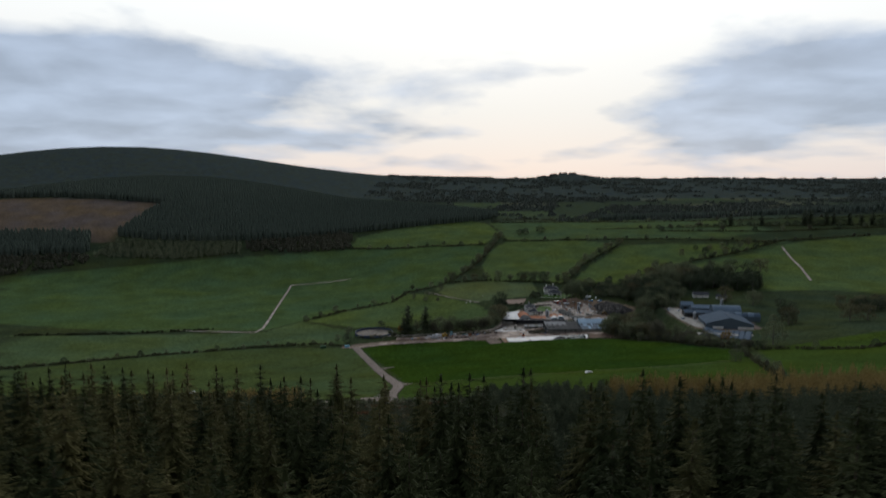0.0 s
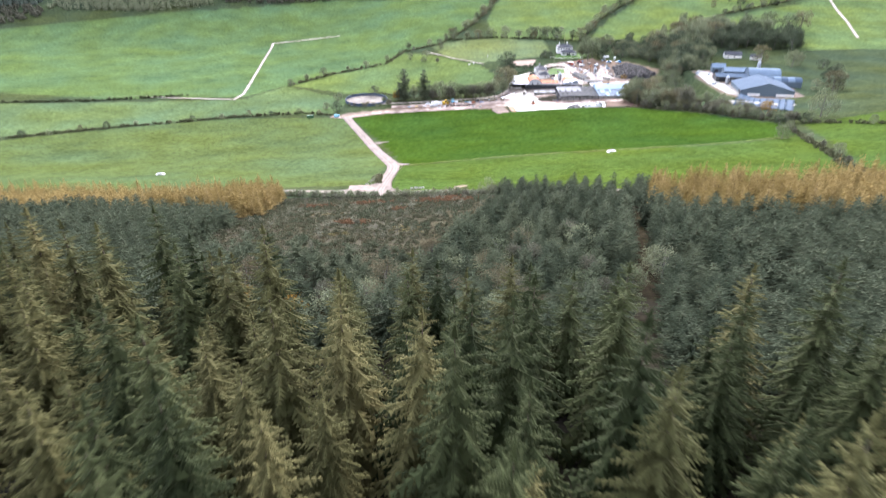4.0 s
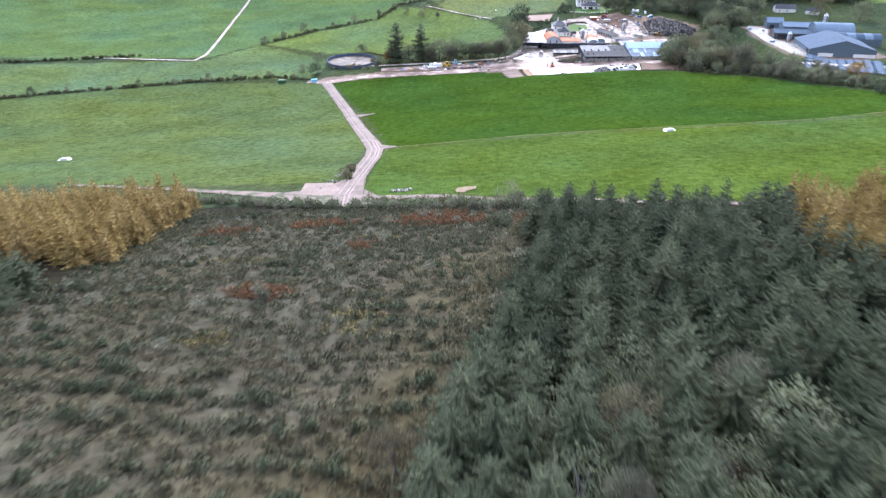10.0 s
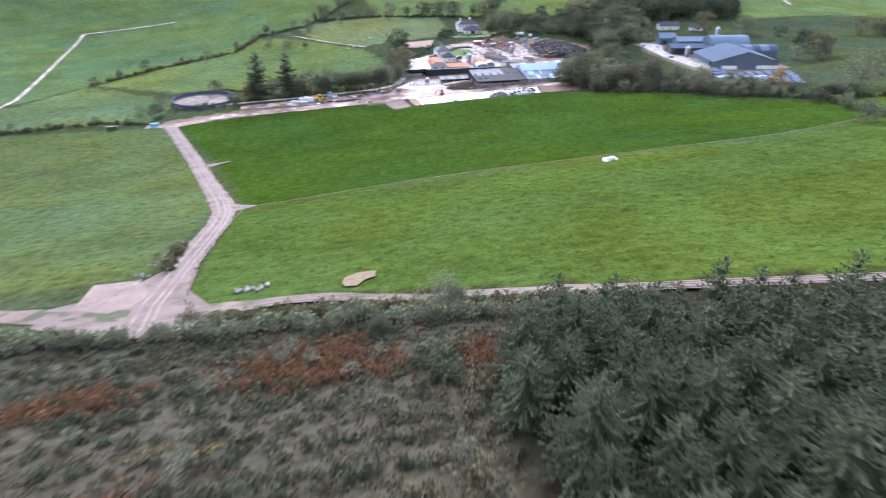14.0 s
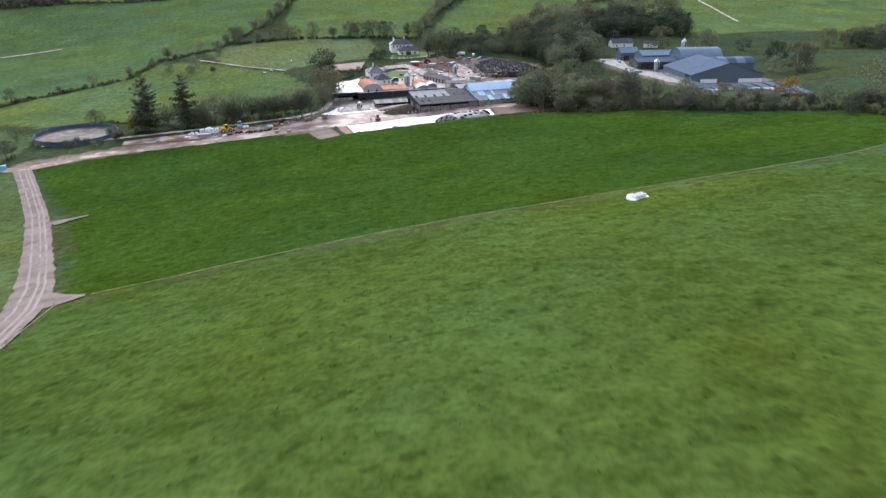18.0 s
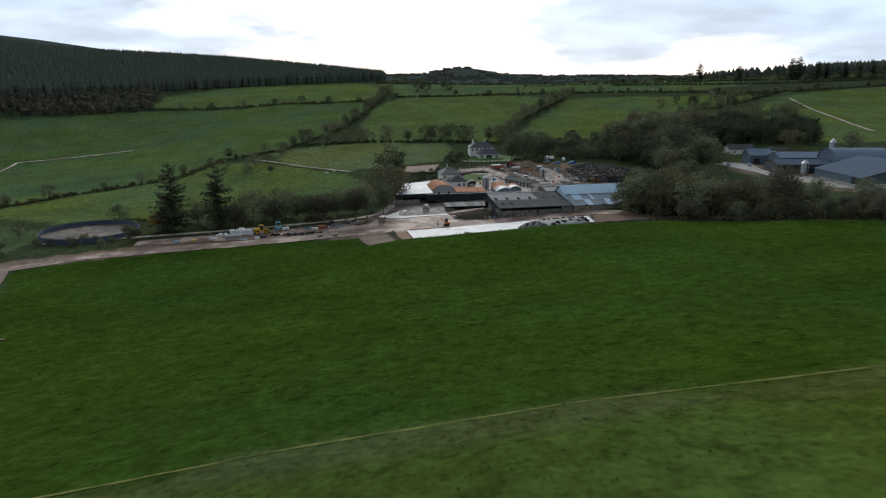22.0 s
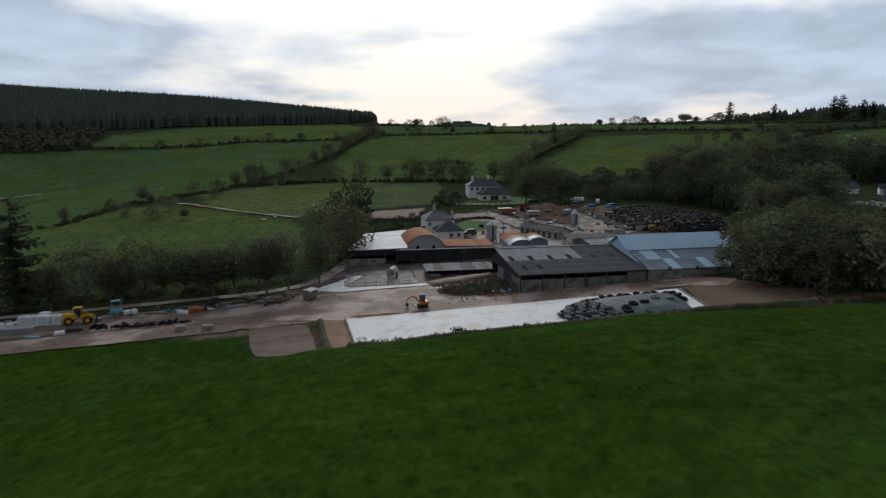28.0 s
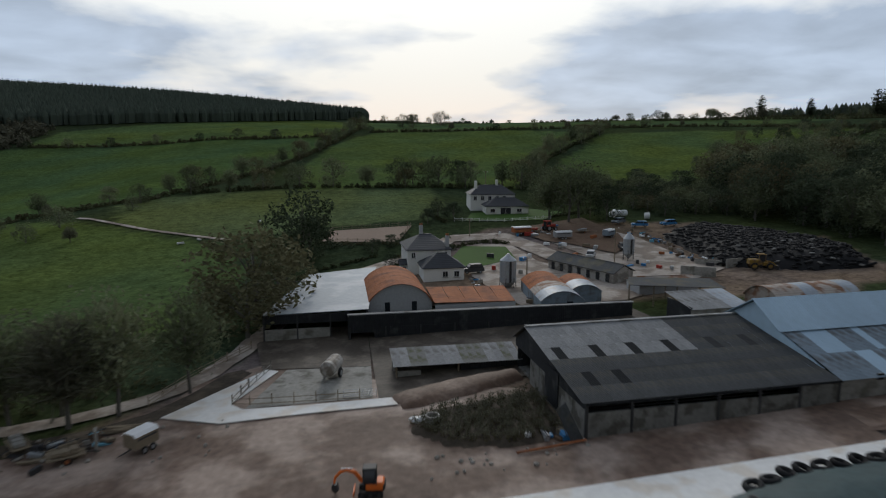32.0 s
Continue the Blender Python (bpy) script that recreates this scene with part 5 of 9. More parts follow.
# ---------------------------------------------------------------- farm: surfaces
M.update({
    "concrete": shade("weathered_concrete", (0.29, 0.28, 0.255), rough=0.85, var=0.3, grain=2.5, large=0.3, bump=0.3, second=(0.16, 0.152, 0.13), second_scale=0.5, second_at=0.58),
    "slab": shade("new_pale_concrete", (0.72, 0.715, 0.70), rough=0.7, var=0.12, grain=1.5, large=0.12, bump=0.2, second=(0.64, 0.59, 0.53), second_scale=0.32, second_at=0.58),
    "fibre": shade("grey_fibre_cement", (0.26, 0.265, 0.27), rough=0.8, var=0.3, grain=3, large=0.3, bump=0.2, rand=0.12, second=(0.15, 0.145, 0.135), second_scale=0.4, second_at=0.57),
    "fibre_dark": shade("mossy_fibre_cement", (0.070, 0.074, 0.078), rough=0.85, var=0.3, grain=3, large=0.3, bump=0.2, rand=0.12, second=(0.10, 0.095, 0.075), second_scale=0.4),
    "fibre_moss": shade("moss_grown_fibre_cement", (0.22, 0.22, 0.21), rough=0.9, var=0.3, grain=3, second=(0.13, 0.13, 0.085), second_scale=0.7, second_at=0.52),
    "skylight": shade("dirty_rooflight", (0.026, 0.028, 0.03), rough=0.85, var=0.2, spec=0.05),
    "skylight_dull": shade("moss_dulled_rooflight", (0.048, 0.05, 0.052), rough=0.85, var=0.25, spec=0.05),
    "barn_wall": shade("damp_stained_concrete", (0.20, 0.195, 0.18), rough=0.9, var=0.3, grain=2.5, large=0.3, bump=0.3, second=(0.095, 0.09, 0.078), second_scale=0.6, second_at=0.54),
    "blue_sheet": shade("pale_blue_sheeting", (0.40, 0.53, 0.64), rough=0.6, metal=0.0, var=0.10, grain=1, large=0.2, bump=0.05, rand=0.05),
    "blue_grey": shade("blue_grey_sheeting", (0.072, 0.102, 0.138), rough=0.92, spec=0.05, metal=0.0, var=0.15, grain=1, large=0.2, bump=0.1),
    "blue_mid": shade("faded_blue_sheeting", (0.145, 0.195, 0.25), rough=0.9, spec=0.05, var=0.15, stripes=(0, 3.0, 0.5), large=0.25, bump=0.1),
    "blue_wall": shade("slate_blue_cladding", (0.10, 0.135, 0.165), rough=0.6, metal=0.1, var=0.15, stripes=(0, 3.0, 0.6)),
    "galv": shade("galvanised_sheeting", (0.34, 0.38, 0.43), rough=0.55, metal=0.1, var=0.2, grain=2, large=0.4, rand=0.1, second=(0.30, 0.27, 0.23), second_scale=0.5, second_at=0.6),
    "white_roof": shade("pale_grey_roof_sheet", (0.31, 0.35, 0.39), rough=0.6, metal=0.0, var=0.12, second=(0.40, 0.43, 0.46), second_scale=0.2),
    "black_sheet": shade("black_sheeting", (0.028, 0.030, 0.033), rough=0.6, var=0.3, stripes=(0, 3.2, 1.0), bump=0.6, second=(0.06, 0.062, 0.062), second_scale=0.5, second_at=0.62),
    "rust": shade("rusted_red_sheeting", (0.34, 0.125, 0.055), rough=0.85, var=0.3, grain=2, large=0.3, second=(0.22, 0.09, 0.05), second_scale=0.35, stripes=(1, 2.5, 1.0)),
    "rust_pale": shade("rust_streaked_sheeting", (0.38, 0.33, 0.29), rough=0.75, var=0.25, second=(0.22, 0.12, 0.075), second_scale=0.55, second_at=0.52, stripes=(0, 2.5, 1.0)),
    "render": shade("white_render", (0.74, 0.73, 0.70), rough=0.85, var=0.08, grain=4, bump=0.15),
    "render_grey": shade("grey_render", (0.40, 0.41, 0.42), rough=0.85, var=0.15, grain=3),
    "slate": shade("dark_slate", (0.055, 0.058, 0.066), rough=0.6, var=0.25, grain=4, stripes=(2, 3.5, 1.0)),
    "window": shade("window_glass", (0.02, 0.024, 0.03), rough=0.08, var=0.1, bump=0, spec=0.6),
    "white_paint": shade("white_paint", (0.78, 0.78, 0.77), rough=0.5, var=0.05),
    "steel": shade("galvanised_steel", (0.38, 0.40, 0.42), rough=0.45, metal=0.6, var=0.2, grain=4),
    "dark_steel": shade("dark_steelwork", (0.06, 0.06, 0.062), rough=0.6, metal=0.3, var=0.2),
    "rubber": shade("tyre_rubber", (0.022, 0.022, 0.023), rough=0.8, var=0.25, grain=5, rand=0.3),
    "rubber_dusty": shade("dusty_tyre_rubber", (0.20, 0.195, 0.185), rough=0.9, var=0.3, grain=5, rand=0.35),
    "sheet": shade("black_silage_sheet", (0.040, 0.068, 0.072), rough=0.6, var=0.25, grain=1.5, large=0.25, bump=0.8, depth=0.08),
    "orange": shade("orange_paint", (0.72, 0.16, 0.03), rough=0.45, var=0.1),
    "yellow": shade("yellow_paint", (0.62, 0.38, 0.03), rough=0.5, var=0.15),
    "bucket": shade("muddy_yellow_paint", (0.30, 0.19, 0.045), rough=0.8, var=0.3, second=(0.14, 0.09, 0.05), second_scale=1.2, second_at=0.5),
    "blue": shade("blue_paint", (0.05, 0.20, 0.42), rough=0.45, var=0.1),
    "teal": shade("faded_blue_paint", (0.16, 0.40, 0.52), rough=0.55, var=0.15),
    "green": shade("green_paint", (0.04, 0.10, 0.05), rough=0.5, var=0.15),
    "red": shade("red_paint", (0.36, 0.05, 0.035), rough=0.5, var=0.15),
    "timber": shade("grey_timber", (0.22, 0.18, 0.13), rough=0.9, var=0.3, grain=8, bump=0.4),
    "earth": shade("dug_earth", (0.13, 0.085, 0.058), rough=0.95, var=0.35, grain=1.5, bump=0.8, depth=0.15),
    "slurry": shade("slurry_stained_ground", (0.075, 0.062, 0.05), rough=0.7, var=0.4, grain=2, large=0.2, second=(0.13, 0.11, 0.09), second_scale=0.3),
    "scrape": shade("scraped_soil", (0.15, 0.112, 0.088), rough=0.95, var=0.25, grain=1.5, bump=0.5, second=(0.11, 0.085, 0.065), second_scale=0.25),
    "subsoil": shade("orange_subsoil", (0.27, 0.165, 0.105), rough=0.95, var=0.3, grain=1.2, bump=0.6, second=(0.20, 0.135, 0.095), second_scale=0.3),
    "bank_turf": shade("dark_bank_turf", (0.040, 0.048, 0.022), rough=0.95, var=0.4, grain=1.5, bump=0.8, depth=0.15, second=(0.075, 0.058, 0.038), second_scale=0.4, second_at=0.58),
    "lagoon_blue": shade("faded_navy_panels", (0.065, 0.088, 0.135), rough=0.65, var=0.2, grain=1.5, second=(0.15, 0.16, 0.18), second_scale=0.5, second_at=0.6),
    "grey_sheet": shade("dull_grey_sheeting", (0.21, 0.26, 0.305), rough=0.65, var=0.25, grain=2, large=0.3, rand=0.08, second=(0.13, 0.135, 0.14), second_scale=0.4),
    "sand": shade("pale_sand", (0.27, 0.20, 0.155), rough=0.95, var=0.15, grain=2),
    "tank_white": shade("grimy_white_paint", (0.42, 0.40, 0.37), rough=0.6, var=0.25, grain=3, second=(0.20, 0.17, 0.14), second_scale=0.9, second_at=0.5),
    "bare_soil": shade("dry_bare_soil", (0.165, 0.125, 0.075), rough=0.95, var=0.3, grain=2, second=(0.075, 0.085, 0.030), second_scale=0.9, second_at=0.60),
    "pale_rubble": shade("quarry_rubble", (0.19, 0.148, 0.125), rough=0.95, var=0.4, grain=2.5, bump=0.9, depth=0.2, second=(0.22, 0.165, 0.135), second_scale=0.5),
    "wet_earth": shade("wet_red_earth", (0.135, 0.088, 0.064), rough=0.7, var=0.35, grain=2, large=0.2, bump=0.6, second=(0.19, 0.135, 0.105), second_scale=0.25, second_at=0.56),
    "dark_soil": shade("trodden_dark_soil", (0.062, 0.050, 0.038), rough=0.9, var=0.4, grain=2, bump=0.7, depth=0.1, second=(0.10, 0.080, 0.060), second_scale=0.4, second_at=0.56),
    "old_wall": shade("dirty_whitewash", (0.36, 0.345, 0.32), rough=0.9, var=0.25, grain=3, second=(0.20, 0.185, 0.165), second_scale=0.5, second_at=0.52),
    "plastic": shade("white_bale_wrap", (0.76, 0.77, 0.78), rough=0.35, var=0.08),
    "lawn": shade("mown_lawn", (0.06, 0.115, 0.025), rough=0.95, var=0.25, grain=3),
    "stone": shade("grey_stone", (0.30, 0.28, 0.25), rough=0.9, var=0.3, grain=3, bump=0.6),
})


def lay(name, poly, material, rise, label, category, step=2.5, kind="structure", thick=0.0):
    """A flat patch of ground cover, following the land; the outline is filled with a fine mesh."""
    p = np.array(poly, float)
    bm = bmesh.new()
    q = []
    for a, b in zip(p, np.roll(p, -1, axis=0)):
        n = max(1, int(np.hypot(*(b - a)) / step))
        q += [a + (b - a) * i / n for i in range(n)]
    vs = [bm.verts.new((x, y, 0)) for x, y in q]
    bm.faces.new(vs)
    lo, hi = p.min(0), p.max(0)
    for axis, (l, h) in enumerate(zip(lo, hi)):
        for c in np.arange(l + step, h, step):
            co, no = ((c, 0, 0), (1, 0, 0)) if axis == 0 else ((0, c, 0), (0, 1, 0))
            bmesh.ops.bisect_plane(bm, geom=bm.verts[:] + bm.edges[:] + bm.faces[:], plane_co=co, plane_no=no)
    bmesh.ops.triangulate(bm, faces=bm.faces[:])
    for v in bm.verts:
        v.co.z = gz(v.co.x, v.co.y) + rise
    if thick:
        r = bmesh.ops.extrude_face_region(bm, geom=bm.faces[:])
        for v in [g for g in r["geom"] if isinstance(g, bmesh.types.BMVert)]:
            v.co.z += thick
    bmesh.ops.recalc_face_normals(bm, faces=bm.faces[:])
    me = bpy.data.meshes.new(name)
    bm.to_mesh(me); bm.free()
    me.materials.append(material)
    if me.polygons[0].normal.z < 0 and not thick:
        me.flip_normals()
    return tagged(new(name, me), label, category, kind=kind)


lay("yard", [(38, 428), (56, 425.5), (90, 427.5), (122, 427.5), (131, 424), (136, 428), (130, 434), (96, 433.5), (91, 434), (90, 446), (76, 452), (60, 462), (53, 458), (48, 446), (36, 442), (0, 441), (-30, 437), (-30, 431), (0, 431)],
    M["mud"], 0.16, "wet brown mud and stone of the farmyard", "yard")
lay("wheel_track", [(88, 431.8), (96, 430.9), (112, 431.2), (124, 431.6), (132, 430.6), (132, 428.4), (118, 428.2), (100, 428.0), (84, 427.8), (74, 427.4), (72, 429), (80, 430.6)], M["wet_earth"], 0.20, "wet dark earth driven along the shed", "yard", step=1.5)
lay("dark_verge", [(26, 444), (36, 445.6), (44, 447.2), (49, 450), (52.4, 454.4), (55.6, 460.4), (57.4, 461), (58.8, 459.6), (55, 452.5), (50.2, 447.8), (44, 444.3), (36, 442.8), (26, 442.6)], M["dark_soil"], 0.19, "dark trodden soil between lane and yard", "soil", step=1.5)
lay("apron", [(50.6, 448.2), (57, 445.2), (66, 445.4), (75.5, 445.2), (75, 447.2), (66, 447.6), (59, 448.2), (57.5, 450), (62, 459), (60.6, 460)], M["slab"], 0.22, "clean pale concrete apron before the cattle pen", "concrete", thick=0.1)
lay("pen_floor", [(59.2, 448.6), (73, 448), (73.5, 458), (63, 459.5)], M["concrete"], 0.20, "soiled concrete floor of the cattle pen", "concrete")
lay("cattle_yard", [(60, 460), (63, 459.8), (73.5, 458), (74, 471), (58, 472)], M["slurry"], 0.24, "slurry-dark cattle yard", "yard")
lay("paving", [(100, 480), (118, 478), (134, 486), (147, 494), (146, 512), (146, 530), (140, 548), (127, 551), (122, 536), (126, 516), (118, 505), (114, 512), (113, 530), (103, 534), (99, 520), (97, 503), (98, 492)], M["lane"], 0.17, "worn pale concrete of the upper yard", "yard")
lay("inner_yard", [(73.6, 447.5), (92, 449.8), (118, 452), (118, 459), (116, 476), (72, 476), (58, 477), (58.5, 472), (74, 470.5)], M["slurry"], 0.21, "dark slurry-stained yard between the sheds", "yard")
lay("earth_slope", [(118, 546), (122, 531), (127, 526), (133, 514), (140, 522), (143, 534), (142, 556), (129, 551)], M["earth"], 0.42, "bare brown earth slope in the upper yard", "soil")
lay("dug_strip", [(53.4, 424.6), (57.2, 424.4), (58.0, 406), (57.4, 403.6), (54.6, 404.4), (53.6, 408), (52.9, 416)], M["subsoil"], 0.16, "strip of orange-brown subsoil beside the pad", "soil")
lay("junction", [(-34, 190), (-25, 194), (-21.6, 203), (-15.4, 202), (-14.6, 190), (-10.2, 181), (-9.8, 172.5), (-17, 171.6), (-25, 176), (-33, 182)], M["stone_track"], 0.22, "wide gravel junction at the foot of the wood", "track")
lay("bare_patch", [(7.2, 182.7), (7.8, 185.2), (10, 186.6), (12.4, 186.2), (12, 183.4), (10.4, 182.4), (9.2, 180.2), (7.6, 180.6)], M["bare_soil"], 0.24, "bare pale soil worn into the grass", "soil", step=1.0)
lay("rubble", [(-31, 200.5), (-24, 199.8), (-21.4, 194), (-20.2, 190.4), (-21.6, 186), (-24, 184), (-30, 188)], M["pale_rubble"], 0.24, "pale heap of spread quarry rubble", "rubble", step=1.0)
lay("arena", [(67, 543), (70, 555), (92, 557), (86, 539)], M["sand"], 0.25, "pale sand riding arena", "arena")
lay("lawn", [(97, 509), (110, 516), (111, 528), (101, 531), (96, 520)], M["lawn"], 0.24, "mown green lawn beside the farmhouse", "lawn")
lay("lawn", [(108, 560), (130, 556), (140, 566), (132, 573), (112, 570)], M["lawn"], 0.24, "mown lawn before the white house", "lawn")
lay("earth_bank", [(118, 404.5), (123, 426), (136, 427), (148, 402), (138, 396), (128, 400)], M["earth"], 0.14, "bare brown soil beside the concrete pad", "soil")
lay("pit_floor", [(40.6, 424.5), (44, 424.4), (50.4, 423), (51.6, 414), (52.2, 407), (51.4, 404.6), (48.2, 404.8), (45.4, 405.2), (43.6, 406.4), (43.0, 408), (42.0, 412.6), (41.2, 419)], M["scrape"], 0.13, "bare scraped soil patch at the field edge", "soil")
lay("blue_yard", [(197, 402), (203, 395), (206, 402), (209, 424), (203, 436), (204, 448), (211, 462), (204, 474), (198, 464), (195, 430)], M["concrete"], 0.2, "pale concrete yard by the blue sheds", "yard")

# concrete silage pad with a kerb
SLAB = [(57.0, 424.6), (89, 425.2), (121.6, 426), (118.2, 405.6), (92, 405.4), (58.2, 405.8)]
pad = lay("silage_pad", SLAB, M["slab"], 0.10, "long new white concrete silage pad", "concrete pad", thick=0.16, kind="structure")


def kerb(a, b, h=0.35, w=0.25, z=0.2, name="kerb", mat_="concrete", label="low concrete kerb", category="kerb"):
    q = resample([a, b], 2.0)
    for p, r in zip(q, q[1:]):
        bm = bmesh.new()
        m = Matrix.Translation(((p[0] + r[0]) / 2, (p[1] + r[1]) / 2, (gz(*p) + gz(*r)) / 2 + z)) @ Euler((0, -math.atan2(gz(*r) - gz(*p), math.dist(p, r)), math.atan2(r[1] - p[1], r[0] - p[0]))).to_matrix().to_4x4()
        box(bm, 0, 0, h / 2, math.dist(p, r) - 0.02, w, h, 0.03, m)
        me = bpy.data.meshes.new(name); bm.to_mesh(me); bm.free(); me.materials.append(M[mat_])
        o = new(name, me); o.parent = pad


kerb((57.0, 424.6), (58.2, 406.0))
kerb((118.4, 405.8), (121.6, 425.8))

# ---------------------------------------------------------------- farm: roofs and walls
def corrugated(w, l, waves, amp=0.03, over=0.0):
    """A profiled sheet of width w along x and length l along y."""
    n = waves * 4
    xs = np.linspace(0, w, n + 1)
    zs = amp * np.sin(np.linspace(0, waves * 2 * math.pi, n + 1))
    v = np.r_[np.c_[xs, np.zeros(n + 1), zs], np.c_[xs, np.full(n + 1, l), zs]]
    i = np.arange(n)
    return v, np.c_[i, i + 1, i + n + 2, i + n + 1]


def roof_sheets(parent, origin, along, slope, cols, rows, mats, waves=7, name="roof_sheet", lap=0.12):
    """Rows of corrugated sheets on a slope: mats(col, row) names the material."""
    o, a, s = Vector(origin), Vector(along), Vector(slope)
    w, l = a.length / cols, s.length / rows
    up = a.cross(s).normalized()
    if up.z < 0:
        up = -up
    meshes = {}
    for c in range(cols):
        for r in range(rows):
            key = mats(c, r)
            if key not in meshes:
                v, f = corrugated(w, l + lap, waves)
                meshes[key] = np_mesh(name, v, f, (M[key],), True)
            ob = new(name, meshes[key])
            ob.parent = parent
            an, sn = a.normalized(), s.normalized()
            rot = Matrix((an, sn, up)).transposed().to_4x4()
            ob.matrix_local = Matrix.Translation(o + an * w * c + sn * l * r + up * (0.05 + 0.012 * ((r + 1) % 2) + random.uniform(0, 0.008))) @ rot


def level(x, y):
    return gz(x, y) + 0.1


def wall(parent, a, b, z0, z1, thick, material, name="wall", label=""):
    """An upright wall from a to b."""
    a, b = Vector((*a, 0)), Vector((*b, 0))
    d = b - a
    m = Matrix.Translation((a + b) / 2) @ Euler((0, 0, math.atan2(d.y, d.x))).to_matrix().to_4x4()
    bm = bmesh.new()
    box(bm, 0, 0, (z0 + z1) / 2, d.length, thick, z1 - z0, 0.0, m)
    return part(name, bm, material, parent, label)


def post(parent, x, y, z0, z1, w, material, name="post"):
    return part(name, boxm(x, y, (z0 + z1) / 2, w, w, z1 - z0), material, parent)


def slab_roof(parent, corners, thick, material, name="roof", label=""):
    """A sloping roof plate from four corners."""
    bm = bmesh.new()
    lo = [bm.verts.new(c) for c in corners]
    bm.faces.new(lo)
    bmesh.ops.recalc_face_normals(bm, faces=bm.faces[:])
    r = bmesh.ops.extrude_face_region(bm, geom=bm.faces[:])
    for v in [g for g in r["geom"] if isinstance(g, bmesh.types.BMVert)]:
        v.co.z += thick
    bmesh.ops.recalc_face_normals(bm, faces=bm.faces[:])
    return part(name, bm, material, parent, label)


# the large grey cattle shed (local origin at its near left corner)
bx, by = 91.7, 432.8
bz = gz(105, 436) - 0.2
barn = thing("cattle_shed", "large cattle shed with a grey corrugated roof and concrete walls", "barn", (bx, by, bz), radians(1.9))
eave, ridge, W, Dp = -112.4 - bz, -109.7 - bz, 27.6, 16.2
roof_sheets(barn, (-0.5, -0.2, eave - 0.02), (W + 0.6, 0, 0), (0, Dp + 0.2, ridge - eave + 0.02), 26, 6,
            lambda c, r: "skylight" if (r == 3 and c in (1, 5, 9, 13)) or (r == 1 and c in (2, 5)) else "skylight_dull" if r == 3 and c in (18, 22) else ("fibre" if r >= 3 and c < 16 else "fibre_dark"))
slab_roof(barn, [(-0.5, Dp, ridge - 0.03), (W, Dp, ridge - 0.03), (W, Dp + 4, ridge - 2.4), (-0.5, Dp + 4, ridge - 2.4)], 0.08, M["fibre_dark"], "back_roof")
part("ridge_cap", boxm(W / 2, Dp, ridge + 0.1, W + 0.8, 0.6, 0.12), M["fibre"], barn)
part("fascia", boxm(W / 2, -0.2, eave - 0.1, W + 0.4, 0.08, 0.2), M["black_sheet"], barn)
for i in range(6):
    x0 = i * W / 6
    part("wall_panel", boxm(x0 + W / 12, 0, 1.1 + (0.4 if i > 4 else 0), W / 6 - 0.28, 0.2, 2.5 + (0.8 if i > 4 else 0), 0.02), M["barn_wall"], barn)
    post(barn, x0, 0, -0.4, eave, 0.26, M["dark_steel"])
post(barn, W, 0, -0.4, eave, 0.26, M["dark_steel"])
bm = prism(bmesh.new(), [(0, 2.6), (0, eave - 0.15), (Dp, ridge - 0.15), (Dp + 4, ridge - 2.5), (Dp + 4, 2.6)], -0.08, 0.06, "x")
part("gable_cladding", bm, M["black_sheet"], barn, "black sheeted gable")
for i in range(5):
    part("wall_panel", boxm(0, 1.5 + i * 3.0, 1.1, 0.2, 2.9, 3.0, 0.02), M["barn_wall"], barn)
part("sliding_door", boxm(-0.18, 8.2, 1.9, 0.1, 3.6, 3.9), M["black_sheet"], barn, "dark sheeted sliding door")
wall(barn, (W, 0.1), (W, Dp + 3.8), -0.3, eave - 0.2, 0.2, M["barn_wall"])
wall(barn, (0.2, Dp + 3.9), (W, Dp + 3.9), -0.3, ridge - 2.5, 0.2, M["black_sheet"], "back_wall")
part("floor", boxm(W / 2, 10, -0.12, W - 0.4, 19.5, 0.2), M["barn_wall"], barn)
for i in range(5):
    part("barrier", boxm(W / 2, 4 + i * 0.01, 0.5 + 0.3 * i, W - 1, 0.06, 0.06), M["steel"], barn)
pan = thing("loose_sheet", "grey roofing sheet leaning on the shed corner", "sheet", (bx - 0.9, by - 0.4, level(bx, by)))
bm = bmesh.new(); box(bm, 0, 0, 1.9, 1.2, 0.06, 4.0, 0, Euler((radians(-14), radians(-22), radians(20))).to_matrix().to_4x4())
part("panel", bm, M["fibre_dark"], pan)

# the blue-roofed shed beside it
sx, sy = 119.4, 433.9
sz = gz(132, 436) - 0.2
shed = thing("blue_roofed_shed", "shed with pale blue upper roof and patched metal lean-to", "barn", (sx, sy, sz), radians(2.5))
e1, e2, e3 = -112.5 - sz, -109.9 - sz, -107.2 - sz
roof_sheets(shed, (0, -0.4, e1), (27, 0, 0), (0, 8.6, e2 - e1), 24, 2, lambda c, r: "blue_sheet" if (r == 1 and c in (2, 3, 4, 8)) or (r == 0 and c in (5, 6, 12, 13, 17)) else "grey_sheet")
roof_sheets(shed, (-0.6, 8.0, e2 + 0.12), (27.6, 0, 0), (0, 4.8, e3 - e2), 14, 1, lambda c, r: "blue_sheet", waves=5)
slab_roof(shed, [(-0.6, 12.75, e3 + 0.1), (27, 12.75, e3 + 0.1), (27, 17.5, e2), (-0.6, 17.5, e2)], 0.08, M["blue_sheet"], "back_roof")
wall(shed, (0, 0), (27, 0), -0.3, e1 - 0.05, 0.2, M["concrete"], "front_wall")
for x0 in (5, 11.5, 18, 24):
    part("window", boxm(x0, -0.12, 2.0, 0.9, 0.06, 0.7), M["window"], shed)
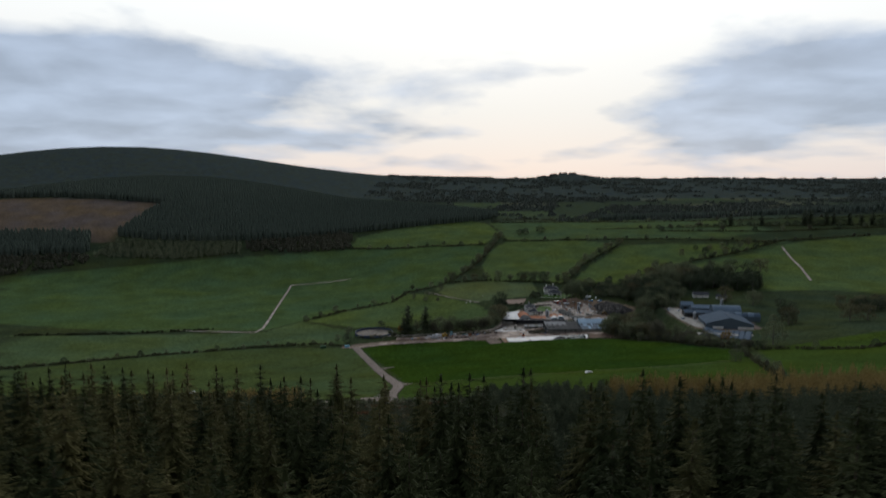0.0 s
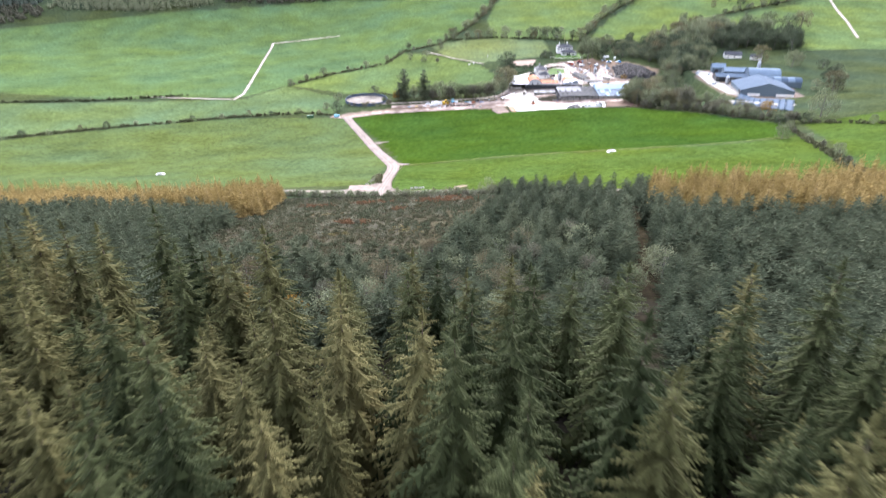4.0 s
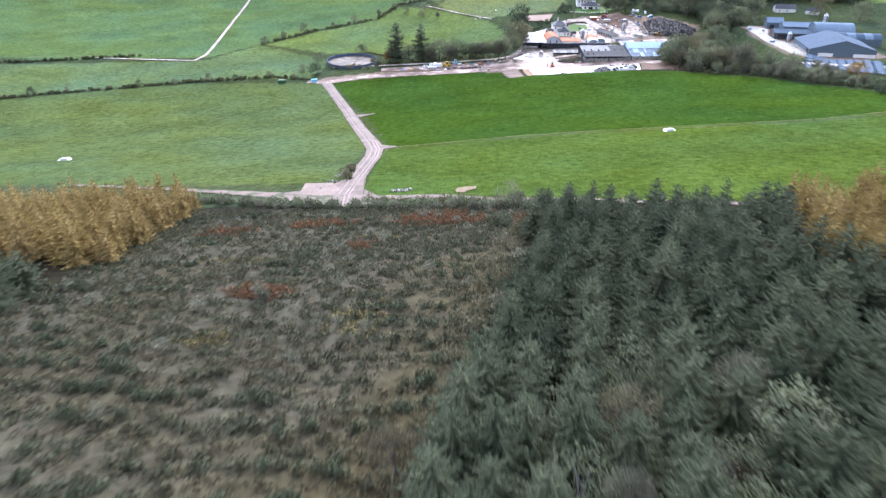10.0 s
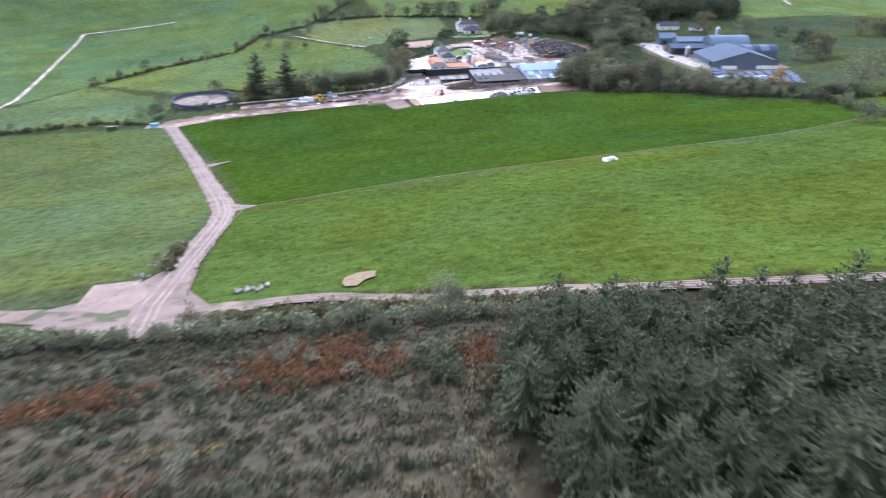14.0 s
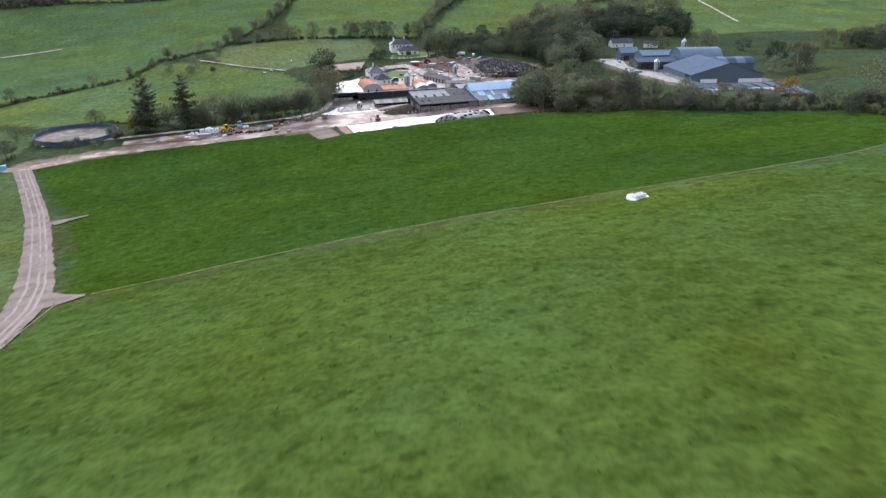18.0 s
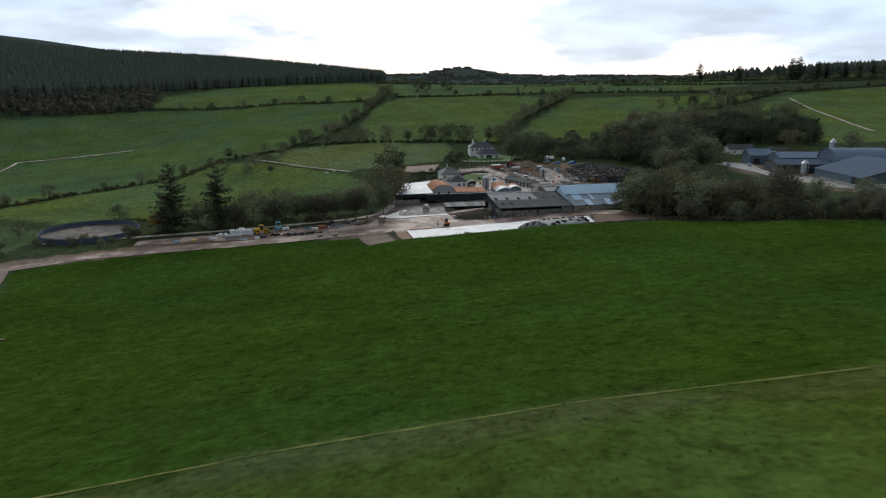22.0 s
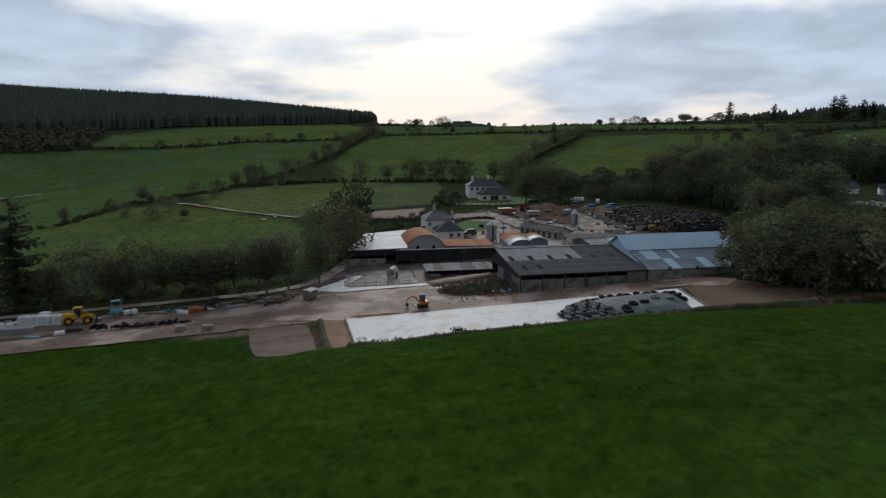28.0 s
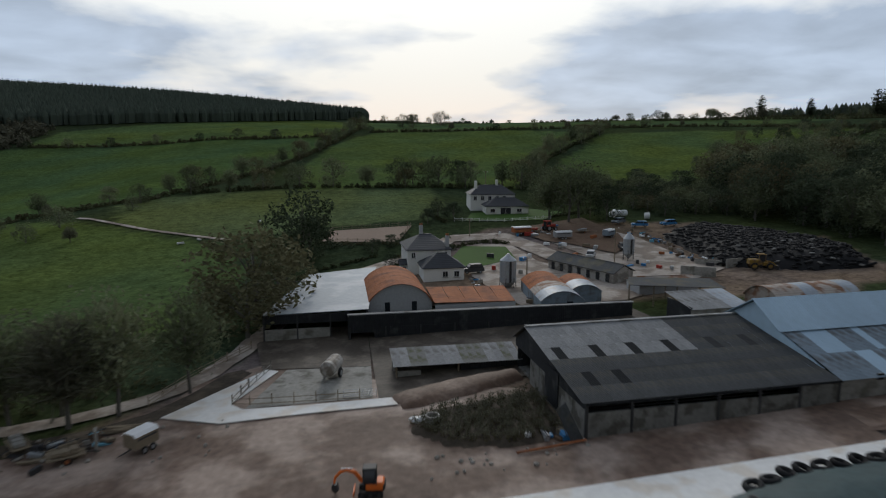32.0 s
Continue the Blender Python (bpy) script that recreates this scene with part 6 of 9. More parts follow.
bm = prism(bmesh.new(), [(0.1, -0.3), (0.1, e1 - 0.1), (8.2, e2 - 0.1), (12.7, e3 - 0.05), (17.4, e2 - 0.05), (17.4, -0.3)], -0.1, 0.1, "x")
part("end_wall", bm, M["blue_sheet"], shed)
bm = prism(bmesh.new(), [(0.1, -0.3), (0.1, e1 - 0.1), (8.2, e2 - 0.1), (12.7, e3 - 0.05), (17.4, e2 - 0.05), (17.4, -0.3)], 26.8, 27.0, "x")
part("end_wall", bm, M["blue_sheet"], shed)
wall(shed, (0, 17.4), (27, 17.4), -0.3, e2 - 0.05, 0.2, M["concrete"], "back_wall")

# black-clad cattle house behind the pen, with a lean-to
kx, ky = 71.2, 469.4
kz = gz(82, 462) - 0.1
top = -113.0 - kz + 0.1
house = thing("black_cattle_house", "low black-sheeted cattle house with a grey lean-to roof", "barn", (kx, ky, kz))
part("front_cladding", boxm(21.7, 0, top - 1.3, 43.4, 0.12, 2.6), M["black_sheet"], house)
part("roof_edge", boxm(21.7, 0.25, top + 0.06, 43.8, 0.7, 0.14), M["fibre"], house, "pale grey roof edge")
slab_roof(house, [(0, 0.6, top), (43.4, 0.6, top), (43.4, 4.5, top - 0.9), (0, 4.5, top - 0.9)], 0.08, M["fibre_dark"], "back_roof")
wall(house, (0, 0), (0, 4.4), -0.4, top - 0.3, 0.12, M["black_sheet"], "end_wall")
wall(house, (43.4, 0), (43.4, 4.4), -0.4, top - 0.9, 0.12, M["black_sheet"], "end_wall")
wall(house, (0, 4.4), (43.4, 4.4), -0.4, top - 0.95, 0.15, M["concrete"], "back_wall")
wall(house, (3.6, -0.05), (43.4, -0.05), -0.4, top - 1.85, 0.14, M["black_sheet"], "lower_wall")
for i in range(5):
    post(house, 0.15 + i * 5.1, -0.1, -0.3, top - 1.8, 0.22, M["dark_steel"])
l1, l2 = -114.3 - kz, -115.0 - kz
roof_sheets(house, (4.6, -16.8, l2), (16, 0, 0), (0, 5.0, l1 - l2), 15, 1, lambda c, r: "fibre_moss" if c in (2, 3, 8, 9, 10, 13) else "fibre", name="lean_to_sheet")
wall(house, (5, -11.8), (20.5, -11.8), -0.5, l1 - 0.05, 0.15, M["black_sheet"], "lean_to_wall")
wall(house, (5, -14), (5, -11.9), -0.5, 0.9, 0.2, M["concrete"], "lean_to_wall")
wall(house, (13, -15.9), (20.5, -15.9), -0.5, l2 - 0.1, 0.12, M["black_sheet"], "lean_to_wall")
wall(house, (5.2, -16.0), (8, -16.0), -0.5, 0.7, 0.2, M["concrete"], "lean_to_wall")
for x0 in (5.0, 12.6, 20.4):
    post(house, x0, -16.2, -0.5, l2 - 0.02, 0.18, M["timber"])

# pale-roofed open shed
ox, oy = 59.0, 471.8
oz = gz(67, 473) - 0.1
ez = -113.0 - oz
pale = thing("pale_roofed_shed", "open-fronted shed with a pale grey sheet roof", "barn", (ox, oy, oz))
slab_roof(pale, [(0, 0, ez), (15.2, 0.6, ez + 0.1), (18.6, 30, ez + 0.75), (6, 26, ez + 0.5)], 0.1, M["white_roof"], "roof")
part("front_cladding", boxm(6.2, 0.1, ez - 0.7, 12.4, 0.12, 1.3), M["black_sheet"], pale)
wall(pale, (0.2, 0.12), (9.5, 0.12), -0.4, 1.7, 0.2, M["concrete"], "front_wall")
wall(pale, (0.2, 0.2), (6, 25.8), -0.4, ez - 0.1, 0.15, M["black_sheet"], "side_wall")
wall(pale, (14.8, 1.0), (18.2, 29), -0.4, ez, 0.15, M["black_sheet"], "side_wall")
for x0 in (0.2, 4.9, 9.6, 12.3):
    post(pale, x0, 0.1, -0.4, ez - 0.1, 0.2, M["dark_steel"])
for k in (0, 1):
    bm = bmesh.new(); box(bm, 5.2 + k * 0.5, 20 - 3 * k, ez + 0.62, 3.2, 0.12, 0.1)
    part("roof_batten", bm, M["dark_steel"], pale)


def arch(w, rise, n=14):
    """An arc outline over a width, from left to right."""
    R = (w * w / 4 + rise * rise) / (2 * rise)
    a = math.asin(w / 2 / R)
    return [(R * math.sin(-a + 2 * a * i / n), R * math.cos(-a + 2 * a * i / n) - R + rise) for i in range(n + 1)]


def arched_shed(name, label, x, y, turn, w, d, eave_h, rise, roof_mat, gable_mat, openings=(), panels=1):
    """A round-roofed shed: its gable faces -y."""
    ob = thing(name, label, "shed", (x, y, level(x, y) - 0.15), turn)
    pts = arch(w, rise)
    bm = prism(bmesh.new(), [(-w / 2, -0.3)] + [(u, eave_h + z) for u, z in pts] + [(w / 2, -0.3)], 0, 0.15, "y")
    part("gable", bm, M[gable_mat], ob)
    bm = prism(bmesh.new(), [(-w / 2, -0.3)] + [(u, eave_h + z) for u, z in pts] + [(w / 2, -0.3)], d - 0.15, d, "y")
    part("gable", bm, M[gable_mat], ob)
    for s in (-1, 1):
        part("side_wall", boxm(s * (w / 2 - 0.08), d / 2, eave_h / 2 - 0.15, 0.15, d - 0.3, eave_h + 0.3), M[gable_mat], ob)
    step = d / panels
    for k in range(panels):
        out_ = [(u * 1.03, eave_h + z + 0.06) for u, z in pts]
        in_ = [(u, eave_h + z) for u, z in pts][::-1]
        m_ = roof_mat[k % len(roof_mat)]
        bm = prism(bmesh.new(), out_ + in_, k * step - (0.35 if k == 0 else 0.0), (k + 1) * step + (0.06 if k < panels - 1 else 0.2), "y")
        part("roof_panel", bm, M[m_], ob)
    # flat dark panels on the solid gable paint in the shade of openings
    for u, z, ww, hh in openings:
        part("opening", boxm(u, -0.02, z, ww, 0.06, hh), M["window"], ob, "flat dark panel in place of a shaded opening")
    return ob


arched_shed("hay_barn", "round-roofed hay barn with rusted red sheeting", 79.4, 476.5, 0, 10.0, 15, 3.2, 3.0, ("rust",), "render_grey", ((-2, 2.6, 0.8, 1.5), (2.2, 2.6, 0.8, 1.5)), 5)
hx, hy = 84.6, 475.2
hz = gz(90, 478)
low = thing("rusted_lean_to", "low shed with a rusted red sheet roof", "shed", (hx, hy, hz))
rz = -113.4 - hz
for k in range(5):
    slab_roof(low, [(k * 2.6, 0, rz + 0.3 - k * 0.05), (k * 2.6 + 2.58, 0, rz + 0.28 - k * 0.05), (k * 2.75 + 2.7, 9.5, rz + 0.65 - k * 0.05), (k * 2.75 + 0.1, 9.5, rz + 0.67 - k * 0.05)], 0.06, M["rust"], "roof_panel")
wall(low, (0.1, 0.2), (13, 0.2), -0.4, rz, 0.15, M["render_grey"]); wall(low, (13, 0.2), (13.8, 9.3), -0.4, rz, 0.15, M["render_grey"]); wall(low, (0.3, 9.3), (13.8, 9.3), -0.4, rz + 0.3, 0.15, M["render_grey"])
arched_shed("round_shed", "small round-roofed shed with rusted and blue-grey sheeting", 104.9, 473.6, radians(-6), 7.0, 16, 2.2, 1.6, ("galv", "rust_pale", "rust", "rust"), "grey_sheet", ((1.2, 1.2, 1.0, 1.8),), 4)
arched_shed("round_shed", "small round-roofed shed with a rust-red back", 110.9, 478.8, radians(-8), 5.4, 9, 2.0, 1.2, ("galv", "rust"), "grey_sheet", (), 2)
arched_shed("nissen_shed", "round-roofed shed with rust-streaked pale sheeting", 134.5, 466.0, radians(-84), 7.5, 15.5, 1.8, 2.1, ("rust_pale", "rust_pale", "galv"), "rust_pale", (), 6)

# low grey shed with a pitched roof and white wall
def gabled(name, label, x, y, turn, l, w, eave_h, rise, wall_mat, roof_mat, openings=(), hip=0.0, category="shed"):
    """A pitched building: length along x, openings on its front (-y): u, z, width, height, material."""
    ob = thing(name, label, category, (x, y, level(x, y) - 0.2), turn)
    for s in (0, 1):
        part("wall", boxm(l / 2, w * s + (0.15 if s == 0 else -0.15), eave_h / 2 - 0.1, l, 0.3, eave_h + 0.2), M[wall_mat], ob)
    for s in (0, 1):
        bm = prism(bmesh.new(), [(0.3, -0.2), (0.3, eave_h), (w / 2, eave_h + (rise - 0.05 if not hip else 0)), (w - 0.3, eave_h), (w - 0.3, -0.2)], l * s + (0.0 if s == 0 else -0.3), l * s + (0.3 if s == 0 else 0.0), "x")
        part("end_wall", bm, M[wall_mat], ob)
    h = hip
    o = 0.35
    A, B = (h, w / 2, eave_h + rise), (l - h, w / 2, eave_h + rise)
    c = [(-o, -o, eave_h - 0.12), (l + o, -o, eave_h - 0.12), (l + o, w + o, eave_h - 0.12), (-o, w + o, eave_h - 0.12)]
    if not hip:
        A, B = (-o, w / 2, eave_h + rise), (l + o, w / 2, eave_h + rise)
    for f in ((c[0], c[1], B, A), (c[2], c[3], A, B)) + (((c[1], c[2], B), (c[3], c[0], A)) if hip else ()):
        bm = bmesh.new()
        bm.faces.new([bm.verts.new(p) for p in f])
        r = bmesh.ops.extrude_face_region(bm, geom=bm.faces[:])
        for v in [g for g in r["geom"] if isinstance(g, bmesh.types.BMVert)]:
            v.co.z += 0.12
        bmesh.ops.recalc_face_normals(bm, faces=bm.faces[:])
        part("roof_slope", bm, M[roof_mat], ob)
    part("ridge", boxm(l / 2, w / 2, eave_h + rise + 0.13, max(0.4, l - 2 * h), 0.25, 0.1), M[roof_mat], ob)
    for u, z, ww, hh, m_ in openings:
        if m_ == "window":
            win = part("window", boxm(u, -0.03, z, ww + 0.16, 0.1, hh + 0.16), M["white_paint"], ob, "white-framed window")
            for k in (-1, 1):
                part("pane", boxm(u + k * (ww / 4), -0.07, z, ww / 2 - 0.05, 0.06, hh - 0.04), M["window"], win)
            part("sill", boxm(u, -0.12, z - hh / 2 - 0.12, ww + 0.3, 0.2, 0.08), M["concrete"], win)
        else:
            part("door", boxm(u, -0.03, z, ww, 0.1, hh), M[m_], ob)
    return ob


gabled("calf_house", "long low shed with grey roof and dirty whitewashed wall", 113.9, 505.6, radians(-68), 18, 5.2, 2.2, 1.3, "old_wall", "fibre_dark", tuple((1.5 + 2.5 * k, 1.1, 0.9, 1.5, "black_sheet") for k in range(7)))
gabled("rusted_store", "low store with a rusted sheet roof", 121.5, 480.5, radians(-1), 11, 5, 2.0, 0.8, "render_grey", "rust_pale", ())
mid = thing("open_shed", "open-sided shed with a dark sheet roof on posts", "shed", (116.5, 468, gz(123, 470)))
mz = -111.4 - gz(123, 470)
slab_roof(mid, [(0, 6.5, mz), (14, 1.5, mz), (15, 7.5, mz + 0.3), (2, 11, mz + 0.3)], 0.08, M["fibre_dark"], "roof")
for p in ((0.2, 6.7), (3.8, 5.4), (7.2, 4.2), (10.5, 3.0), (2.2, 10.8), (8, 9.2)):
    post(mid, *p, -0.3, mz, 0.16, M["timber"])
mono = thing("grey_roofed_shed", "small shed with a single grey sloping roof", "shed", (119.4, 460.8, gz(124, 464)))
mz = -112.2 - gz(124, 464)
roof_sheets(mono, (0, 0, mz), (10, 0.6, 0), (0.2, 7.4, 1.0), 9, 1, lambda c, r: "galv" if c > 5 else "fibre")
wall(mono, (0.1, 0.3), (9.8, 0.9), -0.4, mz - 0.05, 0.15, M["concrete"]); wall(mono, (0.2, 0.3), (0.3, 7.2), -0.4, mz + 0.3, 0.15, M["black_sheet"]); wall(mono, (9.8, 0.9), (10, 7.6), -0.4, mz + 0.3, 0.15, M["concrete"])

# ---------------------------------------------------------------- dwellings
wn_ = "window"
near_house = gabled("farmhouse", "two-storey white farmhouse with dark slate hipped roof", 84.6, 508.3, 0, 9.0, 11, 5.3, 2.4, "render", "slate",
                    ((1.2, 4.2, 0.8, 1.1, wn_), (7.8, 4.2, 0.8, 1.1, wn_)), hip=3.2, category="house")
for u, v, h in ((4.2, 9.6, 9.2), (8.4, 0.9, 8.0)):
    ch = part("chimney", boxm(u, v, h / 2 + 2.2, 0.75, 0.75, h - 4.4), M["render_grey"], near_house)
    for k in (-0.18, 0.18):
        part("pot", tube(bmesh.new(), [(u + k, v, h), (u + k, v, h + 0.5)], [0.13, 0.11], 8), M["rust"], ch)
gabled("farmhouse_wing", "single-storey white wing with slate hipped roof", 86.9, 501.6, 0, 8.1, 7.0, 2.9, 2.3, "render", "slate", ((4.3, 1.6, 1.0, 1.1, wn_), (6.6, 1.6, 1.0, 1.1, wn_)), hip=3.3, category="house")
gabled("porch", "small white lean-to porch with slate roof", 83.2, 508.8, 0, 1.8, 2.6, 2.3, 0.8, "render", "slate", ((0.8, 1.3, 0.7, 1.2, wn_),), category="porch")
far_house = gabled("white_house", "two-storey white house with slate hipped roof and a front wing", 113.0, 575, radians(-4), 14, 9, 5.2, 2.6, "render", "slate",
                   tuple((1.4 + 2.3 * k, 4.0, 1.0, 1.2, wn_) for k in range(5)), hip=3.6, category="house")
for u, v, h in ((2.0, 3.0, 9.0), (9.0, 4.5, 9.2)):
    part("chimney", boxm(u, v, h / 2 + 2.5, 0.8, 0.8, h - 4.4), M["render"], far_house)
gabled("white_house_wing", "single-storey white wing with slate roof and porch", 116, 567.2, radians(-4), 13, 7.5, 2.8, 2.2, "render", "slate",
       ((2, 1.5, 1.4, 1.1, wn_), (6, 1.4, 3.2, 1.9, "window"), (10.2, 1.5, 1.4, 1.1, wn_)), hip=3.4, category="house")
gabled("white_cottage", "white cottage with a grey roof among trees", 228, 606, radians(-8), 12, 7, 3, 2.2, "render", "slate", ((3, 1.5, 1, 1, wn_), (8, 1.5, 1, 1, wn_)), category="house")
gabled("white_cottage", "white cottage beyond the blue sheds", 252, 540, radians(-10), 14, 7, 3, 2.4, "render", "slate", ((3, 1.5, 1, 1, wn_), (8, 1.5, 1, 1, wn_)), category="house")
gabled("white_cottage", "white outbuilding beyond the blue sheds", 270, 532, radians(-35), 9, 5, 2.6, 1.8, "render", "slate", ((3, 1.4, 1, 1, wn_),), category="house")

# ---------------------------------------------------------------- blue sheds on the rise
big_shed = gabled("blue_shed", "wide slate-blue steel shed with a low pitched roof", 236.5, 391.5, radians(79.7), 27, 33.5, 3.8, 4.7, "blue_wall", "blue_grey", (), category="barn")
for v0, w0 in ((5.6, 11), (25, 7.6)):
    part("wall_base", boxm(-0.06, v0, 0.9, 0.14, w0, 1.9), M["slab"], big_shed, "pale concrete wall base")
part("wall_base", boxm(13.5, 33.56, 0.6, 23, 0.14, 1.4), M["concrete"], big_shed, "pale concrete wall base")
part("door", boxm(3.0, 33.56, 2.0, 4.2, 0.12, 3.6), M["black_sheet"], big_shed)
gabled("blue_shed", "long low grey-blue shed beside the feed silo", 203, 437, radians(-11), 23, 11, 3.6, 1.4, "fibre_dark", "blue_grey", ((5, 1.6, 6, 2.6, "black_sheet"), (15, 1.6, 6, 2.6, "black_sheet")), category="barn")
gabled("blue_shed", "blue-roofed shed behind the low grey one", 214, 450, radians(-11), 18, 10, 4.6, 1.8, "blue_wall", "blue_mid", (), category="barn")
gabled("blue_shed", "small blue store with a pitched sheet roof", 211, 465, radians(-11), 9.5, 7.5, 4.0, 2.4, "blue_wall", "blue_mid", ((3, 1.3, 2.6, 2.6, "black_sheet"),), category="barn")
arched_shed("round_blue_shed", "long round-roofed shed in blue-grey sheeting", 225, 438, radians(-100.4), 13, 21, 5.4, 4.0, ("blue_mid",), "blue_wall", ((0, 2.4, 6, 4.6),), 6)
arched_shed("round_blue_shed", "lower round-roofed shed in blue-grey sheeting", 228.5, 426, radians(-100.4), 9, 27, 3.8, 2.4, ("blue_mid", "blue_grey"), "blue_wall", (), 6)
store = thing("covered_clamp", "low silage clamp under rows of blue-grey sheeting", "silage clamp", (0, 0, 0))
for r in range(7):
    for c_ in range(9):
        u, v = c_ / 8, r / 6
        x0, y0 = 203 + 15 * u - 14 * v, 394 - 32 * u - 26 * v
        bm = bmesh.new()
        box(bm, 0, 0, 0.8, 3.8, 4.2, 0.35, 0.12, Matrix.Translation((x0, y0, gz(x0, y0) + 0.3)) @ Euler((0, 0, radians(-65))).to_matrix().to_4x4())
        part("cover_sheet", bm, M["blue_grey"], store)
for k in range(6):
    x0, y0 = 197 + 2.6 * k, 380 - 5.6 * k
    part("clamp_bay", box(bmesh.new(), x0, y0, gz(x0, y0) + 0.1, 14, 7, 1.2, 0.0), M["concrete"], store)


def silo(x, y, r, h, cone, leg, label):
    ob = thing("feed_silo", label, "silo", (x, y, level(x, y) - 0.1))
    bm = tube(bmesh.new(), [(0, 0, leg), (0, 0, leg + h)], [r, r], 18)
    part("barrel", bm, M["steel"], ob)
    part("top_cone", tube(bmesh.new(), [(0, 0, leg + h), (0, 0, leg + h + cone), (0, 0, leg + h + cone + 0.15)], [r * 1.02, 0.25, 0.25], 18), M["steel"], ob)
    part("hopper", tube(bmesh.new(), [(0, 0, leg - r * 0.9), (0, 0, leg)], [0.3, r], 18), M["steel"], ob)
    for k in range(6):
        a = k * math.pi / 3
        part("leg", tube(bmesh.new(), [(r * math.cos(a), r * math.sin(a), -0.2), (r * math.cos(a), r * math.sin(a), leg + 0.8)], [0.07, 0.07], 6), M["dark_steel"], ob)
    for k in range(3):
        part("hoop", tube(bmesh.new(), [(0, 0, leg + h * (k + 0.5) / 3), (0, 0, leg + h * (k + 0.5) / 3 + 0.1)], [r * 1.02, r * 1.02], 18), M["galv"], ob)
    part("ladder", boxm(0, -r - 0.12, leg + h / 2, 0.4, 0.05, h), M["dark_steel"], ob)
    return ob


silo(101.5, 493, 1.55, 4.0, 1.1, 1.2, "blue-grey steel feed silo beside the farmhouse")
silo(133, 508, 1.2, 3.2, 1.3, 1.6, "slim steel feed silo in the upper yard")
silo(239.3, 452, 1.3, 8.7, 1.5, 1.5, "tall pale steel silo behind the blue sheds")
silo(207, 427.5, 1.25, 3.6, 1.2, 1.4, "steel feed silo by the blue shed")

for px_, py_, t_ in ((198, 428, 0.3), (206, 458, 1.2), (199, 462, 0.8)):
    box_ = thing("feed_box", "dull steel feed box in the blue-shed yard", "feed box", (px_, py_, level(px_, py_)), t_)
    part("body", box(bmesh.new(), 0, 0, 0.55, 2.6, 1.4, 1.1, 0.05), M["grey_sheet"], box_)

# circular slurry store
tank = thing("slurry_store", "round open slurry store with a blue panel wall", "tank", (-49.5, 452, gz(-49.5, 452) - 0.4))
for k in range(40):
    a0, a1 = 2 * math.pi * k / 40, 2 * math.pi * (k + 1) / 40
    bm = bmesh.new()
    R = 15.5
    c0, c1 = Vector((R * math.cos(a0), R * math.sin(a0), 0)), Vector((R * math.cos(a1), R * math.sin(a1), 0))
    m_ = Matrix.Translation((c0 + c1) / 2) @ Euler((0, 0, math.atan2(c1.y - c0.y, c1.x - c0.x))).to_matrix().to_4x4()
    box(bm, 0, 0, 1.1, (c1 - c0).length - 0.03, 0.12, 2.4, 0, m_)
    part("wall_panel", bm, M["lagoon_blue"], tank)
bm = tube(bmesh.new(), [(0, 0, 0.1), (0, 0, 0.75)], [15.3, 15.3], 40)
part("floor", bm, M["slurry"], tank, "stained grey concrete floor")

# ---------------------------------------------------------------- trees about the farm
def grove(poly, step, kinds, hs, group, seed, jitter=1.6, keep=0.9, wide=(0.8, 1.15)):
    for i, (x, y) in enumerate(grid_in(poly, step, jitter, 0.4, keep, seed)):
        tree(kinds[int(rng.integers(len(kinds)))], x, y, rng.uniform(*hs), rng.uniform(*wide), group=group)


grove([(133, 416), (138, 425), (147, 438), (157, 432), (166, 405), (160, 384), (142, 402)], 5.0, ("bare", "round", "round", "brown", "brown", "dark"), (9.5, 14.5), "trees between the yards", 61)
for x, y, h, k in ((137, 427.2, 10.5, "round"), (139.6, 430, 12, "brown"), (141, 424, 9.5, "round"), (143.6, 428.4, 13, "ash"), (138.4, 421, 8, "brown")):
    tree(k, x, y, h, 1.1, group="trees between the yards")
grove([(150, 393), (166, 396), (178, 368), (186, 342), (181, 322), (174, 328), (165, 358)], 4.6, ("bare", "round", "bare", "brown", "round"), (5, 8), "scrub before the blue sheds", 65)
grove([(186, 540), (192, 512), (178, 474), (196, 462), (206, 500), (232, 525), (250, 575), (238, 606), (206, 590)], 7.6, ("dark", "round", "dark", "ash", "brown"), (10, 17), "trees behind the tyre heap", 62, 2.2, wide=(0.8, 1.35))
grove([(168, 548), (186, 540), (204, 590), (192, 622), (160, 606), (156, 572)], 7.0, ("dark", "dark", "round", "brown"), (4.5, 8), "low trees behind the tyre heap", 69, 2.0, wide=(1.1, 1.6))
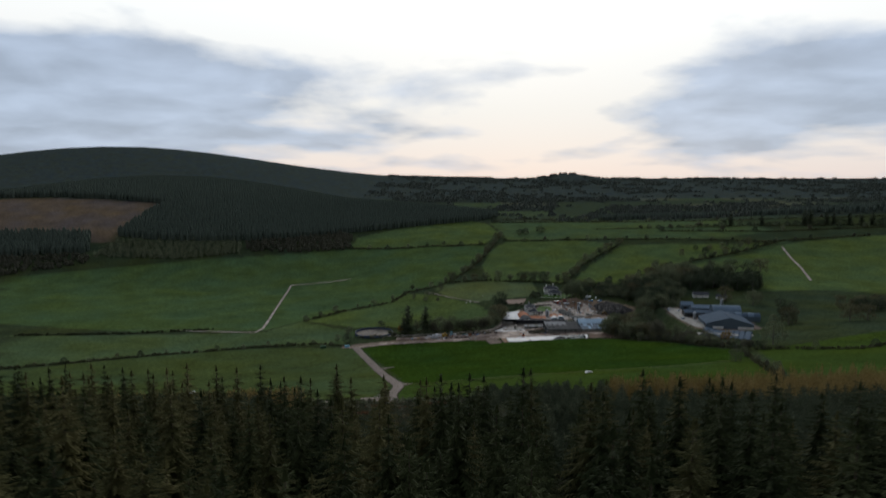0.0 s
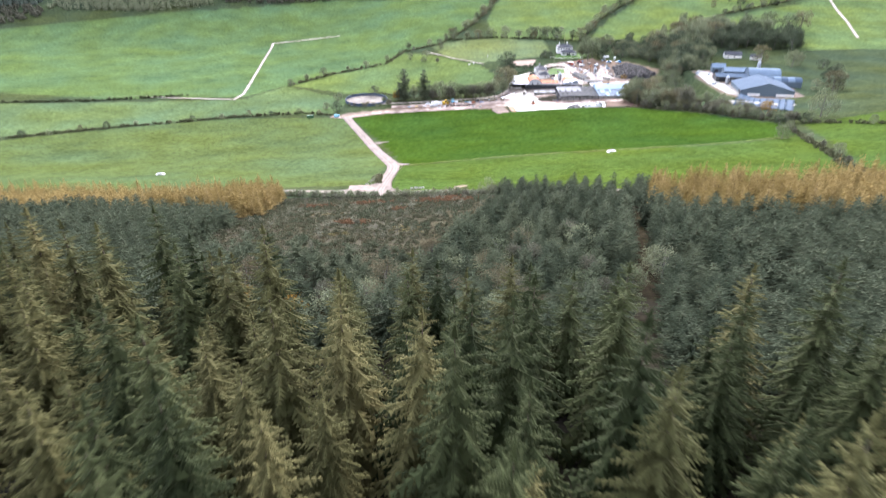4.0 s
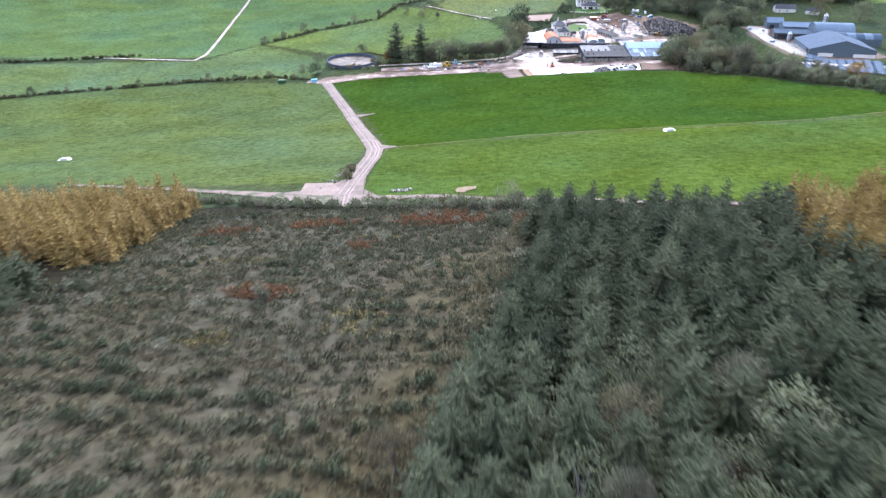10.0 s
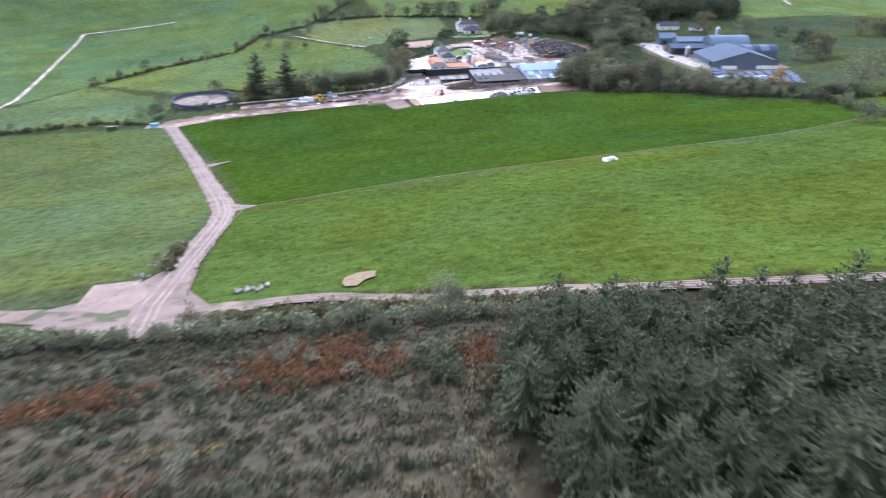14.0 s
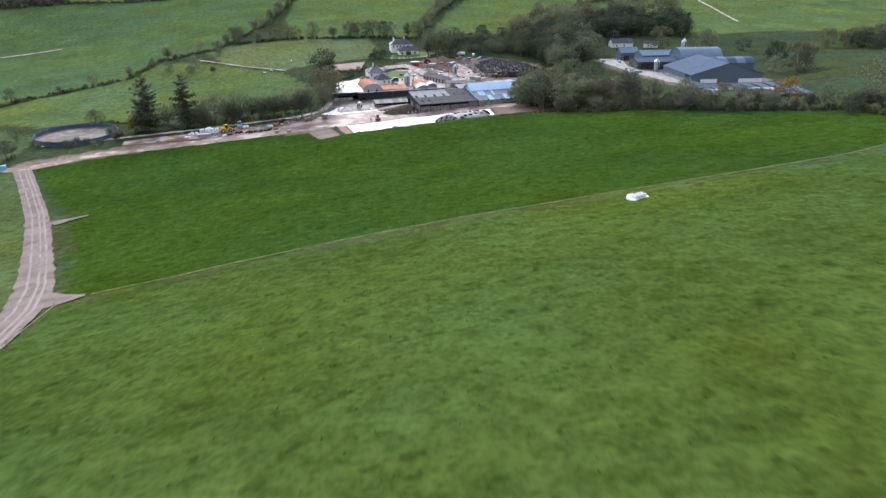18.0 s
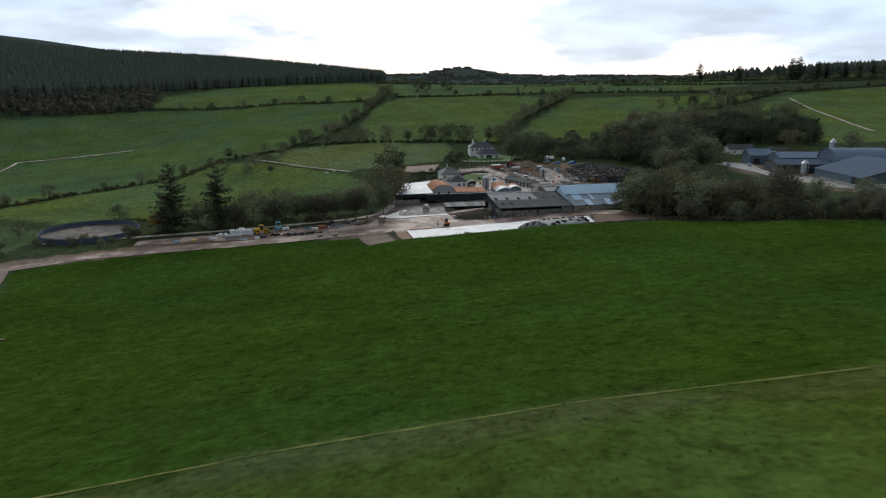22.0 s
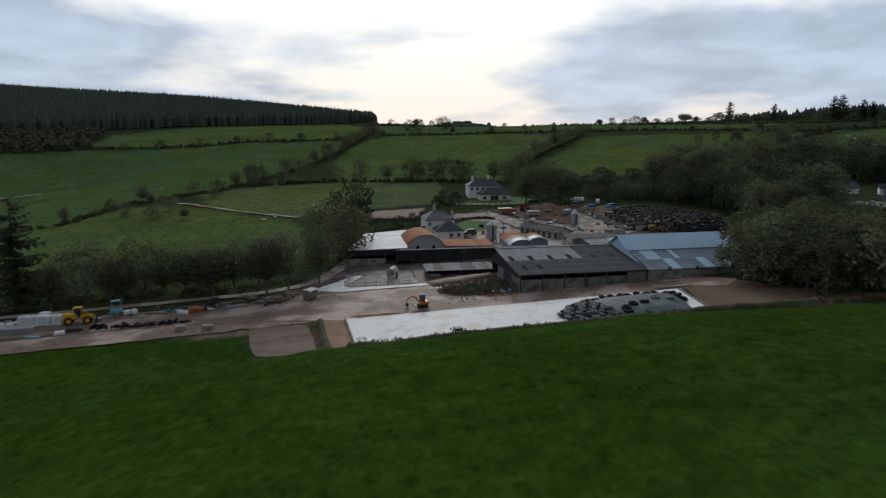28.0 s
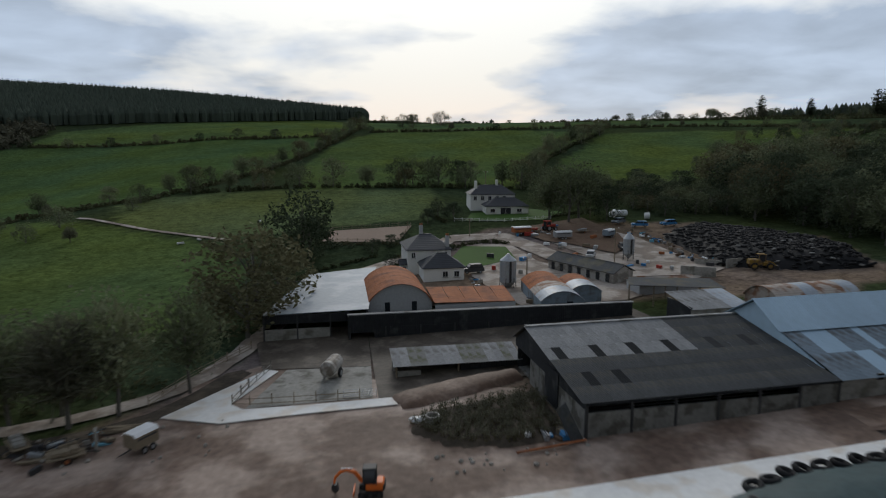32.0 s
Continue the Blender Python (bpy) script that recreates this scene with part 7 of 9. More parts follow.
for x, y, h, k in ((128, 878, 13, "dark"), (136, 880, 13.5, "dark"), (160, 890, 15, "dark"), (362, 905, 10, "bare"), (405, 902, 13, "bare"), (440, 905, 12, "round"), (455, 906, 20, "pine"), (447, 910, 13, "dark"), (470, 908, 12, "round"), (500, 900, 17, "pine"), (520, 896, 10, "dark"), (535, 893, 11, "dark"), (548, 892, 12, "dark"),
                   (560, 890, 24, "pine"), (568, 889, 25, "pine"), (580, 888, 13, "dark"), (592, 888, 20, "pine"), (603, 888, 18, "pine"), (612, 886, 15, "dark"), (624, 884, 19, "pine"), (640, 880, 17, "pine"), (655, 878, 20, "pine"), (670, 876, 16, "dark"), (690, 874, 20, "pine"),
                   (330, 908, 9, "round"), (318, 910, 8, "bare"), (345, 907, 7, "dark"), (375, 905, 7, "dark"), (388, 904, 8, "round"), (418, 903, 8, "dark"), (430, 903, 7, "dark"), (483, 903, 9, "dark"), (490, 902, 8, "round"), (510, 898, 9, "dark")):
    tree(k, x, y, h if k == "pine" else h * 0.78, 1.1 if k == "pine" else 1.45 + 0.35 * math.sin(x * 2.3), group="trees on the skyline")
q = resample([(250, 912), (320, 909), (420, 903), (500, 900), (560, 890), (620, 884), (700, 873)], 2.6)
scatter("ridge_hedge", "uneven dark hedge along the ridge", "hedge", q + rng.normal(0, 0.7, q.shape), bush, "hedge", (0.9, 1.6), (0.7, 1.9), 19)
grove([(255, 572), (330, 556), (350, 600), (275, 630)], 9, ("pine", "dark", "dark"), (12, 16), "dark grove on the rise", 63, 2)
grove([(238, 606), (262, 580), (300, 640), (262, 690)], 9, ("round", "ash", "brown", "round"), (9, 13), "trees on the rise", 66, 3)
grove([(300, 730), (380, 775), (440, 765), (400, 738), (330, 708)], 16, ("round", "dark", "ash", "brown"), (7, 11), "trees on the rise", 67, 4)
grove([(-66, 436), (-40, 433), (-30, 436), (-34, 440), (-62, 441)], 4.5, ("round", "ash", "brown"), (2.5, 4.2), "bushes before the slurry store", 68, 1)
grove([(345, 430), (400, 450), (395, 475), (345, 462)], 9, ("brown", "brown", "dark"), (9, 12), "brown trees by the right field", 64, 2)
# row along the lane, left of the pens
for x, y, h, k in ((-27, 451, 6, "gold"), (-14, 453, 9, "ash"), (-8, 451, 8, "round"), (-1, 452, 9, "ash"), (5, 454, 10, "round"), (10, 452, 9, "ash"), (16, 455, 10, "round"), (21, 452, 10.5, "ash"), (13, 449.5, 8, "bare"), (0, 449, 8, "bare"),
                   (25, 451.5, 11, "ash"), (30.3, 451.2, 12, "bare"), (34.7, 451.3, 13, "ash"), (39.4, 452.6, 11, "ash"), (41.5, 448.6, 10, "bare"), (45.8, 450.6, 11.5, "ash"), (52.3, 455.0, 13, "ash"), (28, 458, 9, "round"),
                   (56.6, 474.5, 12, "brown"), (57.4, 481, 12, "brown"), (52, 479, 9, "brown"), (60, 492, 8, "brown"), (0, 462, 7, "round"), (14, 464, 7, "ash"), (62.8, 530, 12, "dark"), (64.5, 527, 10.5, "dark"),
                   (-70, 448, 6, "round"), (-68, 425, 6, "dark"), (-76, 430, 6, "round"), (-40, 432, 3, "round"), (-32, 440, 4, "bare"), (-5.7, 576, 5, "round"), (-20.5, 572.5, 5, "round"), (-45, 470, 6, "round"), (-36, 447, 5, "ash")):
    tree(k, x, y, h * (1.16 + 0.2 * math.sin(x * 2.7 + y)), 1.05 + 0.22 * math.sin(x * 1.9), group="trees along the lane")
for x, y, h in ((-21.4, 449.5, 24), (-6.6, 451, 22.5), (-25, 453, 12)):
    tree("pine", x, y, h, 1.0, "very tall dark pine beside the lane", "tall pines")
for x, y, h, k, w in ((105, 562, 6, "dark", 1), (101, 566, 6.5, "dark", 1), (97, 560, 5, "dark", 1), (136, 551, 18, "round", 0.85), (141, 556, 17, "ash", 1.2), (132, 556, 15, "ash", 1.1), (149, 585, 12, "round", 1.0), (143, 592, 11, "round", 1), (156, 578, 11, "ash", 1), (97, 634, 11, "dark", 1), (103, 636, 11, "round", 1), (109, 634, 10, "round", 1),
                      (121, 634, 10, "dark", 1), (127, 637, 9, "round", 1), (300, 454, 9.5, "dark", 1.1), (272, 404, 14, "ash", 0.8), (161, 380, 17, "bare", 0.95), (206, 524, 15, "round", 1.1), (216, 536, 16, "dark", 1.1), (226, 528, 15, "ash", 1.2), (232, 545, 17, "dark", 1.1), (214, 552, 15, "brown", 1.1), (226, 566, 17, "round", 1.1), (240, 592, 18, "ash", 1.2), (252, 598, 18, "round", 1.1), (266, 604, 19, "brown", 1.1), (280, 612, 18, "round", 1.1), (294, 606, 18, "dark", 1.1), (306, 622, 19, "round", 1.1), (320, 616, 18, "ash", 1.2), (332, 636, 18, "round", 1.1), (350, 632, 17, "dark", 1.1),
                      (368, 642, 18, "brown", 1.1), (258, 624, 17, "round", 1.1), (284, 634, 17, "ash", 1.2), (312, 644, 17, "pine", 1.2), (236, 618, 16, "brown", 1.1), (172, 452, 13, "ash", 1.1), (180, 462, 12, "round", 1.1), (186, 474, 13, "brown", 1.0), (175, 438, 12, "round", 1.1), (164, 448, 12, "brown", 1.1), (191, 490, 13, "round", 1.0), (197, 508, 14, "ash", 1.1), (205, 520, 13, "round", 1.0), (194, 530, 12, "dark", 1.1), (168, 398, 11, "round", 1.1), (176, 384, 10, "ash", 1.2), (156, 404, 12, "round", 1.0), (182, 372, 9, "round", 1.1), (184, 352, 8, "brown", 1.1), (272, 517, 16, "brown", 0.9), (287, 494, 14, "round", 1.0), (296, 502, 12, "ash", 1.0), (278, 576, 13, "dark", 1.1), (292, 584, 14, "pine", 1.2), (266, 580, 13, "dark", 1.1), (254, 574, 13, "pine", 1.2), (304, 572, 13, "dark", 1.1), (216, 527, 10, "brown", 1.0), (224, 514, 9, "round", 1.0), (228, 545, 12, "ash", 1.0), (238, 578, 14, "round", 1.0), (262, 556, 9, "dark", 1.1), (246, 552, 8, "round", 1.0), (306, 484, 8, "dark", 1.3), (206, 308, 15, "round", 1.1), (188, 328, 9.5, "gold", 1.0), (270, 406, 15, "brown", 1.0), (282, 433, 11, "dark", 1.1), (262, 412, 8, "round", 1), (156.5, 252, 7, "round", 1.1), (178, 296, 6, "dark", 1), (300, 380, 14, "brown", 1.1), (310, 376, 13, "brown", 1), 
                      (222, 500, 9, "round", 1), (84, 536, 3.5, "dark", 1), (88, 540, 3, "dark", 1), (79, 530, 3.2, "dark", 1.2), (82, 515, 4, "dark", 1), (66, 540, 4, "round", 1), (8, 597, 5, "round", 1), (-18, 600, 5, "bare", 1),
                      (-8, 560, 6, "round", 1), (4, 556, 5, "bare", 1), (148, 552, 9, "dark", 1), (187, 298, 7, "bare", 1.1), (192, 292, 6, "round", 1), (250, 268, 5, "dark", 1), (-21, 214, 3.2, "brown", 0.9), (-22, 207, 3.6, "brown", 0.9), (17.4, 163.2, 6.0, "sallow", 0.9),
                      (19.5, 164.5, 4.0, "bare", 1), (-17, 110, 2.2, "bare", 1), (10.3, 160.3, 3.0, "bare", 1.2)):
    tree(k, x, y, h, w)
# undergrowth beneath the lane trees
pts = np.c_[rng.uniform(-20, 50, 80), rng.uniform(451.5, 459, 80)]
pts = pts[(away(LANE, *pts.T) > 2.4)]
scatter("undergrowth", "dark bramble and scrub beneath the trees", "scrub", pts, bush_arrays(70, 2.6, 1.6, 0.2, 71), "hedge", (0.6, 1.3), (0.5, 1.3), 72)
# garden and lane hedges
for line, hh in (([(97, 530), (107, 534), (113, 531)], 0.9), ([(84, 524), (90, 528), (98, 531)], 0.8), ([(66, 541), (86, 537)], 0.7), ([(102, 560), (98, 572), (108, 580)], 0.9), ([(56, 500), (66, 516), (80, 527)], 0.6),
                 ([(134, 560), (150, 566)], 0.8), ([(176, 455), (186, 480), (200, 492)], 1.0), ([(-62, 470), (-40, 474), (-26, 462)], 0.8), ([(128, 403), (140, 396), (156, 380), (172, 350)], 1.0)):
    q = resample(line, 1.1)
    scatter("garden_hedge", "dense dark green hedge", "hedge", q + rng.normal(0, 0.25, q.shape), bush, "hedge", (0.5, 0.75), (0.6 * hh, 1.0 * hh), 9)
# rough verge, sallows and bracken between the lower track and the clearing
VERGE = [(-12, 178.6), (-9, 177.6), (0, 175.2), (9, 172.4), (20, 168.6), (27.5, 166.4), (38, 162.6)]
q = np.repeat(resample(VERGE, 0.55), 2, 0)
gen = np.random.default_rng(81)
scatter("verge_grass", "rank green grass on the track verge", "grass", q + gen.normal(0, 0.55, q.shape) - (0, 0.5), bush_arrays(30, 1.5, 0.4, 0.13, 82), "tuft", (0.5, 1.2), (0.5, 1.2), 83)
scatter("dead_grass", "straw-coloured dead grass on the track verge", "grass", q[::2] + gen.normal(0, 0.7, q[::2].shape) - (0, 0.9), bush_arrays(34, 1.6, 0.5, 0.13, 84), "dead_grass", (0.5, 1.2), (0.5, 1.3), 85)
q = resample(VERGE, 1.5)
scatter("sallow_scrub", "straggling grey-brown sallow scrub above the track", "scrub", q + gen.normal(0, 0.9, q.shape) - (0, 3.2), bush_arrays(110, 2.6, 2.2, 0.17, 86), "willow", (0.5, 1.25), (0.5, 1.35), 87)
scatter("bramble", "dark bramble clumps above the track", "scrub", q + gen.normal(0, 0.9, q.shape) - (0, 2.2), bush_arrays(90, 2.4, 1.5, 0.18, 88), "hedge", (0.5, 1.1), (0.5, 1.1), 89)

# ---------------------------------------------------------------- tyres, machines and clutter
def torus_mesh(name, R, r, material, n=14, k=7, flat=0.8):
    a, b = np.meshgrid(np.arange(n) * 2 * math.pi / n, np.arange(k) * 2 * math.pi / k, indexing="ij")
    v = np.stack([(R + r * np.cos(b)) * np.cos(a), (R + r * np.cos(b)) * np.sin(a), r * flat * np.sin(b) * 1.3], -1).reshape(-1, 3)
    i, j = np.meshgrid(np.arange(n), np.arange(k), indexing="ij")
    f = np.stack([i * k + j, ((i + 1) % n) * k + j, ((i + 1) % n) * k + (j + 1) % k, i * k + (j + 1) % k], -1).reshape(-1, 4)
    return np_mesh(name, v, f, (material,), True)


TYRE = {"dark": torus_mesh("tyre", 0.36, 0.14, M["rubber"]), "pale": torus_mesh("tyre", 0.36, 0.14, M["rubber_dusty"]), "big": torus_mesh("large_tyre", 0.62, 0.25, M["rubber"], 18, 8),
        "big_pale": torus_mesh("large_tyre", 0.62, 0.25, M["rubber_dusty"], 18, 8)}


def tyre(kind, x, y, z, tilt=(0, 0), group="tyres on the silage heap", label="worn black tyre lying on the silage sheet"):
    ob = new(TYRE[kind].name, TYRE[kind])
    ob.matrix_world = Matrix.LocRotScale((x, y, z), Euler((tilt[0], tilt[1], rng.uniform(0, 6.28))), (1, 1, 1))
    return tagged(ob, label, "tyre", group)


def mound(name, poly, height, material, label, category, step=1.2, edge_=3.0, lump=0.25, kind="", power=0.6):
    """A heap over an outline, with a domed lumpy top; returns the height at a point."""
    p = np.array(poly, float)
    lo, hi = p.min(0), p.max(0)
    xs, ys = np.arange(lo[0], hi[0] + step, step), np.arange(lo[1], hi[1] + step, step)
    X_, Y_ = np.meshgrid(xs, ys)
    ring = poly + poly[:1]

    def top_at(x, y):
        x, y = np.asarray(x, float), np.asarray(y, float)
        d = np.where(inside(poly, x, y), away(ring, x, y), -away(ring, x, y))
        up_ = np.clip(d / edge_, 0, 1) ** power * height
        return land_z(x, y) + up_ + np.where(d > 0.3, lump * np.sin(x * 1.7 + 0.6 * np.sin(y)) * np.sin(y * 1.3) * 0.5, 0) + np.where(d > 0, 0.15, -0.5)
    Z_ = top_at(X_, Y_)
    n, k = X_.shape
    ix = np.arange(n * k).reshape(n, k)
    f = np.stack([ix[:-1, :-1], ix[:-1, 1:], ix[1:, 1:], ix[1:, :-1]], -1).reshape(-1, 4)
    keep = (inside(poly, X_, Y_) | (away(ring, X_, Y_) < step)).ravel()
    f = f[keep[f].all(1)]
    ob = tagged(new(name, np_mesh(name, np.stack([X_, Y_, Z_], -1).reshape(-1, 3), f, (material,), True)), label, category, kind=kind)
    return top_at


# silage heap on the pad
heap = mound("silage_clamp", [(92.5, 415), (95, 407.5), (104, 406.2), (114.8, 406.8), (119, 420), (116, 423.2), (105, 423), (97, 420.5)], 1.7, M["sheet"], "silage heap under a dark blue-black plastic sheet", "silage clamp", 0.7, 5.0, 0.12)
for i, (x, y) in enumerate(grid_in([(93, 415), (95.3, 408), (99.5, 407), (101, 412), (99.5, 419), (97, 420)], 0.92, 0.12, 0.3, 0.96, 71)):
    tyre("pale" if i % 3 else "dark", x, y, float(heap(x, y)) + 0.12, (rng.normal(0, 0.12), rng.normal(0, 0.12)), label="grey dusty tyre weighting the silage sheet")
for p, r in zip(*(lambda q: (q, q))(resample([(101, 421.6), (106, 422.6), (115.5, 422.6)], 1.75))):
    tyre("big", p[0], p[1], float(heap(p[0], p[1])) + 0.2, (0.2, 0.1), label="large tractor tyre along the heap edge")
for p in resample([(116.5, 421.5), (118.3, 416), (116.6, 410.5), (115, 407.6)], 1.4):
    tyre("big", p[0], p[1], float(heap(p[0], p[1])) + 0.2, (0.15, 0.25), label="large tractor tyre along the heap edge")
for x, y, k in ((103.5, 411, "big"), (105.6, 412.8, "big"), (108.1, 413.6, "big"), (103.4, 409.9, "big"), (111, 415.4, "big_pale"), (113.8, 415.3, "big_pale"), (101.6, 408.3, "big"), (106, 407.6, "dark"), (110, 407.5, "pale"), (112, 407.7, "pale"), (113.3, 408.1, "pale")):
    tyre(k, x, y, float(heap(x, y)) + 0.2, (rng.normal(0, 0.1), rng.normal(0, 0.1)), label="large tractor tyre lying on the heap")

for i, p in enumerate(resample([(99.5, 406.9), (107, 406.7), (114.6, 407.2)], 0.95)):
    tyre("pale" if i % 2 else "dark", p[0], p[1] + rng.normal(0, 0.08), float(heap(p[0], p[1] + 0.5)) + 0.1, (-0.5 + rng.normal(0, 0.1), rng.normal(0, 0.15)), label="worn tyre along the front of the sheet")
for p in resample([(100.5, 409.4), (104, 408.6)], 1.1):
    tyre("dark", p[0], p[1], float(heap(*p)) + 0.15, (rng.normal(0, 0.1), rng.normal(0, 0.1)), label="worn black tyre lying on the silage sheet")

# old silage clamp buried under tyres
CL = [(147, 497), (150, 510), (152, 528), (166, 537), (178, 520), (181, 500), (172, 484), (160, 486)]
clamp = mound("tyre_clamp", CL, 2.6, M["rubber"], "broad silage clamp under black sheeting", "silage clamp", 1.2, 6.0, 0.4)
pts = grid_in(CL, 1.3, 0.4, 0.5, 0.93, 72)
for i, (x, y) in enumerate(pts[:300]):
    tyre("big" if i % 6 == 0 else ("pale" if i % 11 == 1 else "dark"), x, y, float(clamp(x, y)) + 0.15, (rng.normal(0, 0.25), rng.normal(0, 0.25)), "tyres on the old clamp", "old tyre heaped on the clamp")
rest_ = pts[300:]
a, b = np.meshgrid(np.arange(12) * math.pi / 6, np.arange(6) * math.pi / 3, indexing="ij")
ringv = np.stack([(0.4 + 0.16 * np.cos(b)) * np.cos(a), (0.4 + 0.16 * np.cos(b)) * np.sin(a), 0.15 * np.sin(b)], -1).reshape(-1, 3)
i, j = np.meshgrid(np.arange(12), np.arange(6), indexing="ij")
ringf = np.stack([i * 6 + j, ((i + 1) % 12) * 6 + j, ((i + 1) % 12) * 6 + (j + 1) % 6, i * 6 + (j + 1) % 6], -1).reshape(-1, 4)
pl = np.c_[rest_, clamp(*rest_.T) + 0.2, rng.uniform(0, 6.28, len(rest_)), rng.uniform(0.8, 1.3, len(rest_)), rng.uniform(0.8, 1.3, len(rest_))]
tagged(new("tyre_layer", scatter_mesh("tyre_layer", ringv, ringf, pl, M["rubber"])), "layer of old black tyres over the clamp", "tyres", kind="stuff")
wallc = thing("clamp_wall", "stained concrete retaining wall of the clamp", "wall", (0, 0, 0))
for a, b, h in (((147.5, 494.5), (163, 498), 1.8), ((136, 492), (141, 488), 1.9), ((144, 500), (147.5, 496), 1.2)):
    q = resample([a, b], math.dist(a, b) / 3)
    for p, r in zip(q, q[1:]):
        wall(wallc, p, r * 0.995 + p * 0.005, gz(*p) - 0.5, gz(*p) + h, 0.25, M["concrete"], "wall_panel")


def wheel(parent, x, y, z, R, w, axis="x", rim="steel"):
    """A wheel with its axle along x or y."""
    v = torus_mesh("tyre", R * 0.76, R * 0.26, M["rubber"], 16, 7, max(0.5, w / R * 1.2))
    t = part("wheel", v, None, parent)
    t.matrix_local = Matrix.Translation((x, y, z)) @ Euler((0, radians(90), 0) if axis == "x" else (radians(90), 0, 0)).to_matrix().to_4x4()
    part("rim", tube(bmesh.new(), [(0, 0, -w * 0.3), (0, 0, w * 0.3)], [R * 0.55, R * 0.55], 12), M[rim], t)
    return t


def excavator(x, y, turn):
    ob = thing("mini_excavator", "orange and black mini excavator on the muddy yard", "excavator", (x, y, level(x, y) + 0.1), turn)
    for s in (-1, 1):
        tr = part("track", prism(bmesh.new(), [(-1.0, 0.12), (-0.85, 0), (0.85, 0), (1.0, 0.12), (1.0, 0.38), (0.85, 0.5), (-0.85, 0.5), (-1.0, 0.38)], s * 0.62 - 0.17, s * 0.62 + 0.17, "y"), M["rubber"], ob)
        for k in (-0.7, 0, 0.7):
            part("roller", tube(bmesh.new(), [(k, s * 0.62 - 0.19, 0.25), (k, s * 0.62 + 0.19, 0.25)], [0.16, 0.16], 8), M["dark_steel"], tr)
    part("body", box(bmesh.new(), -0.35, 0, 0.9, 1.5, 1.3, 0.7, 0.12), M["orange"], ob)
    part("counterweight", box(bmesh.new(), -1.0, 0, 0.85, 0.4, 1.25, 0.6, 0.15), M["dark_steel"], ob)
    cab = part("cab", box(bmesh.new(), 0.05, 0.22, 1.75, 1.05, 0.85, 1.35, 0.08), M["window"], ob, "dark glazed cab")
    part("cab_roof", box(bmesh.new(), 0.05, 0.22, 2.46, 1.1, 0.9, 0.1, 0.03), M["dark_steel"], cab)
    for u in (-0.48, 0.56):
        for v in (-0.2, 0.64):
            part("cab_pillar", boxm(u, v, 1.75, 0.07, 0.07, 1.4), M["dark_steel"], cab)
    bm = bmesh.new()
    tube(bm, [(0.7, -0.3, 0.9), (1.3, -0.3, 1.75), (2.0, -0.3, 1.95), (2.6, -0.3, 1.7)], [0.16, 0.17, 0.14, 0.1], 6)
    part("boom", bm, M["orange"], ob)
    part("arm", tube(bmesh.new(), [(2.4, -0.3, 1.85), (2.9, -0.3, 1.3), (3.0, -0.3, 0.75)], [0.11, 0.12, 0.09], 6), M["orange"], ob)
    part("ram", tube(bmesh.new(), [(1.5, -0.3, 2.05), (2.4, -0.3, 2.05)], [0.05, 0.05], 6), M["steel"], ob)
    part("bucket", prism(bmesh.new(), [(2.75, 0.75), (3.15, 0.8), (3.2, 0.35), (2.9, 0.05), (2.6, 0.3)], -0.6, 0.0, "y"), M["dark_steel"], ob)
    part("blade", boxm(1.35, 0, 0.3, 0.1, 1.4, 0.35), M["orange"], ob)


excavator(71.4, 428.3, radians(172))


def tractor(x, y, turn, col="dark_steel", label="grey tractor with a glazed cab parked on the concrete", size=1.0):
    ob = thing("tractor", label, "tractor", (x, y, level(x, y) + 0.25), turn, size=size)
    part("chassis", box(bmesh.new(), 0.9, 0, 0.95, 3.4, 0.6, 0.5, 0.05), M["dark_steel"], ob)
    part("bonnet", box(bmesh.new(), 1.6, 0, 1.45, 1.9, 0.8, 0.75, 0.12), M[col], ob)
    cab = part("cab", box(bmesh.new(), -0.15, 0, 2.0, 1.5, 1.5, 1.35, 0.12), M["window"], ob, "dark glazed cab")
    part("roof", box(bmesh.new(), -0.15, 0, 2.75, 1.7, 1.65, 0.18, 0.06), M[col], cab)
    for u in (-0.85, 0.55):
        for v in (-0.7, 0.7):
            part("pillar", boxm(u, v, 2.0, 0.08, 0.08, 1.4), M[col], cab)
    for v in (-0.95, 0.95):
        wheel(ob, -0.2, v, 0.85, 0.85, 0.5, "y", "steel")
        wheel(ob, 2.1, v * 0.85, 0.58, 0.58, 0.4, "y", "steel")
        part("mudguard", prism(bmesh.new(), [(-0.9, 1.5), (-0.6, 1.8), (0.3, 1.8), (0.6, 1.5), (0.6, 1.43), (-0.9, 1.43)], v - 0.3, v + 0.3, "y"), M[col], ob)
        part("mirror", boxm(0.75, v * 1.25, 2.35, 0.05, 0.25, 0.4), M["dark_steel"], ob)
    part("exhaust", tube(bmesh.new(), [(0.9, 0.45, 1.7), (0.9, 0.45, 2.7)], [0.06, 0.06], 8), M["dark_steel"], ob)
    return ob


tractor(73.2, 404.7, radians(95), size=0.78)
tractor(126.4, 541.5, radians(20), "red", "red tractor parked in the upper yard")
tractor(32.6, 440.2, radians(200), "dark_steel", "old grey tractor parked by the lane", 0.7)


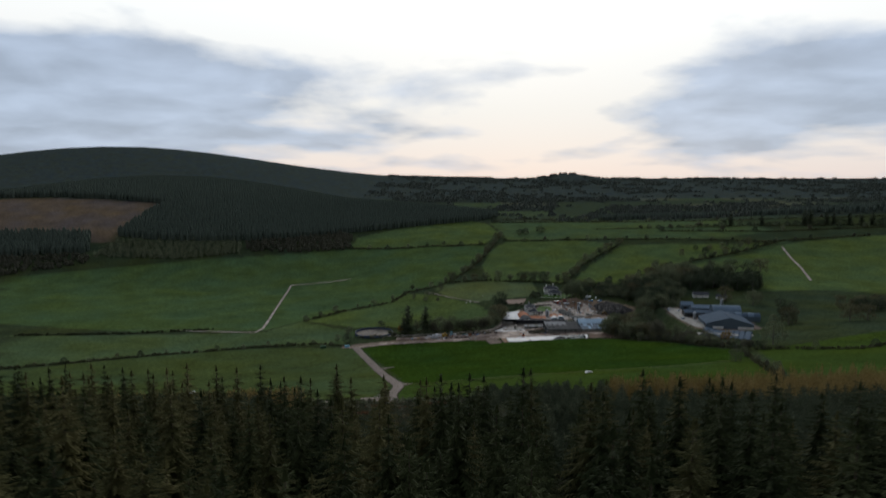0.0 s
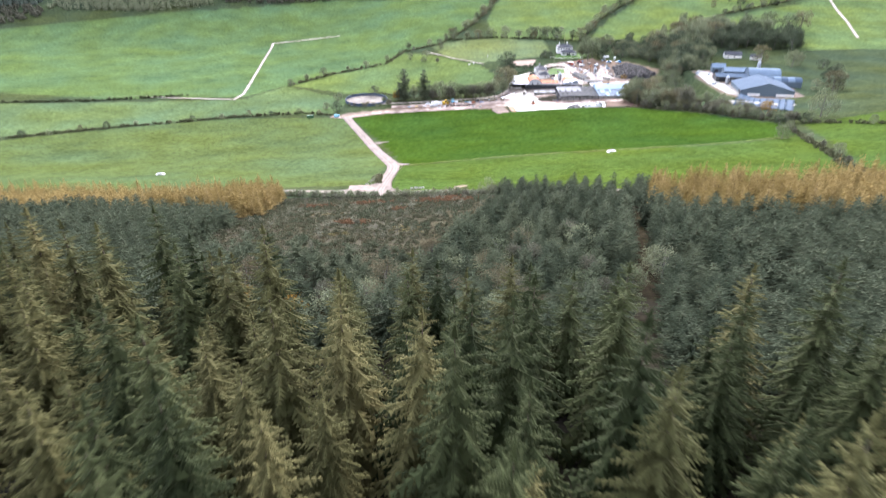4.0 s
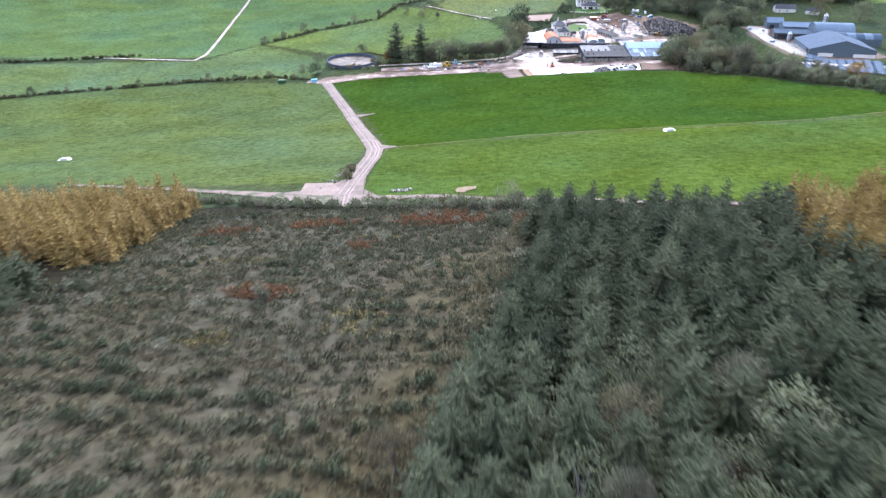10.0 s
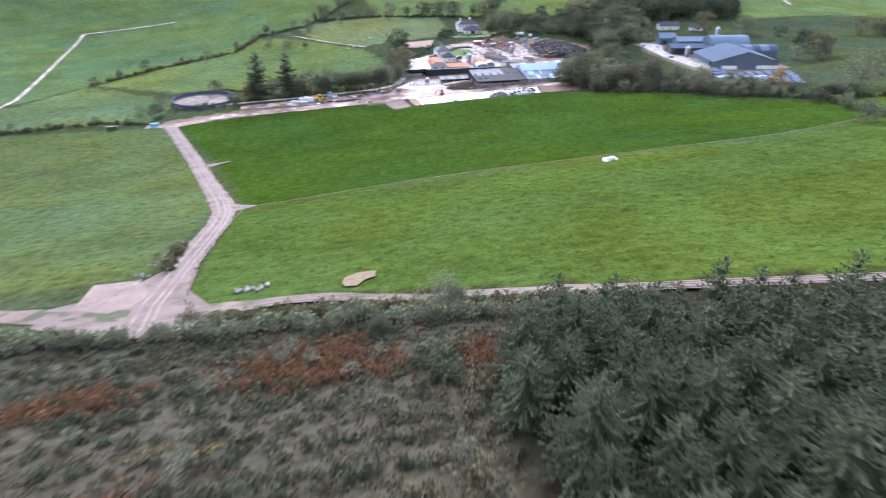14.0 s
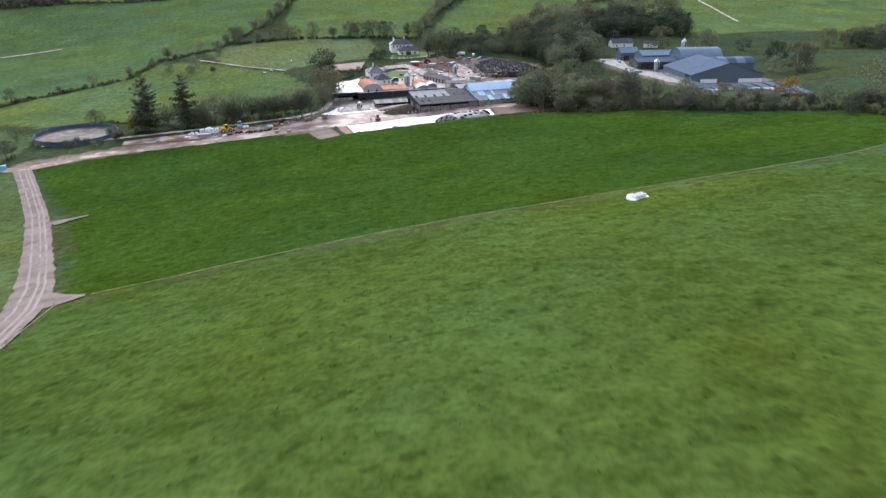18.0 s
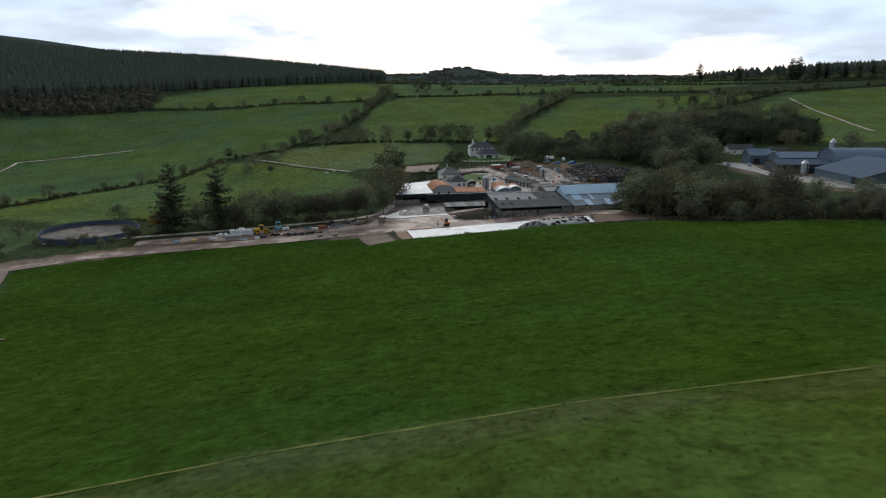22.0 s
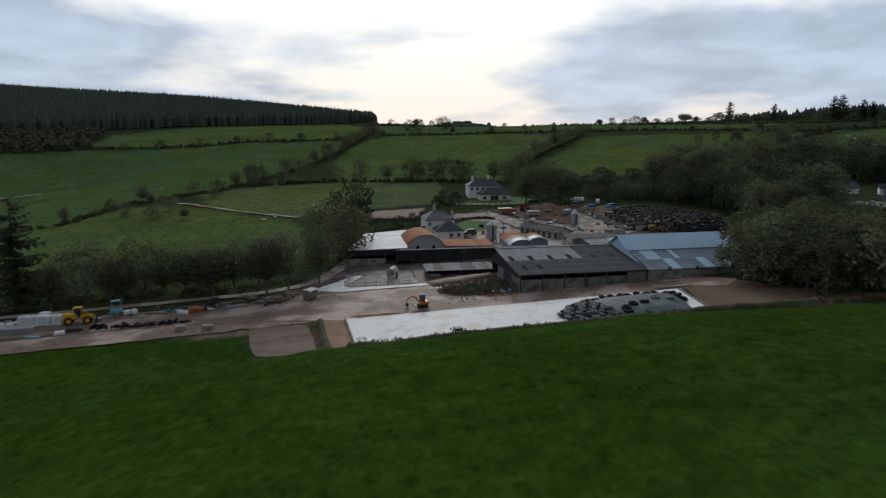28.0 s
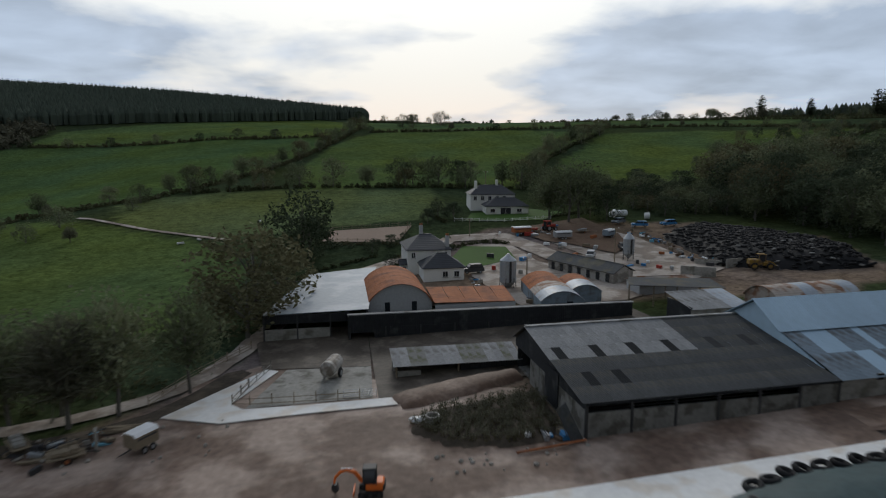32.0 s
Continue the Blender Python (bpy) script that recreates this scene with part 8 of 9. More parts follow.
def bin_of_soil(x, y, turn):
    ob = thing("tipping_bucket", "yellow-brown loader bucket full of soil", "bucket", (x, y, level(x, y) + 0.25), turn)
    part("shell", prism(bmesh.new(), [(-0.9, 0), (0.7, 0), (1.0, 1.0), (0.9, 1.0), (0.6, 0.1), (-0.8, 0.1), (-1.0, 1.3), (-1.1, 1.3)], -1.25, 1.25, "y"), M["bucket"], ob)
    for s in (-1.25, 1.2):
        part("cheek", prism(bmesh.new(), [(-0.9, 0), (0.7, 0), (1.0, 1.0), (-1.1, 1.3)], s, s + 0.05, "y"), M["bucket"], ob)
    bm = bmesh.new(); bmesh.ops.create_icosphere(bm, subdivisions=2, radius=1.0, matrix=Matrix.Translation((-0.05, 0, 0.75)) @ Matrix.Diagonal((0.85, 1.15, 0.45, 1)))
    part("soil", bm, M["earth"], ob)


bin_of_soil(69.2, 406.2, radians(60))


def loader(x, y, turn, label, paint="yellow"):
    ob = thing("wheel_loader", label, "loader", (x, y, level(x, y)), turn)
    part("rear_body", box(bmesh.new(), -1.3, 0, 1.5, 2.2, 1.7, 1.1, 0.15), M[paint], ob)
    part("front_frame", box(bmesh.new(), 1.2, 0, 1.1, 1.8, 1.0, 0.7, 0.1), M[paint], ob)
    cab = part("cab", box(bmesh.new(), 0.0, 0, 2.3, 1.3, 1.4, 1.4, 0.1), M["window"], ob)
    part("roof", box(bmesh.new(), 0, 0, 3.05, 1.45, 1.5, 0.14, 0.04), M[paint], cab)
    for u in (-0.6, 0.6):
        for v in (-0.65, 0.65):
            part("pillar", boxm(u, v, 2.3, 0.09, 0.09, 1.45), M[paint], cab)
    for u in (-1.5, 1.5):
        for v in (-1.0, 1.0):
            wheel(ob, u, v, 0.75, 0.75, 0.5, "y", paint)
    for v in (-0.6, 0.6):
        part("lift_arm", tube(bmesh.new(), [(0.8, v, 1.7), (2.0, v, 1.5), (2.9, v, 0.7)], [0.12, 0.13, 0.1], 6), M[paint], ob)
    part("bucket", prism(bmesh.new(), [(2.8, 0.9), (2.7, 0.1), (3.7, 0.1), (3.7, 0.2), (2.95, 0.25), (3.0, 0.95)], -1.3, 1.3, "y"), M["dark_steel"], ob)


loader(9.2, 437.0, radians(10), "yellow wheel loader parked beside the lane")
loader(152.3, 490.6, radians(-15), "mud-caked yellow wheel loader by the clamp wall", "bucket")


def car(name, x, y, turn, mat_, label, tall=1.0, l=4.4):
    ob = thing(name, label, "car", (x, y, level(x, y) + 0.15), turn)
    h = l / 2
    part("body", prism(bmesh.new(), [(-h, 0.35), (-h * 0.97, 0.95 * tall), (-h * 0.45, 1.0 * tall), (h * 0.98, 0.98 * tall), (h, 0.4)], -0.88, 0.88, "y"), M[mat_], ob)
    c = part("cabin", prism(bmesh.new(), [(-h * 0.55, 0.97 * tall), (-h * 0.25, 1.55 * tall), (h * 0.78, 1.58 * tall), (h * 0.93, 0.97 * tall)], -0.76, 0.76, "y"), M["window"], ob, "dark windows")
    part("roof", prism(bmesh.new(), [(-h * 0.27, 1.54 * tall), (-h * 0.22, 1.64 * tall), (h * 0.76, 1.66 * tall), (h * 0.8, 1.57 * tall)], -0.74, 0.74, "y"), M[mat_], c)
    for k in (0.0, 0.42):
        for s in (-0.77, 0.75):
            part("pillar", boxm(h * k, s + 0.01, 1.27 * tall, 0.09, 0.05, 0.6 * tall), M[mat_], c)
    for u in (-h * 0.62, h * 0.62):
        for s in (-0.82, 0.82):
            wheel(ob, u, s, 0.34, 0.34, 0.2, "y")
    for s in (-0.62, 0.62):
        part("headlight", boxm(-h * 0.99, s, 0.78 * tall, 0.06, 0.35, 0.16), M["white_paint"], ob)
        part("tail_light", boxm(h * 0.985, s, 0.85 * tall, 0.06, 0.22, 0.2), M["red"], ob)
    part("bumper", boxm(-h, 0, 0.42, 0.16, 1.7, 0.2), M["dark_steel"], ob)


car("off_road_car", 97.6, 505.6, radians(8), "dark_steel", "dark blue-grey off-road car beside the farmhouse", 1.15, 4.7)
car("pickup", 160.5, 540.2, radians(5), "blue", "blue car parked at the top of the yard", 1.0)
car("white_car", 209, 486, radians(-20), "white_paint", "white car parked in the pale yard", 0.95)
car("parked_car", 126, 512, radians(60), "steel", "silver car parked behind the calf house", 0.95)
car("parked_car", 217, 466, radians(10), "red", "dark red car by the blue sheds", 0.95)


def livestock_trailer(x, y, turn, l=4.2, mat_="steel", label="grey livestock trailer parked in the yard"):
    ob = thing("livestock_trailer", label, "trailer", (x, y, level(x, y) + 0.1), turn)
    pts_ = [(-0.85, 0.7)] + [(-0.85, 1.9), (-0.6, 2.15), (0.6, 2.15), (0.85, 1.9)] + [(0.85, 0.7)]
    part("box", prism(bmesh.new(), [(u, z) for u, z in pts_], -l / 2, l / 2, "x"), M[mat_], ob)
    part("roof", prism(bmesh.new(), [(-0.9, 1.9), (-0.62, 2.2), (0.62, 2.2), (0.9, 1.9), (0.84, 1.88), (0.6, 2.12), (-0.6, 2.12), (-0.84, 1.88)], -l / 2 - 0.05, l / 2 + 0.05, "x"), M["plastic"], ob)
    for s in (-0.92, 0.92):
        wheel(ob, -0.45, s, 0.4, 0.38, 0.22, "y"); wheel(ob, 0.45, s, 0.4, 0.38, 0.22, "y")
        part("vent", boxm(0, s * 0.94, 1.6, l * 0.8, 0.03, 0.18), M["dark_steel"], ob)
    part("drawbar", tube(bmesh.new(), [(-l / 2, 0, 0.6), (-l / 2 - 1.3, 0, 0.5)], [0.07, 0.05], 6), M["dark_steel"], ob)


livestock_trailer(127, 532, radians(5), 4.5)
livestock_trailer(50.6, 441.2, radians(55), 2.6, "timber", "small grey box trailer with a pale roof")

# slurry tanker in the cattle yard
tk = thing("slurry_tanker", "dirty white cylindrical tanker in the cattle yard", "tanker", (68.6, 455.5, level(68.6, 455.5) + 0.1), radians(70))
part("barrel", tube(bmesh.new(), [(-1.9, 0, 1.5), (-1.6, 0, 1.5), (1.6, 0, 1.5), (1.9, 0, 1.5)], [0.5, 0.95, 0.95, 0.5], 16), M["tank_white"], tk)
for s in (-1.0, 1.0):
    wheel(tk, 0.2, s, 0.6, 0.6, 0.4, "y")
part("drawbar", tube(bmesh.new(), [(1.7, 0, 0.8), (3.2, 0, 0.6)], [0.09, 0.07], 6), M["dark_steel"], tk)


# pens, gates and fences
def rail_fence(line, label, rails=(0.4, 0.8, 1.15), step=2.4, mat_="timber", h=1.3, name="fence", width=0.1):
    ob = thing(name, label, "fence", (0, 0, 0))
    q = resample(line, step)
    for p in q:
        part("post", boxm(p[0], p[1], gz(*p) + h / 2, width, width, h + 0.3), M[mat_], ob)
    for p, r in zip(q, q[1:]):
        for z in rails:
            part("rail", tube(bmesh.new(), [(p[0], p[1], gz(*p) + z), (r[0], r[1], gz(*r) + z)], [0.045, 0.045], 5), M[mat_], ob)
    return ob


rail_fence([(58.9, 454.6), (57.6, 449.6), (66, 448.6), (73, 447.9)], "timber rail fence round the cattle pen", (0.35, 0.95))
rail_fence([(61, 460), (58.2, 452)], "concrete-posted rail along the apron", (0.4, 0.9), 2.0, "concrete")
rail_fence([(48.5, 452), (52, 460), (58.5, 470)], "timber fence beside the lane", (0.4, 0.8, 1.15))
rail_fence([(67, 543), (70, 555.5), (92, 557.5), (86, 538.6), (67, 543)], "dark timber fence round the arena", (0.5, 1.0), 2.6, "timber", 1.2)
rail_fence([(105, 561), (118, 557), (134, 558)], "white wall and rail before the white house", (0.4, 0.8), 2.4, "white_paint", 1.0)
rail_fence([(-14, 184), (-15.5, 200), (-15.5, 214), (-14, 236), (-13, 254)], "old post and wire fence along the track", (0.8,), 4.0, "timber", 1.1, width=0.12)
gate = thing("field_gate", "galvanised tubular gate of the pen", "gate", (69.8, 448.4, level(70, 448.4)), radians(-3))
for z in (0.15, 0.4, 0.65, 0.9, 1.15):
    part("bar", tube(bmesh.new(), [(0, 0, z), (3.6, 0, z)], [0.03, 0.03], 6), M["steel"], gate)
for x0 in (0, 0.9, 1.8, 2.7, 3.6):
    part("upright", tube(bmesh.new(), [(x0, 0, 0.1), (x0 + (0.4 if 0 < x0 < 3.6 else 0), 0, 1.18)], [0.03, 0.03], 6), M["steel"], gate)
frame_ = thing("steel_rack", "dark steel rack standing on the concrete corner", "rack", (58.9, 406.6, level(58.9, 406.6) + 0.25), radians(15))
for x0 in (-0.6, 0.6):
    for y0 in (-0.4, 0.4):
        part("upright", boxm(x0, y0, 0.9, 0.08, 0.08, 1.8), M["dark_steel"], frame_)
for z in (0.5, 1.1, 1.78):
    for y0 in (-0.4, 0.4):
        part("crossbar", boxm(0, y0, z, 1.2, 0.07, 0.07), M["dark_steel"], frame_)

# weed-grown hollow and earth ramp before the big shed
mound("earth_ramp", [(74.5, 447.5), (76, 443.5), (84, 446), (91, 449), (91, 452.5), (83, 451), (77, 449)], 0.7, M["wet_earth"], "muddy earth ramp up to the shed door", "ramp", 0.8, 1.6, 0.1, "stuff")
mound("weed_mound", [(75.5, 438.5), (79, 434), (86, 432.2), (90.8, 434.5), (91, 445.5), (84, 444), (78, 443)], 0.5, M["dark_soil"], "overgrown hollow of dark soil", "mound", 0.8, 2.0, 0.4, "stuff")
pts = grid_in([(76, 439), (79, 435), (86, 433), (90.2, 435), (90.4, 445), (84, 443.5), (79, 442.5)], 0.55, 0.2, 0.2, 0.8, 73)
pl = np.c_[pts, land_z(*pts.T) + 0.6, rng.uniform(0, 6.28, len(pts)), rng.uniform(0.5, 1.0, len(pts)), rng.uniform(0.4, 0.9, len(pts))]
tagged(new("weeds", scatter_mesh("weeds", *twig_arrays(1.5, 1.2, 34, 61), pl, M["twig"])), "tall dead weeds on the mound", "weeds", kind="stuff")
tagged(new("weeds", scatter_mesh("weeds", *bush_arrays(20, 1.1, 0.6, 0.12, 62), pl, M["heath_dry"])), "brown-green weeds on the mound", "weeds", kind="stuff")
ring_ = thing("concrete_ring", "concrete well ring on the mound edge", "well ring", (78.3, 439.4, level(78.3, 439.4) + 0.2))
bm = bmesh.new()
prof = [(0.75, 0), (0.75, 1.0), (0.6, 1.0), (0.6, 0)]
for k in range(16):
    a0, a1 = 2 * math.pi * k / 16, 2 * math.pi * (k + 1) / 16
    for (r0, z0), (r1, z1) in zip(prof, prof[1:] + prof[:1]):
        bm.faces.new([bm.verts.new((r * math.cos(a), r * math.sin(a), z)) for r, z, a in ((r0, z0, a0), (r0, z0, a1), (r1, z1, a1), (r1, z1, a0))])
bmesh.ops.remove_doubles(bm, verts=bm.verts[:], dist=0.001); bmesh.ops.recalc_face_normals(bm, faces=bm.faces[:])
part("ring", bm, M["concrete"], ring_)

bag_ = thing("torn_sack", "torn white plastic sacks beside the well ring", "sack", (77.2, 440.4, level(77.2, 440.4) + 0.1), 0.3)
for u, v, s_ in ((0, 0, 0.7), (0.7, 0.4, 0.5), (-0.5, 0.5, 0.45)):
    bm = bmesh.new(); bmesh.ops.create_icosphere(bm, subdivisions=2, radius=s_, matrix=Matrix.Translation((u, v, 0.25)) @ Matrix.Diagonal((1.2, 0.8, 0.55, 1)))
    for w_ in bm.verts:
        w_.co += Vector((noise.noise(w_.co * 3.0), noise.noise(w_.co * 3.0 + Vector((5, 0, 0))), 0)) * 0.2
    part("sack", bm, M["plastic"], bag_)
pipe_ = thing("drain_pipe", "long brown plastic pipe lying beside the shed", "pipe", (0, 0, 0))
part("pipe", tube(bmesh.new(), [(84.6, 431.4, gz(84.6, 431.4) + 0.42), (88, 431.7, gz(88, 431.7) + 0.42), (91.4, 432.0, gz(91.4, 432) + 0.5)], [0.11, 0.11, 0.11], 8), M["rust"], pipe_)

# earth banks round the pad and the scrape
def bank(line, h, w, mat_, label, name="earth_bank", seed=0):
    q = resample(line, 1.2)
    d = np.gradient(q, axis=0); d /= np.hypot(*d.T)[:, None]
    s = np.c_[-d[:, 1], d[:, 0]]
    V = []
    for i, p in enumerate(q):
        k = h * (0.9 + 0.3 * noise.noise((p[0] * 0.22, p[1] * 0.22, seed)))
        for u, z in ((-1, -0.2), (-0.45, 0.7), (0, 1.0), (0.45, 0.75), (1, -0.2)):
            c = p + s[i] * u * w / 2
            V.append((c[0], c[1], gz(*c) + z * k))
    n = len(q)
    ix = np.arange(n * 5).reshape(n, 5)
    f = np.stack([ix[:-1, :-1], ix[1:, :-1], ix[1:, 1:], ix[:-1, 1:]], -1).reshape(-1, 4)[:, ::-1]
    tagged(new(name, np_mesh(name, V, f, (M[mat_],), True)), label, "bank", kind="stuff")


bank([(56.5, 401.6), (80, 401.4), (100, 401.5), (119, 401.9), (130, 398.6)], 1.5, 3.6, "bank_turf", "dark earth bank along the field side of the pad")
bank([(52.6, 424.5), (53.2, 414), (54.4, 404), (57, 403.4)], 0.8, 1.6, "bank_turf", "dug earth bank beside the scrape")
bank([(38, 428.2), (46, 426.6), (52.4, 424.6)], 0.3, 2.0, "earth", "low earth bank at the yard edge")
bank([(-30, 430.5), (0, 429.5), (20, 430), (36, 428.6)], 0.35, 1.4, "earth", "low earth edge between field and road")
q = resample([(57, 400.4), (80, 400.2), (100, 400.3), (119, 400.3)], 0.7)
scatter("bank_grass", "rough grass and weeds along the earth bank", "grass", q + rng.normal(0, 0.5, q.shape), bush_arrays(24, 1.2, 0.5, 0.13, 63), "hedge", (0.5, 1.0), (0.5, 1.1), 64)

for yy, hh in ((401.2, 0.6), (402.1, 0.5), (402.9, 0.45)):
    q = resample([(57, yy), (80, yy - 0.2), (100, yy - 0.1), (119, yy + 0.2)], 0.8)
    q = q[rng.random(len(q)) < 0.75] if len(q) else q
    g_ = np.c_[q + rng.normal(0, 0.25, q.shape), land_z(*q.T) + (1.1 if yy < 402.5 else 0.5), rng.uniform(0, 6.28, len(q)), rng.uniform(0.5, 1.0, len(q)), rng.uniform(0.5, 1.2, len(q)) * hh * 2]
    tagged(new("bank_grass", scatter_mesh("bank_grass", *bush_arrays(24, 1.3, 0.5, 0.12, 65), g_, M["hedge"])), "dark rough grass and weeds on the earth bank", "grass", kind="stuff")

# clutter along the farm road
def block(name, label, category, x, y, sx, sy, sz, mat_, turn=0.0, bevel=0.08):
    ob = thing(name, label, category, (x, y, level(x, y) - 0.02), turn)
    part("body", box(bmesh.new(), 0, 0, sz / 2, sx, sy, sz, bevel), M[mat_], ob)
    return ob


def wrapped(x, y, r=0.62, l=1.2, mat_="plastic", label="white-wrapped silage bale by the trees"):
    ob = thing("wrapped_bale", label, "bale", (x, y, level(x, y)), rng.uniform(0, 3))
    part("bale", tube(bmesh.new(), [(-l / 2, 0, r), (-l / 2 + 0.1, 0, r), (l / 2 - 0.1, 0, r), (l / 2, 0, r)], [r * 0.85, r, r, r * 0.85], 14), M[mat_], ob)


for x, y in ((-0.4, 438.2), (1.6, 438.0), (3.5, 437.8), (5.4, 437.5), (2.4, 440.2)):
    ob = block("white_crate", "stack of white wrapped pallets beside the farm road", "pallet", x, y, 1.7, 1.5, 1.9, "plastic", rng.uniform(-0.2, 0.2), 0.12)
    part("pallet_base", boxm(0, 0, 0.06, 1.75, 1.55, 0.1), M["timber"], ob)
    part("strap", boxm(0, -0.76, 1.0, 0.06, 0.03, 1.8), M["blue"], ob)
for x, y in ((-2.6, 437.6), (-4.2, 437.9), (7.0, 438.8), (16.4, 440.6), (17.6, 440.9)):
    block("bulk_bag", "white bulk bag beside the farm road", "bag", x, y, 1.1, 1.1, 1.0, "plastic", rng.uniform(0, 1), 0.2)
# low stacks of grey poles and boards behind the road
for cx, cy, ln, n_ in ((22.3, 439.6, 4.4, 7), (37, 440.2, 4.0, 6), (47.6, 446.5, 4.5, 8), (41.5, 441.6, 3.4, 5)):
    ob = thing("timber_pile", "loose pile of weathered grey timber", "timber", (cx, cy, level(cx, cy)), rng.normal(0, 0.15), "timber piles")
    for k in range(n_):
        part("board", box(bmesh.new(), rng.normal(0, 0.3), (k % 4) * 0.32 - 0.5, 0.12 + 0.16 * (k // 4), ln * rng.uniform(0.7, 1.0), 0.26, 0.12, 0.0, Euler((0, 0, rng.normal(0, 0.12))).to_matrix().to_4x4()), M["timber"], ob)
for k in range(26):
    x, y = rng.uniform(-14, 48), 440.5 + rng.normal(0, 1.2)
    block("scrap", "small piece of discarded farm scrap", "scrap", x, y, rng.uniform(0.4, 1.4), rng.uniform(0.3, 0.8), rng.uniform(0.2, 0.6), ("plastic", "rust", "steel", "timber", "dark_steel", "concrete")[k % 6], rng.uniform(0, 3), 0.04)
for x, y in ((152, 556), (153.6, 556.4), (155.2, 556), (153, 557.6), (159.6, 550.5), (151, 555)):
    wrapped(x, y, 0.95, 1.5)
bx_ = block("grey_skip", "grey metal skip at the field edge", "skip", 0.5, 433.2, 5.2, 2.0, 1.3, "steel", 0.05)
for k in (-2, -1, 0, 1, 2):
    part("rib", boxm(k, -1.03, 0.65, 0.1, 0.08, 1.2), M["steel"], bx_)
cabx = thing("blue_cab", "blue forklift cab without its mast", "forklift", (14.6, 440.6, level(14.6, 440.6)), radians(15))
part("body", box(bmesh.new(), 0, 0, 0.8, 2.2, 1.3, 1.0, 0.1), M["teal"], cabx)
for u in (-0.7, 0.7):
    for v in (-0.55, 0.55):
        part("pillar", boxm(u, v, 2.1, 0.09, 0.09, 1.7), M["teal"], cabx)
        wheel(cabx, u, v * 1.2, 0.4, 0.4, 0.25, "y")
part("roof", box(bmesh.new(), 0, 0, 2.95, 1.6, 1.3, 0.1, 0.03), M["teal"], cabx)
for i in range(34):
    x = rng.uniform(12, 30)
    y = np.interp(x, [12, 30], [432.2, 431.2]) + rng.normal(0, 0.5)
    tyre("dark" if i % 3 else "big", x, y, gz(x, y) + 0.3, (rng.normal(0, 0.5), rng.normal(0, 0.5)), "tyres at the field edge", "old tyre dumped at the field edge")
for x, y, sx, sy, sz, m_, lab, nm in ((28.9, 426.6, 1.6, 1.3, 0.9, "stone", "pale concrete block at the field edge", "concrete_block"), (33.6, 425.6, 1.7, 1.2, 0.9, "concrete", "grey concrete block at the field edge", "concrete_block"),
                                      (29, 431, 3, 1.2, 0.25, "concrete", "broken grey concrete slab on the verge", "concrete_slab"), (29.3, 438.6, 2.6, 1.4, 1.0, "rust", "faded orange machine hopper beside the road", "hopper"),
                                      (27, 438.0, 2.2, 0.7, 0.7, "plastic", "bent white plastic sheet on the verge", "sheet"), (35.4, 439.2, 3.4, 0.7, 0.35, "blue", "blue plastic sheet on the ground", "sheet"),
                                      (-6, 434, 2.2, 1.2, 0.5, "plastic", "torn white plastic wrap on the verge", "wrap"), (-12, 433.5, 2, 1.0, 0.4, "yellow", "heap of yellow plastic drums on the verge", "drums"),
                                      (4.3, 429.9, 2.4, 0.8, 0.3, "teal", "crumpled blue sheet on the verge", "sheet"), (8.4, 430.2, 1.6, 1.0, 0.7, "plastic", "white sack on the verge", "sack"),
                                      (10.2, 431.6, 2.6, 0.9, 0.7, "dark_steel", "rusty dark machine frame on the verge", "machine_frame"), (33, 442.8, 4.5, 0.6, 0.4, "timber", "low stack of grey timber by the lane", "timber_stack"),
                                      (43.5, 441.8, 3.0, 1.4, 0.6, "timber", "flat timber trailer bed by the lane", "trailer_bed"), (46.2, 442.4, 0.3, 1.2, 2.2, "concrete", "grey concrete block standing on end", "concrete_block"),
                                      (-17, 432, 1.6, 1.0, 0.6, "teal", "pale blue plastic barrel pair", "barrel"), (-66, 409.5, 3.6, 1.5, 1.7, "teal", "pale blue box trailer by the hedge", "trailer"),
                                      (-84, 408.5, 4.5, 1.6, 1.7, "green", "green trailer by the hedge", "trailer"), (126, 433, 1.0, 0.7, 0.5, "stone", "loose stones by the pad", "stones")):
    block(nm, lab, nm.replace("_", " "), x, y, sx, sy, sz, m_, rng.uniform(-0.4, 0.4))
for k in range(14):
    x, y = rng.uniform(58, 72), 424.9 + rng.normal(0, 0.25)
    bm = bmesh.new(); tube(bm, [(-rng.uniform(0.8, 2.6), 0, 0.08), (rng.uniform(0.8, 2.6), 0.1, 0.1)], [0.06, 0.05], 5)
    ob = thing("steel_bar", "rusty reinforcing bar lying at the pad edge", "bar", (x, y, level(x, y) + 0.2), rng.normal(0, 0.15), "bars at the pad edge")
    part("bar", bm, M["rust"], ob)
for k in range(46):
    x, y = (rng.uniform(76, 92), rng.uniform(429, 433)) if k % 2 else (rng.uniform(38, 60), rng.uniform(438, 446))
    bm = bmesh.new(); bmesh.ops.create_icosphere(bm, subdivisions=1, radius=rng.uniform(0.1, 0.3))
    for v in bm.verts:
        v.co *= rng.uniform(0.75, 1.2)
    ob = thing("stone", "loose grey stone on the mud", "stone", (x, y, gz(x, y) + 0.25), 0, "loose stones")
    part("stone", bm, M["stone"], ob)
# small stone heap beside the lower track
for k in range(16):
    x, y = -6 + rng.normal(0, 1.3), 186.4 + rng.normal(0, 0.5)
    bm = bmesh.new(); bmesh.ops.create_icosphere(bm, subdivisions=1, radius=rng.uniform(0.25, 0.5))
    for v in bm.verts:
        v.co *= rng.uniform(0.75, 1.2)
    part("boulder", bm, M["stone"], thing("boulder", "grey boulder beside the track", "boulder", (x, y, gz(x, y) + 0.2), 0, "boulders by the track"))

